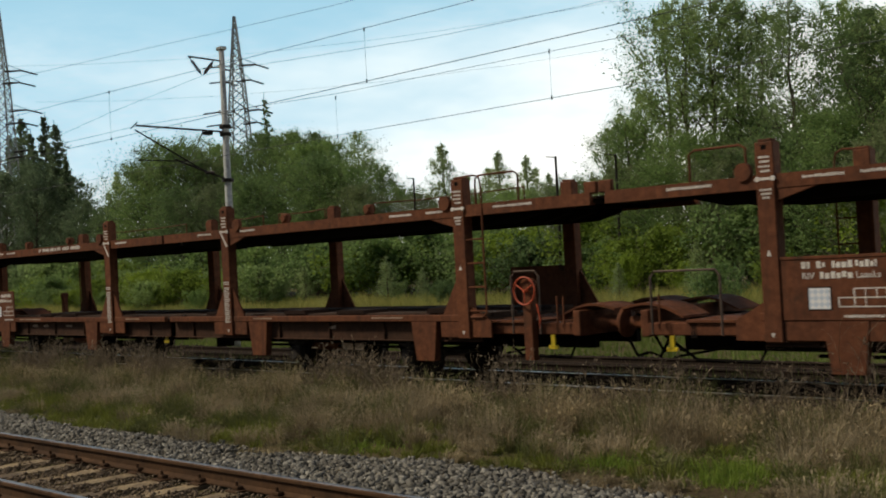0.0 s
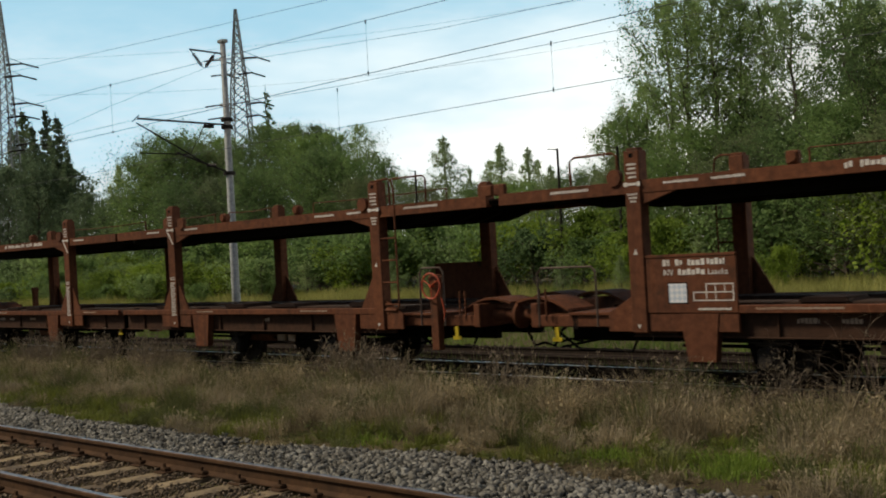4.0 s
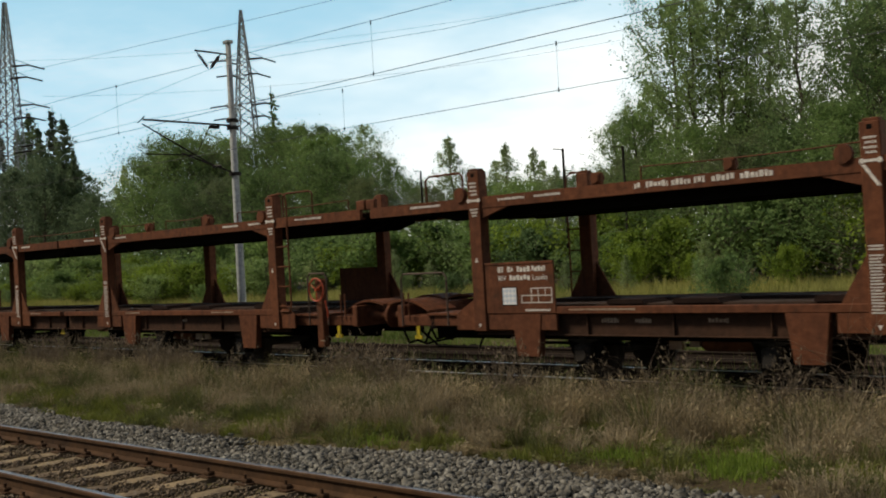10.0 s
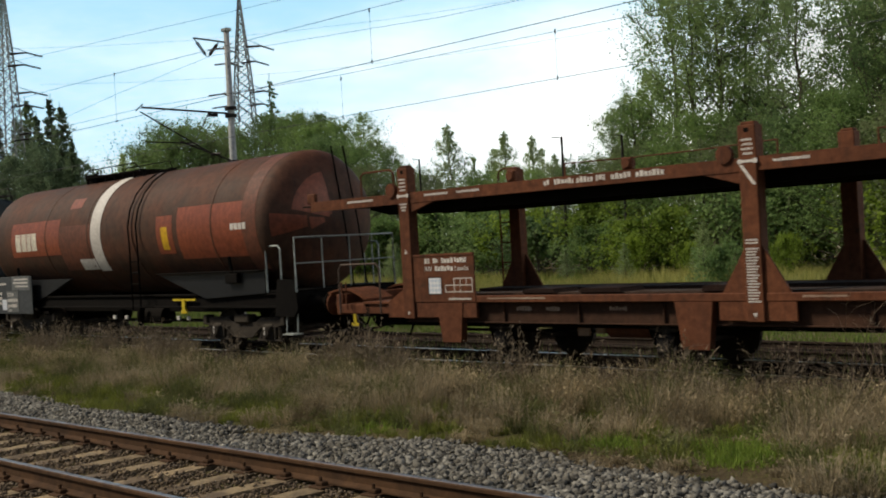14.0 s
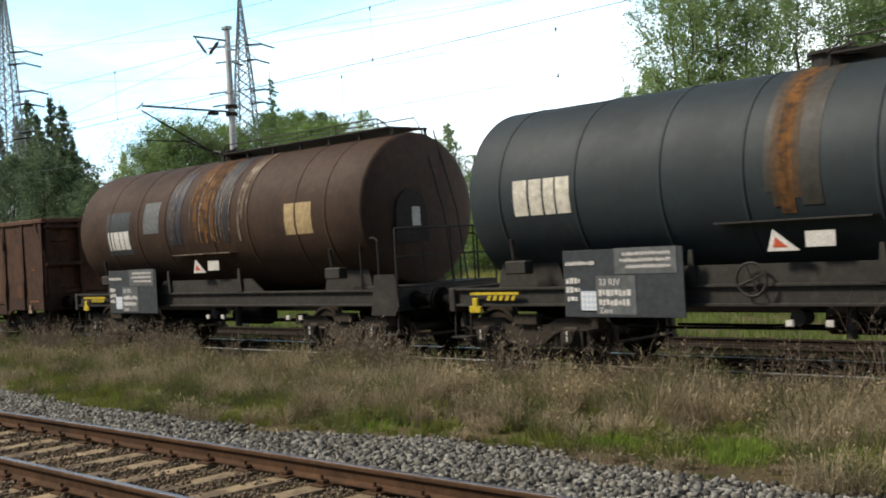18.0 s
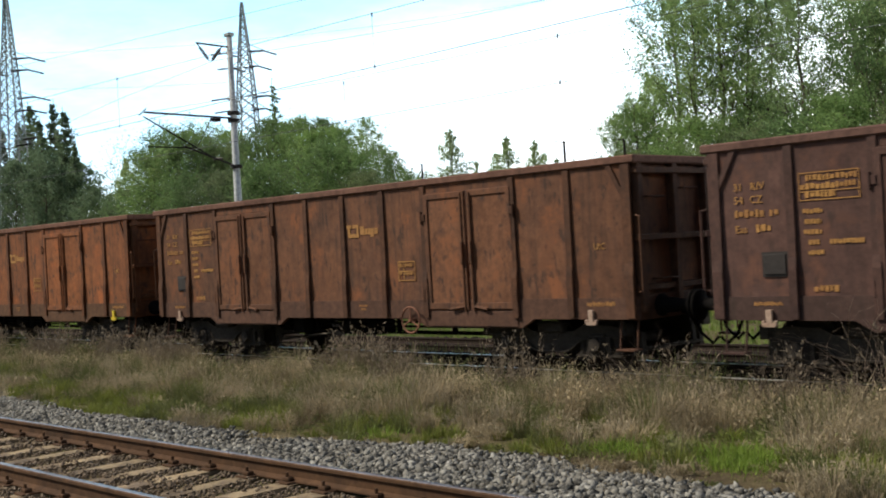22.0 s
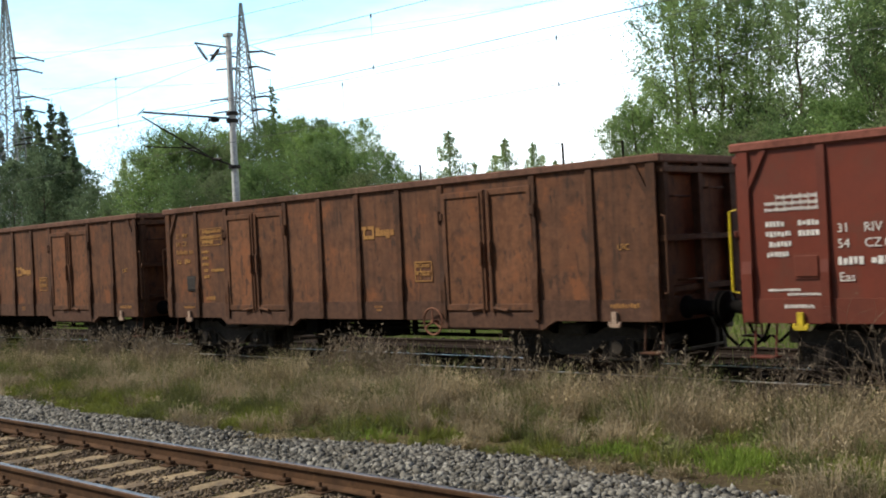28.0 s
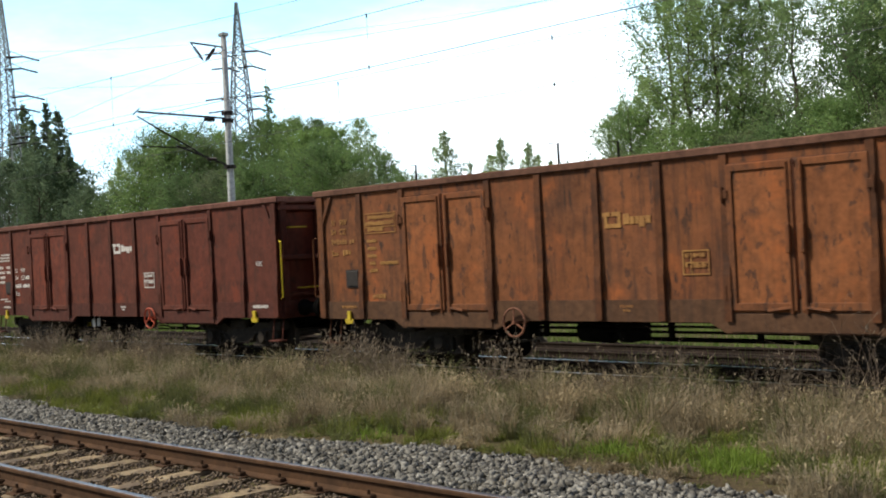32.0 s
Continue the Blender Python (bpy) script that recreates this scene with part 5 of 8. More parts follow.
# ---- train: double-deck car carriers ----
POSTS = (0.0, 6.55, 11.29, 17.86)


CROSS = Geo().box((-0.03, -1.34, 0.01), (0.03, 1.34, 0.09)).mesh("cross_beam", M["black"])


def build_carrier():
    """A two-part double-deck car carrier; x from its first post, on the rail."""
    w = new("car_carrier")
    pm, dm = M["carrier"], M["carrier_dark"]
    zt, zb = 2.92, 2.74
    for s in (-1, 1):
        for x0, x1 in ((-2.55, 8.9), (9.0, 20.5)):
            g = Geo()
            g.prism([(s * 1.47, zb), (s * 1.47, zt), (s * 1.40, zt), (s * 1.40, zb + 0.03), (s * 1.34, zb + 0.03), (s * 1.34, zb)], x0, x1, axis=0)
            part("upper_beam", g, pm, w, "red-brown edge beam of the upper deck")
        for x0, x1 in ((-0.2, 8.85), (9.05, 18.1)):
            g = Geo()
            g.box((x0, s * 1.38, 1.05), (x1, s * 1.465, 1.16), 0.01)
            beam = part("lower_beam", g, pm, w, "lower deck edge beam")
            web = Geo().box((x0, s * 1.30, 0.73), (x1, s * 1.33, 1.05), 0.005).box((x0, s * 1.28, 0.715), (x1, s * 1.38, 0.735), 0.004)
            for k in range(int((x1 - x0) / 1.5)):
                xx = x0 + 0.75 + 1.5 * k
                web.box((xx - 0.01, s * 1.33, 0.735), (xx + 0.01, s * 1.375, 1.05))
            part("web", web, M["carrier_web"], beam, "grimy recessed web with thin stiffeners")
        for i, x in enumerate(POSTS):
            pp = pm
            g = Geo()
            g.box((x - 0.13, s * 1.30, 0.78), (x + 0.13, s * 1.50, 3.34), 0.012)
            g.box((x - 0.1, s * 1.33, 3.34), (x + 0.1, s * 1.47, 3.38), 0.015)
            post = part("post", g, pp, w, "box-section upright between the decks")
            for e in (-1, 1):
                hi = 1.76 if (e > 0) == (i in (0, 2)) or s > 0 or i in (1, 2) else 1.3
                gs = Geo().prism([(x + e * 0.13, 0.8), (x + e * 0.56, 0.8), (x + e * 0.56, 1.06), (x + e * 0.13, hi)], s * 1.42, s * 1.455)
                part("gusset", gs, pp, post, "triangular gusset plate")
            kb = Geo()
            e = 1 if i in (0, 2) else -1
            kb.prism([(x + e * 0.13, 2.74), (x + e * 0.7, 2.74), (x + e * 0.13, 2.58)], s * 1.40, s * 1.46)
            part("bracket", kb, pp, post)
            hole = Geo().box((x - 0.035, s * 1.502 - 0.002, 3.24), (x + 0.035, s * 1.502 + 0.002, 3.3))
            part("pin_hole", hole, M["black"], post)
            leg_x = x + (0.95 if i in (0, 2) else -0.95)
            lg = Geo().prism([(leg_x - 0.3, 1.05), (leg_x + 0.3, 1.05), (leg_x + 0.22, 0.4), (leg_x - 0.2, 0.4)], s * 1.34, s * 1.475)
            part("wheel_guard", lg, pp, w, "tapered guard hanging below the deck")
        # number panel beside the first post; the far side has it at the other end
        px = 0.13 if s < 0 else POSTS[3] - 1.55
        g = Geo().box((px, s * 1.45, 1.06), (px + 1.42, s * 1.475, 1.86), 0.01)
        g.box((px, s * 1.475 - 0.01, 1.82), (px + 1.42, s * 1.475 + 0.015, 1.86), 0.005)
        panel = part("number_panel", g, pm, w, "red-brown panel with white wagon data")
        g = Geo().box((px, s * 1.40, 0.8), (px + 1.42, s * 1.46, 1.06), 0.01)
        part("panel_skirt", g, pm, panel)
        # end frame posts with hose loops
        ex = POSTS[3] + 1.32 if s < 0 else -1.32
        g = Geo().box((ex - 0.09, s * 1.32, 0.45), (ex + 0.09, s * 1.45, 1.62), 0.012)
        g.rod((ex, s * 1.3, 1.62), (ex, s * 1.47, 1.62), 0.09, 10)
        part("end_post", g, pm, w, "short end post")
        for sx in (-1, 1):
            if (sx > 0) != (s < 0):
                continue
            g, px = Geo(), POSTS[3] if sx > 0 else POSTS[0]
            rx, yy = px + sx * 0.5, s * 1.47
            g.pipe([(px, yy, 3.36), (px + sx * 0.36, yy, 3.38), (px + sx * 0.47, yy, 3.33), (rx, yy, 3.2), (rx, yy, 1.2), (rx - sx * 0.08, yy, 1.12), (px, yy, 1.12)], 0.018, 6)
            for k in range(5):
                g.rod((px, yy, 1.22 + 0.38 * k), (rx, yy, 1.22 + 0.38 * k), 0.014, 5)
            part("ladder", g, pp, w, "thin steel ladder")
    for x0, x1 in ((-2.5, 8.85), (9.05, 20.4)):
        g = Geo()
        g.box((x0, -1.39, zt - 0.1), (x1, 1.39, zt - 0.06))
        a, b = max(x0, -1.3), min(x1, 19.2)
        girders = []
        for yy in (-1.05, -0.3, 0.3, 1.05):
            girders.append(Geo().prism([(a, zb + 0.08), (b, zb + 0.08), (b, zb - 0.04), (b - 0.5, zb - 0.16), (a + 0.5, zb - 0.16), (a, zb - 0.04)], yy - 0.05, yy + 0.05))
        # The deep shade below the deck is put into its black colour
        deck = part("upper_deck", g, M["black"], w, "steel upper deck, its underside's shade put in as black")
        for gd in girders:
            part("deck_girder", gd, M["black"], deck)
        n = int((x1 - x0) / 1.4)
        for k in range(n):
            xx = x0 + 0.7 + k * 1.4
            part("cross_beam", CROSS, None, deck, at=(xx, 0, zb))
        g = Geo().box((max(x0, -0.2), -1.37, 1.06), (min(x1, 18.1), 1.37, 1.11))
        for yy in (-0.75, 0.75):
            g.box((max(x0, -0.2), yy - 0.3, 1.11), (min(x1, 18.1), yy + 0.3, 1.17), 0.01)
        part("lower_deck", g, M["deck"], w, "worn steel wheel tracks of the lower deck")
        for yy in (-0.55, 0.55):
            part("sole_bar", Geo().box((x0 + 0.6, yy - 0.07, 0.58), (x1 - 0.6, yy + 0.07, 1.05), 0.01), M["black"], w, "sooty underframe beam, darkened further for shade")
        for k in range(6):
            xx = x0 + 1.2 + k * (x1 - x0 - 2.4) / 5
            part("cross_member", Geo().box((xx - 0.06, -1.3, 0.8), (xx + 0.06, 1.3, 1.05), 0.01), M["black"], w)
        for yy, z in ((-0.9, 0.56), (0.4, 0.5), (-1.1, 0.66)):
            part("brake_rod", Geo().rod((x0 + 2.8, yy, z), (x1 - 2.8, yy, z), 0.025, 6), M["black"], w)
    # end platforms between the wagons
    for s, x0, x1 in ((-1, -2.1, -0.13), (1, 18.03, 20.0)):
        g = Geo().box((x0, -1.3, 0.84), (x1, 1.3, 1.02), 0.015)
        g.box((x0 if s > 0 else x0 + 0.7, -1.34, 1.02), (x1 - 0.7 if s > 0 else x1, 1.34, 1.06), 0.005)
        part("end_platform", g, pm, w, "brown end platform")
        beam_x = x0 if s < 0 else x1
        part("buffer_beam", Geo().box((beam_x - 0.07, -1.3, 0.82), (beam_x + 0.07, 1.3, 1.2), 0.015), pm, w)
        for yy in (-0.75, 0.75):
            g = Geo()
            a, b = (x0 - 0.55, x0 + 0.5) if s < 0 else (x1 - 0.5, x1 + 0.55)
            tilt = 0.12 * s
            hump = [(a + (b - a) * k / 6, 1.16 + tilt * (k / 6 - 0.5) + 0.13 * math.sin(math.pi * k / 6)) for k in range(7)]
            g.prism(hump + [(x, z - 0.035) for x, z in reversed(hump)], yy - 0.34, yy + 0.34)
            part("ramp_plate", g, pm, w, "humped brown loading plate at the wagon's end")
        hg = Geo()
        hook_x = beam_x - s * 0.3
        for dx in (0, 0.12):
            hg.rod((hook_x + s * dx, -1.36, 1.02), (hook_x + s * dx, -1.36, 1.42), 0.016, 5)
        part("stake", hg, pm, w)
        hx0, hx1 = (x0 + 0.25, x0 + 1.35) if s < 0 else (18.9, 19.45)
        top_z = 1.74 if s < 0 else 1.82
        part("hoop_handrail", Geo().pipe([(hx0, -1.47, 0.86), (hx0, -1.47, top_z - 0.08), (hx0 + 0.07, -1.47, top_z), (hx1 - 0.07, -1.47, top_z), (hx1, -1.47, top_z - 0.08), (hx1, -1.47, 0.86)], 0.017, 6), M["pipe_grey"], w, "pale bent pipe handrail at the end")
        br = Geo()
        br.pipe([(x0 + 0.2, -1.1, 0.82), (x0 + 0.7, -1.1, 0.5), (x1 - 0.3, -1.1, 0.48), (x1 - 0.1, -1.1, 0.82)], 0.024, 5)
        br.rod((x0 + 0.2, -0.9, 0.5), (x1, -0.9, 0.8), 0.02, 5)
        part("brake_rigging", br, M["black"], w)
        hk = Geo()
        yx = beam_x - s * 0.45
        hk.box((yx - 0.035, -1.32, 0.66), (yx + 0.035, -1.29, 0.84)).box((yx - 0.09, -1.32, 0.62), (yx + 0.09, -1.29, 0.68), 0.01)
        part("rope_hook", hk, M["yellow"], w, "yellow rope hook")
    # red hose loop on the end post
    hx = POSTS[3] + 1.3
    g = Geo().ring((hx + 0.04, -1.52, 1.52), 0.21, 0.017, 1, 24)
    for k in range(3):
        a = 0.5 + k * 2.094
        g.rod((hx + 0.04, -1.52, 1.52), (hx + 0.04 + 0.21 * math.cos(a), -1.52, 1.52 + 0.21 * math.sin(a)), 0.012, 5)
    g.rod((hx + 0.04, -1.54, 1.52), (hx + 0.04, -1.44, 1.52), 0.025, 8)
    part("hose", Geo().pipe([(hx + 0.26, -1.5, 1.32), (hx + 0.3, -1.48, 1.1), (hx + 0.28, -1.47, 0.95)], 0.014, 5), M["red_wheel"], w, "faded red hose")
    part("handwheel", g, M["red_wheel"], w, "faded red brake handwheel")
    for x0, x1, z1 in ((-2.55, -3.0, 2.9), (20.5, 21.05, 2.9)):
        for yy in (-0.8, 0.8):
            flap = Geo().prism([(x0, 2.83), (x1, z1 - 0.06), (x1, z1 - 0.03), (x0, 2.87)], yy - 0.5, yy + 0.5)
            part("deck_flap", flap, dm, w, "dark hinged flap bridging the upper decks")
        part("flap_hinge", Geo().box((x0 - 0.12, -1.46, 2.9), (x0 + 0.12, -1.38, 3.08), 0.02), pm, w, "raised hinge lug at the deck's end")
    # railings on the upper deck
    for x0, x1, hgt in ((-1.15, -0.3, 0.42), (18.2, 19.1, 0.45)):
        g = Geo().pipe([(x0, -1.42, zt), (x0, -1.42, zt + hgt - 0.05), (x0 + 0.08, -1.42, zt + hgt), (x1 - 0.08, -1.42, zt + hgt), (x1, -1.42, zt + hgt - 0.05), (x1, -1.42, zt)], 0.018, 6)
        part("hoop_rail", g, pm, w, "bent pipe hoop on the upper deck")
    for x0, x1 in ((1.2, 5.4), (7.0, 8.7), (9.3, 11.0), (12.6, 16.8)):
        g = Geo()
        for yy in (1.4,):
            n = 3
            pts = [(x0 + (x1 - x0) * k / n, yy, zt + 0.42 + (0.0 if k in (0, n) else -0.03)) for k in range(n + 1)]
            g.pipe(pts, 0.012, 5)
            for p in (pts[0], pts[-1]):
                g.rod((p[0], yy, zt - 0.05), p, 0.016, 5)
        part("side_rail", g, pm, w, "thin safety rail along the far edge")
    for x in (2.4, 4.6, 13.2, 15.6):
        g = Geo().box((x - 0.09, -1.44, zt), (x + 0.09, -1.34, zt + 0.18), 0.02).rod((x, -1.47, zt + 0.1), (x, -1.3, zt + 0.1), 0.07, 10)
        part("winch_stand", g, pm, w, "small winch bracket on the deck edge")
    for x in (-0.32, 6.2, 11.7, 17.55):
        g = Geo().lathe([(-1.5, 0.02), (-1.5, 0.12), (-1.42, 0.12), (-1.42, 0.02)], 14, 1, (x, 0, zt + 0.06))
        part("lift_wheel", g, pm, w, "round lifting drum by the post")
    for x, d, t in ((2.2, 0.7, 0.03), (3.35, 0.8, 0.035), (5.5, 0.5, 0.05), (9.9, 0.6, 0.03), (12.6, 0.7, 0.04), (14.2, 0.8, 0.03), (16.6, 0.5, 0.05)):
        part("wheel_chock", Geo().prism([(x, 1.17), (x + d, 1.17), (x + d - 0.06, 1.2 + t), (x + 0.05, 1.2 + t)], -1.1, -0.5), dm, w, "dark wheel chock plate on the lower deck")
    for x in (4.15, 13.55):
        tank = Geo().lathe([(-0.5, 0.02), (-0.48, 0.1), (-0.42, 0.15), (0.42, 0.15), (0.48, 0.1), (0.5, 0.02)], 16, 0, (x, -0.82, 0.62))
        part("air_tank", tank, M["carrier"], w, "dusty brown air reservoir", smooth=True)
    # articulation in the middle
    g = Geo().box((8.6, -0.35, 0.62), (9.3, 0.35, 1.04), 0.03).lathe([(-0.3, 0.05), (-0.3, 0.2), (0.3, 0.2), (0.3, 0.05)], 12, 2, (8.95, 0, 0.7))
    part("articulation", g, M["black"], w, "sooty joint between both halves, darkened further for shade")
    hk = Geo().box((8.6, -1.32, 0.62), (8.67, -1.29, 0.82)).box((8.54, -1.32, 0.58), (8.73, -1.29, 0.64), 0.01)
    part("rope_hook", hk, M["yellow"], w, "yellow rope hook")
    for x in (1.75, 4.9, 13.0, 16.15):
        gear = part("running_gear", Geo().box((x - 0.05, -1.0, 0.84), (x + 0.05, 1.0, 1.04), 0.01), M["black"], w, "sooty axle guards and leaf springs, darkened further for shade")
        ax = gear
        for e in (-1, 1):
            g = Geo()
            for d in (-1, 1):
                g.prism([(x + d * 0.16, 0.3), (x + d * 0.22, 0.3), (x + d * 0.5, 1.0), (x + d * 0.16, 1.0)], e * 1.03 - 0.02, e * 1.03 + 0.02)
            g.box((x - 0.22, e * 1.03 - 0.03, 0.26), (x + 0.22, e * 1.03 + 0.03, 0.31), 0.01)
            part("axle_guard", g, M["black"], gear)
            g = Geo().box((x - 0.15, e * 1.06 - 0.12, 0.28), (x + 0.15, e * 1.06 + 0.08, 0.56), 0.03)
            g.lathe([(e * 1.06 - 0.15, 0.02), (e * 1.06 - 0.15, 0.1), (e * 1.06 - 0.1, 0.11)], 12, 1, (x, 0, 0.42))
            part("axlebox", g, M["iron"], gear)
            g = Geo()
            for k in range(5):
                l = 0.58 - 0.1 * k
                c = 0.05 * (l / 0.58) ** 2
                g.prism([(x - l, 0.68 - 0.022 * k + c), (x, 0.66 - 0.022 * k), (x + l, 0.68 - 0.022 * k + c), (x + l, 0.7 - 0.022 * k + c), (x, 0.68 - 0.022 * k), (x - l, 0.7 - 0.022 * k + c)], e * 1.06 - 0.06, e * 1.06 + 0.06)
            g.box((x - 0.06, e * 1.06 - 0.08, 0.54), (x + 0.06, e * 1.06 + 0.08, 0.7), 0.01)
            for d in (-1, 1):
                g.rod((x + d * 0.58, e * 1.06, 0.74), (x + d * 0.64, e * 1.06, 0.92), 0.025, 6)
            part("leaf_spring", g, M["iron"], gear)
        add_wheelset(ax, x, 0.42, 0.42)
    add_end_gear_carrier(w)
    # lettering
    y = -1.476
    panel_txt = Geo()
    bars(panel_txt, 0.42, 1.79, [[(0.0, 0.11), (0.2, 0.11), (0.4, 0.26), (0.7, 0.26)]], y, 0.085)
    part("lettering", panel_txt, M["white"], w, "white figures as plain bars")
    words("RIV", 0.115, "white", w, (0.42, y - 0.003, 1.575))
    bars_g = bars(Geo(), 0.66, 1.66, [[(0.0, 0.42)]], y, 0.085)
    part("lettering", bars_g, M["white"], w)
    words("Laaeks", 0.115, "white", w, (1.12, y - 0.003, 1.575))
    gd = Geo()
    for a, b, c, d in ((0.2, 0.62, 0.24, 0.255), (0.2, 0.62, 0.13, 0.145), (0, 0.62, 0.02, 0.035), (0, 0.2, 0.13, 0.145), (0.2, 0.215, 0.02, 0.255), (0.605, 0.62, 0.02, 0.255), (0, 0.015, 0.02, 0.145), (0.34, 0.35, 0.02, 0.255), (0.48, 0.49, 0.13, 0.255)):
        gd.box((0.88 + a, y - 0.004, 1.2 + c), (0.88 + b, y, 1.2 + d))
    part("data_grid", gd, M["white"], w, "white ruled table")
    part("label_card", Geo().box((0.5, y - 0.006, 1.2), (0.78, y, 1.46)), M["card"], w, "white checked paper card in a clip")
    part("clip_frame", Geo().box((0.485, y - 0.002, 1.185), (0.795, y + 0.001, 1.475)), M["black"], w)
    bl = bars(Geo(), 0.95, 1.13, [[(0.0, 0.5)]], y, 0.035)
    part("lettering", bl, M["white"], w)
    for x in POSTS:
        g = bars(Geo(), x - 0.085, 3.16, [[(0.0, 0.17)], [(0.02, 0.15)], [(0.0, 0.17)], [(0.03, 0.14)]], -1.501, 0.03, 0.03)
        g.box((x - 0.13, -1.505, 2.85), (x + 0.13, -1.5, 2.885)).rod((x - 0.11, -1.503, 2.867), (x - 0.11, -1.507, 2.867), 0.035, 10).rod((x + 0.11, -1.503, 2.867), (x + 0.11, -1.507, 2.867), 0.035, 10)
        if x in (0.0, POSTS[3]):
            bars(g, x - 0.085, 2.74, [[(0.0, 0.17)], [(0.02, 0.14)], [(0.04, 0.1)]], -1.501, 0.03, 0.02)
            g.prism([(x - 0.035, 1.88), (x + 0.035, 1.88), (x, 1.96)], -1.505, -1.5)
        else:
            bars(g, x - 0.09, 1.86, [[(0.0, 0.18)]] * 2 + [[(0.0, 0.001)]] + [[(0.0, 0.18 - 0.02 * (k % 3))] for k in range(19)], -1.501, 0.024, 0.014)
            g.prism([(x - 0.12, 2.82), (x - 0.07, 2.82), (x + 0.115, 2.56), (x + 0.065, 2.56)], -1.505, -1.5)
        g.prism([(x - 0.03, 0.9), (x + 0.03, 0.9), (x, 0.84)], -1.505, -1.5)
        part("lettering", g, M["white"], w, "white stencilled notes")
    g = Geo()
    for x, n in ((0.5, 0.55), (1.25, 0.5), (6.9, 0.5), (10.3, 0.5), (11.8, 0.5), (16.2, 0.55), (17.1, 0.4), (-1.5, 0.7), (18.6, 0.8)):
        bars(g, x, 2.87, [[(0.0, n)]], -1.47, 0.04)
    part("lettering", g, M["white"], w)
    g = bars(Geo(), 3.1, 2.89, [[(0.0, 0.12), (0.2, 0.36), (0.62, 0.3), (0.98, 0.16), (1.25, 0.36), (1.68, 0.5)]], -1.47, 0.085)
    part("lettering", g, M["white"], w, "owner's name as plain white bars")
    g = Geo()
    for x, n in ((1.8, 1.2), (12.1, 0.6), (15.6, 0.8), (7.2, 0.6)):
        bars(g, x, 1.13, [[(0.0, n)]], -1.465, 0.03)
    for x, n in ((2.3, 0.3), (2.9, 0.26), (4.1, 0.3), (14.3, 0.16)):
        bars(g, x, 0.98, [[(0.0, n)]], -1.34, 0.07)
    part("lettering", g, M["dim"], w)
    g = Geo().box((3.2, -0.98, 0.5), (3.42, -0.94, 0.72)).box((3.55, -0.98, 0.54), (3.7, -0.94, 0.64)).box((14.2, -0.98, 0.5), (14.45, -0.94, 0.62)).box((14.55, -0.98, 0.5), (14.75, -0.94, 0.66))
    part("brake_plate", g, M["dim"], w, "pale brake lever plates")
    return w


def add_end_gear_carrier(w):
    for s, beam in ((-1, -2.1), (1, 20.0)):
        for e in (-1, 1):
            b = part("buffer", BUFFER_BROWN, None, w, "brown round buffer", at=(beam, e * 0.875, 1.0))
            b.rotation_euler = (0, 0, 0 if s > 0 else math.pi)
        g = Geo().box((beam, -0.06, 0.95), (beam + s * 0.35, 0.06, 1.06), 0.02)
        g.pipe([(beam + s * 0.3, 0, 1.0), (beam + s * 0.45, 0, 0.85), (beam + s * 0.65, 0, 0.9)], 0.035, 6)
        for y in (-0.35, 0.35):
            g.pipe([(beam, y, 0.86), (beam + s * 0.25, y, 0.7), (beam + s * 0.4, y, 0.45), (beam + s * 0.6, y, 0.5)], 0.024, 6)
        part("coupling", g, M["black"], w, "screw coupling and brake hoses")


def card_material():
    m, ns, ls, bsdf = nodes_of("checked_paper_card")
    ch = ns.new("ShaderNodeTexChecker")
    ch.inputs["Color1"].default_value, ch.inputs["Color2"].default_value, ch.inputs["Scale"].default_value = (0.75, 0.76, 0.78, 1), (0.5, 0.58, 0.68, 1), 18
    co = ns.new("ShaderNodeTexCoord")
    mp = ns.new("ShaderNodeMapping")
    mp.inputs["Rotation"].default_value = (0, radians(45), 0)
    ls.new(co.outputs["Object"], mp.inputs["Vector"])
    ls.new(mp.outputs["Vector"], ch.inputs["Vector"])
    ls.new(ch.outputs["Color"], bsdf.inputs["Base Color"])
    return m


M["card"] = card_material()


# ---- train: tank wagons ----
TANK_R, TANK_Z = 1.43, 2.67
M["tank_grey"] = surface("blue_grey_tank_paint", (0.029, 0.041, 0.046), (0.023, 0.032, 0.036), (0.036, 0.046, 0.048), streak=0.3, rough=0.62, patch=0.6, grain=5, bump=0.05, spec=0.25, wear_at=(0.56, 0.74), mottle=0.12)
M["rust_mid"] = surface("thin_rust_film", (0.1, 0.06, 0.03), (0.07, 0.048, 0.03), streak=0.4, rough=0.7, patch=2.0, bump=0.05, spec=0.2)
M["rust_edge"] = surface("faint_rust_film", (0.052, 0.046, 0.036), (0.04, 0.042, 0.038), streak=0.2, rough=0.6, patch=2.0, bump=0.04, spec=0.3)
M["tank_brown"] = surface("grimy_brown_tank_paint", (0.068, 0.042, 0.029), (0.05, 0.034, 0.026), (0.085, 0.048, 0.03), streak=0.4, mottle=0.18, rough=0.65, patch=0.7, grain=6, bump=0.12, spec=0.12)
M["tank_red"] = surface("sooty_red_tank_paint", (0.07, 0.037, 0.024), (0.112, 0.044, 0.025), (0.058, 0.034, 0.024), streak=0.4, rough=0.65, patch=0.9, grain=5, bump=0.08, spec=0.2)
M["tank_red_fresh"] = surface("clean_red_tank_paint", (0.265, 0.07, 0.034), (0.22, 0.058, 0.03), (0.12, 0.036, 0.02), streak=0.3, rough=0.45, bump=0.05, wear_at=(0.62, 0.75))
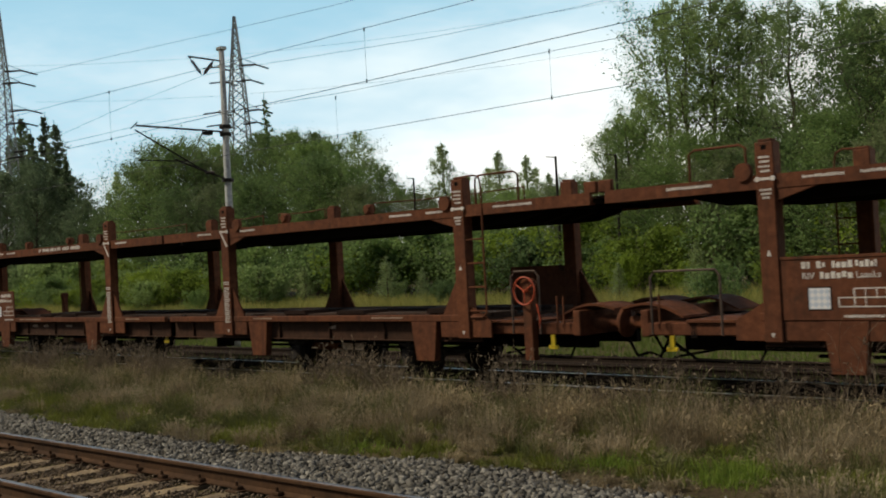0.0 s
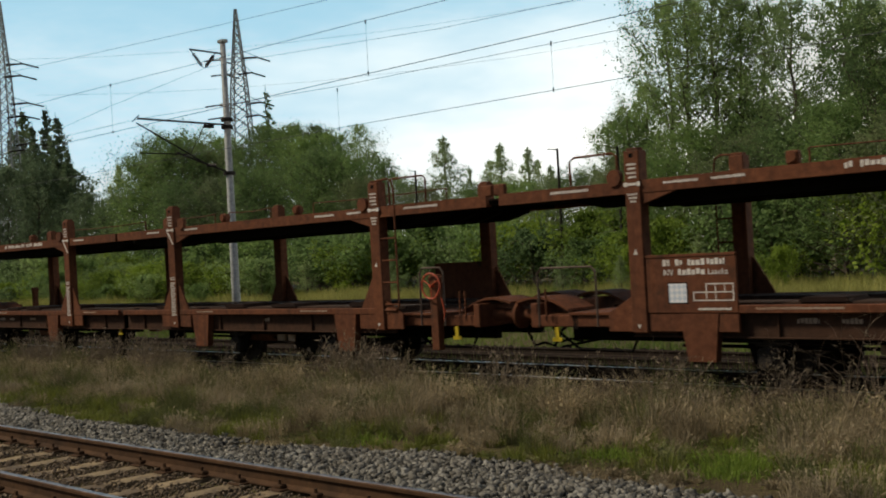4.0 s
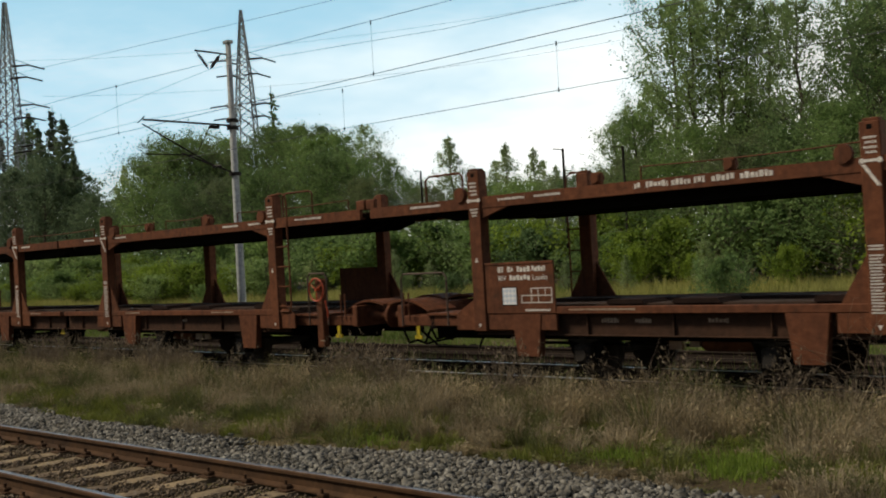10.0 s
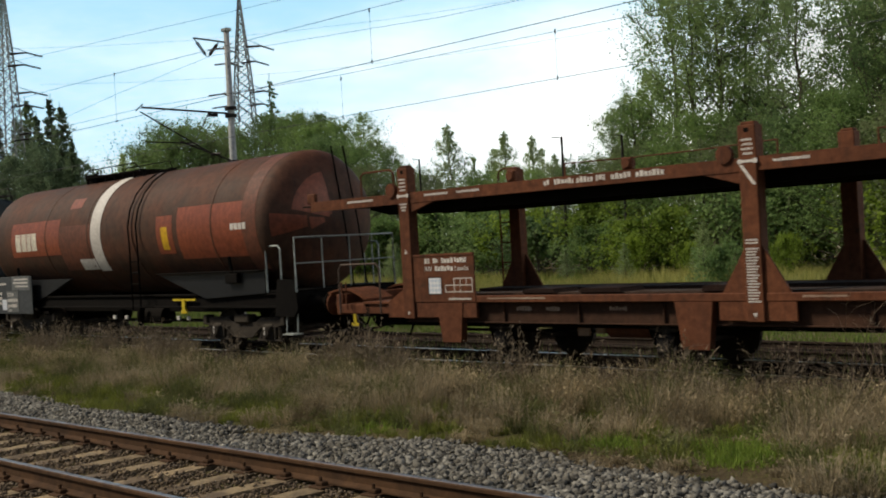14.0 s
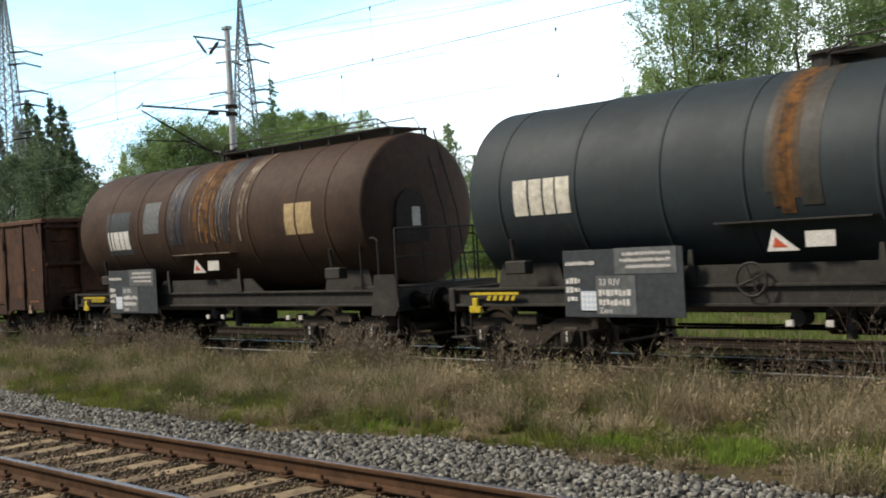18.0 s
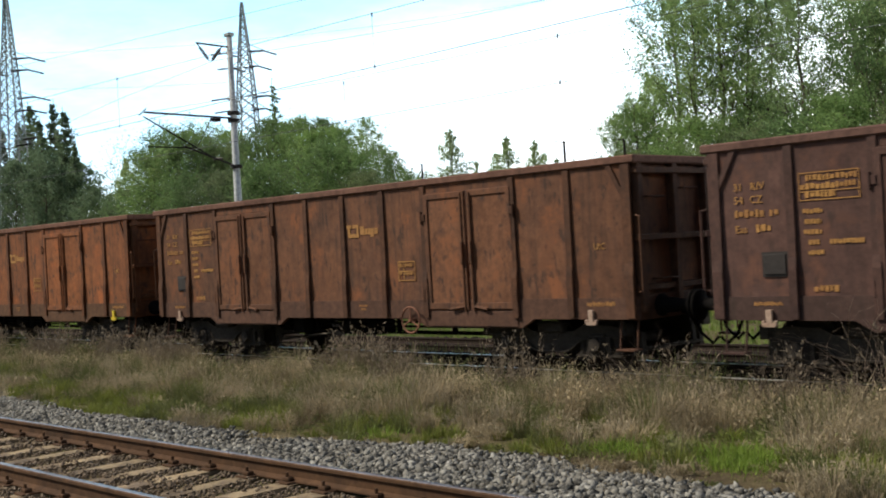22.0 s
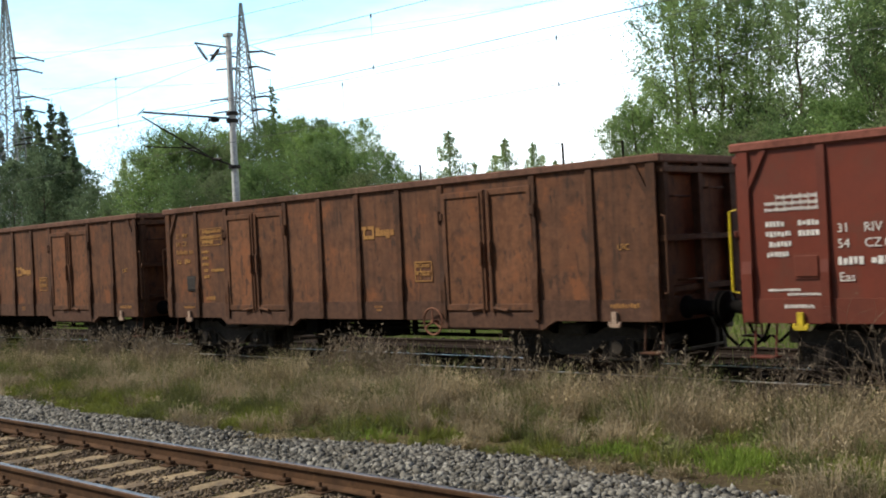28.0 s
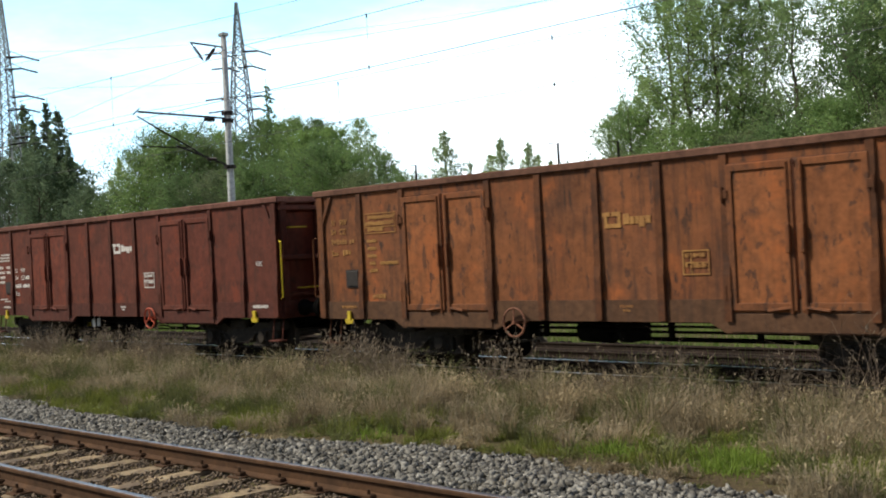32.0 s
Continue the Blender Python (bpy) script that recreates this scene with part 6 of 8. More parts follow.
M["tank_red_dull"] = surface("dull_red_tank_paint", (0.155, 0.053, 0.03), (0.12, 0.045, 0.027), (0.07, 0.032, 0.02), streak=0.35, rough=0.6, patch=0.9, bump=0.05)
M["rust_streak"] = surface("orange_rust_streak", (0.2, 0.09, 0.028), (0.11, 0.06, 0.028), (0.05, 0.035, 0.025), streak=0.7, rough=0.85, patch=2.5, bump=0.1, spec=0.1, wear_at=(0.5, 0.62))
M["blue_streak"] = surface("blue_black_spill", (0.03, 0.036, 0.05), (0.05, 0.045, 0.045), (0.14, 0.11, 0.09), streak=0.5, rough=0.5, patch=2.0, bump=0.1)
M["pale_streak"] = surface("pale_spill", (0.3, 0.25, 0.19), (0.18, 0.12, 0.08), (0.09, 0.06, 0.045), rough=0.8, patch=3.0, wear_at=(0.45, 0.55), bump=0.1)
M["slate_dark"] = surface("blue_black_paint", (0.006, 0.0075, 0.01), (0.005, 0.006, 0.007), rough=0.5, bump=0.04)
M["slate"] = surface("slate_grey_panel_paint", (0.05, 0.058, 0.064), (0.04, 0.046, 0.05), rough=0.6, bump=0.05)
M["slate_light"] = surface("grey_panel_paint", (0.14, 0.15, 0.155), (0.11, 0.12, 0.12), rough=0.6, bump=0.05)
M["frame_grey"] = surface("sooty_grey_frame_paint", (0.04, 0.036, 0.031), (0.028, 0.026, 0.023), (0.06, 0.052, 0.042), rough=0.75)
M["beige"] = surface("beige_notice_paint", (0.46, 0.34, 0.17), (0.38, 0.28, 0.15), rough=0.7, bump=0.05)
M["lettering_cream"] = surface("cream_lettering_paint", (0.7, 0.66, 0.55), (0.6, 0.56, 0.48), rough=0.6, bump=0)
M["warn_yellow"] = surface("warning_yellow", (0.7, 0.42, 0.02), (0.6, 0.36, 0.03), rough=0.5, bump=0)


def shell_patch(x0, x1, a0, a1, lift=0.004, n=10, slant=0.0):
    """A patch of the barrel's skin; angles in degrees from the top towards the near side."""
    g = Geo()
    r = TANK_R + lift
    vs = []
    for k in range(n + 1):
        a = radians(a0 + (a1 - a0) * k / n)
        sh = slant * k / n
        for x in (x0 + sh, x1 + sh):
            vs.append((x, -r * math.sin(a), TANK_Z + r * math.cos(a)))
    return g.add(vs, [(2 * k, 2 * k + 1, 2 * k + 3, 2 * k + 2) for k in range(n)])


def cap_patch(end, cap, r0, r1, a0, a1, n=8):
    """A patch of the rounded end's skin between two radii; angles in degrees from the top towards the near side."""
    g, vs = Geo(), []
    for k in range(n + 1):
        r = r0 + (r1 - r0) * k / n
        t = math.asin(min(1.0, max(0.0, (r - 0.02) / TANK_R) ** 1.25))
        x = end - cap * (1 - math.cos(t)) + 0.006
        for j in range(n + 1):
            a = radians(a0 + (a1 - a0) * j / n)
            vs.append((x, -(r + 0.004) * math.sin(a), TANK_Z + (r + 0.004) * math.cos(a)))
    m = n + 1
    return g.add(vs, [(k * m + j, k * m + j + 1, (k + 1) * m + j + 1, (k + 1) * m + j) for k in range(n) for j in range(n)])


def block_letters(g, x, a, h, widths):
    """Broad plain blocks on the barrel in place of a brand; a: angle of their top in degrees."""
    da = math.degrees(h / TANK_R)
    for w in widths:
        q = shell_patch(x, x + w * 0.86, a, a + da, 0.005, 4)
        g.add(q.v, q.f)
        x += w
    return g


def build_tank(kind, full, bands, shell, frame_mat, bogie_at):
    """A bogie tank wagon, its middle at the origin; full: length over the buffers."""
    w = new("tank_wagon")
    half = full / 2
    hb = half - (1.18 if kind != "red" else 1.0)
    cap = 0.2 if kind != "red" else 0.62
    prof = [(-hb, 0.02)] + [(-hb + cap * (1 - math.cos(t)), TANK_R * (0.02 + 0.98 * math.sin(t) ** 0.7) if kind != "red" else TANK_R * math.sin(t) ** 0.8 + 0.02) for t in [math.pi / 2 * k / 8 for k in range(1, 9)]]
    prof = [(x, min(r, TANK_R)) for x, r in prof]
    prof += [(x, TANK_R) for x in [-hb + cap + (2 * hb - 2 * cap) * k / 12 for k in range(1, 12)]]
    prof += [(-x, r) for x, r in reversed(prof[:9])]
    g = Geo()
    g.lathe(prof, 48, 0, (0, 0, TANK_Z))
    barrel = part("barrel", g, shell, w, "cylindrical tank barrel with dished ends", smooth=True)
    for x in bands:
        rg = Geo().lathe([(x - 0.03, TANK_R), (x - 0.025, TANK_R + 0.009), (x + 0.025, TANK_R + 0.009), (x + 0.03, TANK_R)], 48, 0, (0, 0, TANK_Z))
        rg.f = rg.f[:-2]
        part("weld_band", rg, shell, barrel, smooth=True)
    # walkway along the top
    wx0, wx1 = (0.2, hb - 0.2) if kind != "red" else (-2.6, 0.2)
    if kind == "brown":
        wx0, wx1 = -0.4, hb - 0.3
    wg = Geo()
    top = TANK_Z + TANK_R
    for k in range(5):
        y = -0.42 + 0.21 * k
        wg.box((wx0, y - 0.08, top + 0.08), (wx1, y + 0.08, top + 0.11), 0.004)
    for k in range(7):
        x = wx0 + (wx1 - wx0) * k / 6
        wg.box((x - 0.02, -0.45, top - 0.06), (x + 0.02, -0.4, top + 0.08)).box((x - 0.02, 0.4, top - 0.06), (x + 0.02, 0.45, top + 0.08))
    part("walkway", wg, frame_mat, w, "slatted walkway on top of the barrel")
    rl = Geo()
    pts = [(wx0, -0.5, top + 0.1), (wx0 + 0.25, -0.5, top + 0.28), (wx1 - 0.3, -0.5, top + 0.28), (wx1, -0.5, top + 0.1)]
    rl.pipe(pts, 0.014, 5)
    rl.pipe([(wx0 + 0.2, 0.5, top + 0.1), (wx0 + 0.3, 0.5, top + 0.34), (wx1 - 0.35, 0.5, top + 0.34), (wx1 - 0.2, 0.5, top + 0.1)], 0.014, 5)
    for k in range(5):
        x = wx0 + 0.3 + (wx1 - wx0 - 0.6) * k / 4
        rl.rod((x, -0.5, top + 0.08), (x, -0.5, top + 0.28), 0.012, 5)
    part("walkway_rail", rl, frame_mat, w, "low rail beside the walkway")
    dome = Geo().lathe([(top - 0.1, 0.34), (top + 0.14, 0.34), (top + 0.14, 0.4), (top + 0.18, 0.4), (top + 0.2, 0.1), (top + 0.2, 0.02)], 18, 2, (wx0 - 0.1, 0, 0))
    dome.rod((wx0 - 0.4, -0.25, top + 0.1), (wx0 + 0.25, -0.25, top + 0.22), 0.03, 6)
    part("manhole", dome, frame_mat, w, "manhole lid with clamps")
    # frame
    for s in (-1, 1):
        fr = Geo().box((-half + 0.75, s * 1.18, 0.94), (half - 0.75, s * 1.28, 0.98), 0.005).box((-half + 0.75, s * 1.2, 0.98), (half - 0.75, s * 1.23, 1.2), 0.0).box((-half + 0.75, s * 1.18, 1.2), (half - 0.75, s * 1.28, 1.24), 0.005)
        part("side_beam", fr, frame_mat, w, "channel-section side beam")
    for s in (-1, 1):
        part("buffer_beam", Geo().box((s * (half - 0.76), -1.3, 0.85), (s * (half - 0.62), 1.3, 1.25), 0.015), frame_mat, w)
        u = Geo().prism([(s * bogie_at - 0.75, 1.0), (s * bogie_at + 0.75, 1.0), (s * bogie_at + 0.6, 1.6), (s * bogie_at - 0.6, 1.6)], -0.95, 0.95)
        part("saddle", u, frame_mat, w, "plate saddle under the barrel")
    for s in (-1, 1) if kind != "red" else ():
        cs = Geo().prism([(-2.2, 1.24), (1.9, 1.24), (1.5, 1.5), (-1.8, 1.5)], s * 1.2, s * 1.24)
        plate = part("centre_saddle", cs, frame_mat, w, "long saddle plate")
        for x in (-1.55, 1.15):
            part("strut", Geo().prism([(x - 0.07, 1.24), (x + 0.07, 1.24), (x + 0.03, 1.72), (x - 0.03, 1.72)], s * 1.24, s * 1.29), frame_mat, plate)
    ug = Geo()
    for y in (-0.5, 0.5):
        ug.box((-half + 0.7, y - 0.08, 0.8), (half - 0.7, y + 0.08, 1.02), 0.01)
    ug.rod((-3, -0.8, 0.6), (3, -0.8, 0.62), 0.022, 6)
    ug.rod((-3, 0.5, 0.52), (3, 0.5, 0.52), 0.022, 6)
    ug.lathe([(-0.9, 0.02), (-0.88, 0.2), (0.2, 0.2), (0.22, 0.02)], 14, 0, (1.0, -0.6, 0.72))
    part("underframe", ug, M["black"], w, "sooty underframe and air tank, darkened further for shade")
    vg = Geo().rod((0.55, -0.9, 0.95), (0.55, -0.95, 0.5), 0.07, 8).lathe([(-1.1, 0.03), (-1.1, 0.11), (-0.85, 0.11), (-0.85, 0.03)], 12, 1, (-0.1, 0, 0.78))
    part("valve", vg, frame_mat, w, "drain valve pipes")
    # end platform, ladder and railings at the leading end
    e0 = half - 0.62
    pg = Geo().box((e0 - 1.0, -1.25, 1.25), (e0, 1.25, 1.29), 0.005)
    pg.prism([(e0 - 0.72, 0.78), (e0 - 0.1, 0.78), (e0 + 0.02, 0.95), (e0 - 0.06, 1.5), (e0 - 0.6, 1.5)], -1.3, -1.24)
    part("end_platform", pg, frame_mat, w, "end platform with a step plate")
    rail_mat = M["galv"] if kind == "red" else frame_mat
    for y in (-1.28, 1.28):
        hr = Geo().pipe([(e0 - 0.95, y, 1.25), (e0 - 0.95, y, 2.1), (e0 - 0.85, y, 2.16), (e0 - 0.55, y, 2.16), (e0 - 0.48, y, 2.1), (e0 - 0.48, y, 1.25)], 0.02, 6)
        part("railing", hr, rail_mat, w, "bent pipe railing of the end platform")
    hr = Geo().pipe([(e0 - 0.02, -1.28, 1.25), (e0 - 0.02, -1.28, 2.3), (e0 - 0.02, 1.28, 2.3), (e0 - 0.02, 1.28, 1.25)], 0.02, 6)
    hr.rod((e0 - 0.02, -1.28, 1.8), (e0 - 0.02, 1.28, 1.8), 0.016, 6)
    for y in (-0.6, 0.1, 0.7):
        hr.rod((e0 - 0.02, y, 1.25), (e0 - 0.02, y, 2.3), 0.016, 6)
    part("railing", hr, rail_mat, w, "end railing of welded pipe")
    hatch = [(0.38 * math.cos(radians(a)), 2.62 + 0.42 * math.sin(radians(a))) for a in range(0, 181, 15)] + [(-0.42, 2.05), (0.42, 2.05)]
    if kind != "red":
        part("end_hatch", Geo().prism([(y - 0.35, z) for y, z in hatch], hb - 0.02, hb + 0.03, axis=0), M["iron"], w, "dark arched plate on the tank's end")
        part("end_sign", Geo().box((hb + 0.03, -0.35, 2.35), (hb + 0.04, -0.15, 2.7)), M["white"] if kind == "brown" else M["warn_yellow"], w, "small sign on the tank's end")
    ld = Geo()
    for y in (0.25, 0.6):
        ld.pipe([(e0 - 0.12, y, 1.3), (e0 - 0.3, y, 2.6), (hb - 0.2, y * 0.9, top + 0.05)], 0.018, 5)
    part("ladder", ld, frame_mat, w, "ladder to the walkway")
    for s in (-1, 1):
        st = Geo().box((s * (half - 1.05), -1.36, 0.42), (s * (half - 0.7), -1.12, 0.45), 0.005)
        st.rod((s * (half - 1.05), -1.25, 0.44), (s * (half - 1.05), -1.22, 0.94), 0.016, 5).rod((s * (half - 0.7), -1.25, 0.44), (s * (half - 0.7), -1.22, 0.94), 0.016, 5)
        part("step", st, M["galv"] if kind == "red" else frame_mat, w, "shunter's step")
    # data panel on the near side
    px = {"grey": -3.65, "brown": -3.86, "red": -6.02}[kind]
    panel = part("data_panel", Geo().box((px, -1.47, 0.8), (px + 2.1, -1.45, 1.78), 0.005), M["slate"], w, "dark grey data panel with white lettering")
    g = Geo().box((px + 0.95, -1.478, 1.42), (px + 2.0, -1.469, 1.79)).box((px + 0.6, -1.478, 0.84), (px + 1.3, -1.469, 1.4))
    part("panel_patch", g, M["slate_light"], panel)
    g = bars(Geo(), px + 0.05, 1.62, [[(0.0, 0.55)]], -1.478, 0.06)
    bars(g, px + 0.05, 1.38, [[(0.0, 0.26)], [(0.0, 0.26)], [(0.02, 0.2)]], -1.478, 0.09, 0.04)
    bars(g, px + 1.05, 1.73, [[(0.05, 0.8)], [(0.0, 0.85)], [(0.1, 0.75)]], -1.478, 0.05, 0.04)
    bars(g, px + 0.65, 1.2, [[(0.0, 0.6)], [(0.0, 0.56)]], -1.479, 0.09, 0.05)
    part("lettering", g, M["white"], panel, "white figures as plain bars")
    words("33 RIV", 0.14, "white", panel, (px + 0.65, -1.481, 1.26))
    words("Zaes" if kind == "brown" else "Zans", 0.12, "white", panel, (px + 0.65, -1.481, 0.86))
    part("label_card", Geo().box((px + 0.32, -1.486, 0.9), (px + 0.6, -1.47, 1.18)), M["card"], panel, "white paper card")
    # drip bar, warning plates
    bar = Geo().box((-1.05, -1.46, 2.04), (1.13, -1.25, 2.065), 0.004) if kind != "red" else Geo().box((2.1, -1.4, 1.68), (5.95, -1.1, 1.705), 0.004)
    part("drip_bar", bar, frame_mat if kind != "brown" else M["pale_streak"], w, "thin drip rail on the barrel")
    if kind != "red":
        wp = Geo().prism([(-0.3, 1.66), (0.15, 1.66), (-0.22, 1.94)], -1.42, -1.4)
        part("warning_plate", wp, M["white"], w, "white triangular warning plate")
        wp = Geo().box((0.22, -1.4, 1.7), (0.62, -1.39, 1.9))
        part("warning_plate", wp, M["white"], w, "white wavy-lined plate")
        rd = Geo().prism([(-0.22, 1.71), (-0.01, 1.71), (-0.18, 1.84)], -1.425, -1.42)
        part("warning_sign", rd, M["red_wheel"], w)
    yl = Geo()
    if kind == "red":
        hx = half - 4.6
        yl.box((hx - 0.45, -1.31, 1.1), (hx + 0.45, -1.28, 1.14)).box((hx - 0.06, -1.33, 0.85), (hx + 0.06, -1.29, 1.12)).box((hx - 0.12, -1.33, 0.82), (hx + 0.12, -1.29, 0.88), 0.01)
    else:
        hx = -half + 1.25
        yl.box((hx - 0.1, -1.33, 1.13), (hx + 0.95, -1.3, 1.17)).box((hx - 0.06, -1.34, 0.88), (hx + 0.06, -1.3, 1.08), 0.01).box((hx - 0.13, -1.34, 0.84), (hx + 0.13, -1.3, 0.95), 0.015)
        for k in range(5):
            yl.prism([(hx + 0.25 + 0.13 * k, 1.04), (hx + 0.32 + 0.13 * k, 1.04), (hx + 0.36 + 0.13 * k, 1.12), (hx + 0.29 + 0.13 * k, 1.12)], -1.32, -1.3)
    part("rope_hook", yl, M["yellow"], w, "yellow rope hook and hazard strip")
    small = Geo()
    for x in (-0.2, 0.35, 2.6, 3.0):
        small.box((x, -1.24, 0.68), (x + 0.1, -1.2, 0.76))
    part("brake_plate", small, M["white"], w, "small white brake plates")
    hx = -0.7 if kind != "red" else 1.8
    if kind == "grey":
        hw = Geo().ring((hx + 0.1, -1.34, 1.3), 0.22, 0.018, 1, 22)
        for k in range(4):
            a = 0.4 + k * 1.571
            hw.rod((hx + 0.1, -1.34, 1.3), (hx + 0.1 + 0.22 * math.cos(a), -1.34, 1.3 + 0.22 * math.sin(a)), 0.014, 5)
        part("handwheel", hw, frame_mat, w, "grey brake handwheel")
    for s in (-1, 1):
        add_bogie(w, s * bogie_at, 1.8, marks=True)
        bx = Geo().box((s * bogie_at - 0.14, -1.4, 1.45), (s * bogie_at + 0.3, -1.2, 1.66), 0.02).rod((s * bogie_at, -1.3, 1.6), (s * bogie_at, -1.36, 2.0), 0.04, 6)
        part("tool_box", bx, frame_mat, w)
    add_ends(w, half, half - 0.66)
    return w


def build_tanks():
    out = []
    # red tank
    w = build_tank("red", 15.26, (-3.1, -0.9, 1.2, 4.4), M["tank_red"], M["black"], 4.9)
    tagged(w, "sooty red tank wagon with a white band, clean red patches", "tank wagon", "freight train")
    for x0, x1, a0, a1 in ((-5.05, -2.35, 70, 106), (3.1, 5.5, 72, 118), (2.25, 2.9, 78, 112), (-2.05, -1.45, 48, 60)):
        part("paint_patch", shell_patch(x0, x1, a0, a1), M["tank_red_fresh"], w, "clean red paint patch", smooth=True)
    part("white_band", shell_patch(-0.72, -0.24, 12, 126, 0.01, 20), M["white"], w, "white painted band round the barrel", smooth=True)
    part("white_patch", shell_patch(-1.5, -0.75, 112, 124, 0.008), M["white"], w, smooth=True)
    part("emblem", block_letters(Geo(), -4.8, 82, 0.45, (0.34, 0.32, 0.26, 0.32)), M["lettering_cream"], w, "brand mark as cream blocks", smooth=True)
    part("warning_plate", shell_patch(2.45, 2.7, 88, 108, 0.006), M["warn_yellow"], w, "orange hazard plates", smooth=True)
    part("lettering", block_letters(Geo(), 5.1, 90, 0.13, (0.14, 0.14, 0.14, 0.14)), M["white"], w, smooth=True)
    part("rust_ring", shell_patch(5.5, 5.98, 5, 135, 0.005, 20), M["tank_red_dull"], w, "dull red ring at the barrel's end", smooth=True)
    part("lower_coat", shell_patch(-2.34, -0.76, 78, 124, 0.003, 14), M["tank_red_dull"], w, "dull red lower coat", smooth=True)
    for r0, r1, a0, a1 in ((0.08, 0.95, 8, 78), (0.62, 1.32, 84, 104), (0.2, 0.56, 86, 112)):
        part("paint_patch", cap_patch(15.26 / 2 - 1.0, 0.62, r0, r1, a0, a1), M["tank_red_fresh"], w, "clean red paint patch on the dished end", smooth=True)
    lad = Geo()
    for x in (1.15, 1.5):
        lad.pipe([(x, -TANK_R * math.sin(radians(a)) * 1.05, TANK_Z + TANK_R * 1.05 * math.cos(radians(a))) for a in range(10, 101, 15)] + [(x, -1.47, 0.9)], 0.02, 5)
    for k in range(5):
        lad.rod((1.15, -1.47, 1.0 + 0.25 * k), (1.5, -1.47, 1.0 + 0.25 * k), 0.014, 5)
    part("ladder", lad, M["black"], w, "curved ladder over the barrel")
    for e in (-1, 1):
        part("skirt", Geo().prism([(e * 2.1, 1.66), (e * 6.0, 1.68), (e * 6.0, 1.24), (e * 3.9, 1.14), (e * 3.3, 1.3)], -1.3, -1.2), M["slate_dark"], w, "blue-black support skirt under the barrel")
    out.append((w, -180.92))
    # two grey tanks
    for k, centre in enumerate((-195.43, -209.2)):
        w = build_tank("grey", 13.78, (-4.9, -3.4, -1.9, -0.6, 1.2, 2.6, 3.85), M["tank_grey"], M["frame_grey"], 4.75)
        tagged(w, "dark blue-grey tank wagon with a rust streak" if k else "blue-grey tank wagon with scraped paint", "tank wagon", "freight train")
        film = ((-0.3, 0.1, 100, "rust_edge"), (-0.2, 0.1, 108, "rust_mid"), (-0.1, 0.2, 112, "rust_streak"), (0.1, 0.1, 104, "rust_mid"), (0.2, 0.28, 108, "rust_edge")) if k else ((0.5, 0.2, 96, "rust_edge"), (0.7, 0.12, 84, "rust_mid"), (0.82, 0.24, 100, "rust_edge"))
        for x0, wide, a1, mat in film:
            part("rust_streak", shell_patch(x0, x0 + wide, 8, a1, 0.004, 18), M[mat], w, "orange rust film below the manhole", smooth=True)
        part("emblem", block_letters(Geo(), -4.6, 81, 0.55, (0.32, 0.29, 0.24, 0.3)) if k else block_letters(Geo(), -3.8, 88, 0.42, (0.25, 0.22, 0.18, 0.23)), M["lettering_cream"], w, "brand mark as cream blocks", smooth=True)
        if k:
            part("dark_patch", shell_patch(4.6, 5.2, 98, 124), M["slate"], w, smooth=True)
        else:
            part("scrape", shell_patch(2.95, 3.01, 25, 92, 0.005, 14, -0.05), M["pale_streak"], w, "white scrape down the barrel", smooth=True)
        out.append((w, centre))
    # grimy brown tank
    w = build_tank("brown", 13.1, (-3.75, -2.5, -1.35, 0.45, 1.75, 3.3, 4.2), M["tank_brown"], M["frame_grey"], 4.2)
    tagged(w, "grimy brown tank wagon streaked with blue-black spills", "tank wagon", "freight train")
    runs = random.Random(33)
    for x0, x1, mat, lab, n, wide, top in ((-1.3, -0.7, "blue_streak", "blue-black spill", 7, 0.09, 30), (0.35, 1.0, "blue_streak", "blue-black spill", 8, 0.09, 14), (-0.35, 0.5, "rust_streak", "rust streak", 10, 0.08, 14),
                                           (-0.45, 1.1, "pale_streak", "pale spill", 13, 0.03, 14), (-1.15, -1.0, "pale_streak", "pale spill", 2, 0.025, 20), (1.4, 1.7, "pale_streak", "pale spill", 5, 0.06, 14), (-0.2, 0.6, "tank_red_fresh", "red spill", 3, 0.035, 50)):
        for k in range(n):
            x = x0 + (x1 - x0) * (k + runs.uniform(0.1, 0.9)) / n
            w0 = wide * runs.uniform(0.5, 1.3)
            a0 = top + runs.uniform(0, 22)
            part("spill", shell_patch(x, x + w0, a0, min(106, a0 + runs.uniform(45, 95)), 0.004 + 0.0006 * k + (0.006 if mat == "pale_streak" else 0.0), 14, runs.uniform(-0.03, 0.03)), M[mat], w, lab + " down the barrel", smooth=True)
    part("notice", shell_patch(2.97, 3.8, 80, 104), M["beige"], w, "beige painted notice", smooth=True)
    part("grey_patch", shell_patch(-2.25, -1.6, 66, 94), M["slate_light"], w, smooth=True)
    part("emblem", block_letters(Geo(), -3.85, 90, 0.42, (0.27, 0.25, 0.2, 0.25)), M["white"], w, "brand mark as white blocks", smooth=True)
    part("dark_patch", shell_patch(-3.92, -2.85, 72, 112, 0.003), M["slate"], w, smooth=True)
    out.append((w, -222.65))
    return out


# ---- the whole train, in train metres at the clip's start ----
def travel(t):
    return -0.00789 + 11.193567 * t - 0.019370533 * t ** 2 + 0.0015557942 * t ** 3 - 2.1743283e-05 * t ** 4


TRAIN = []


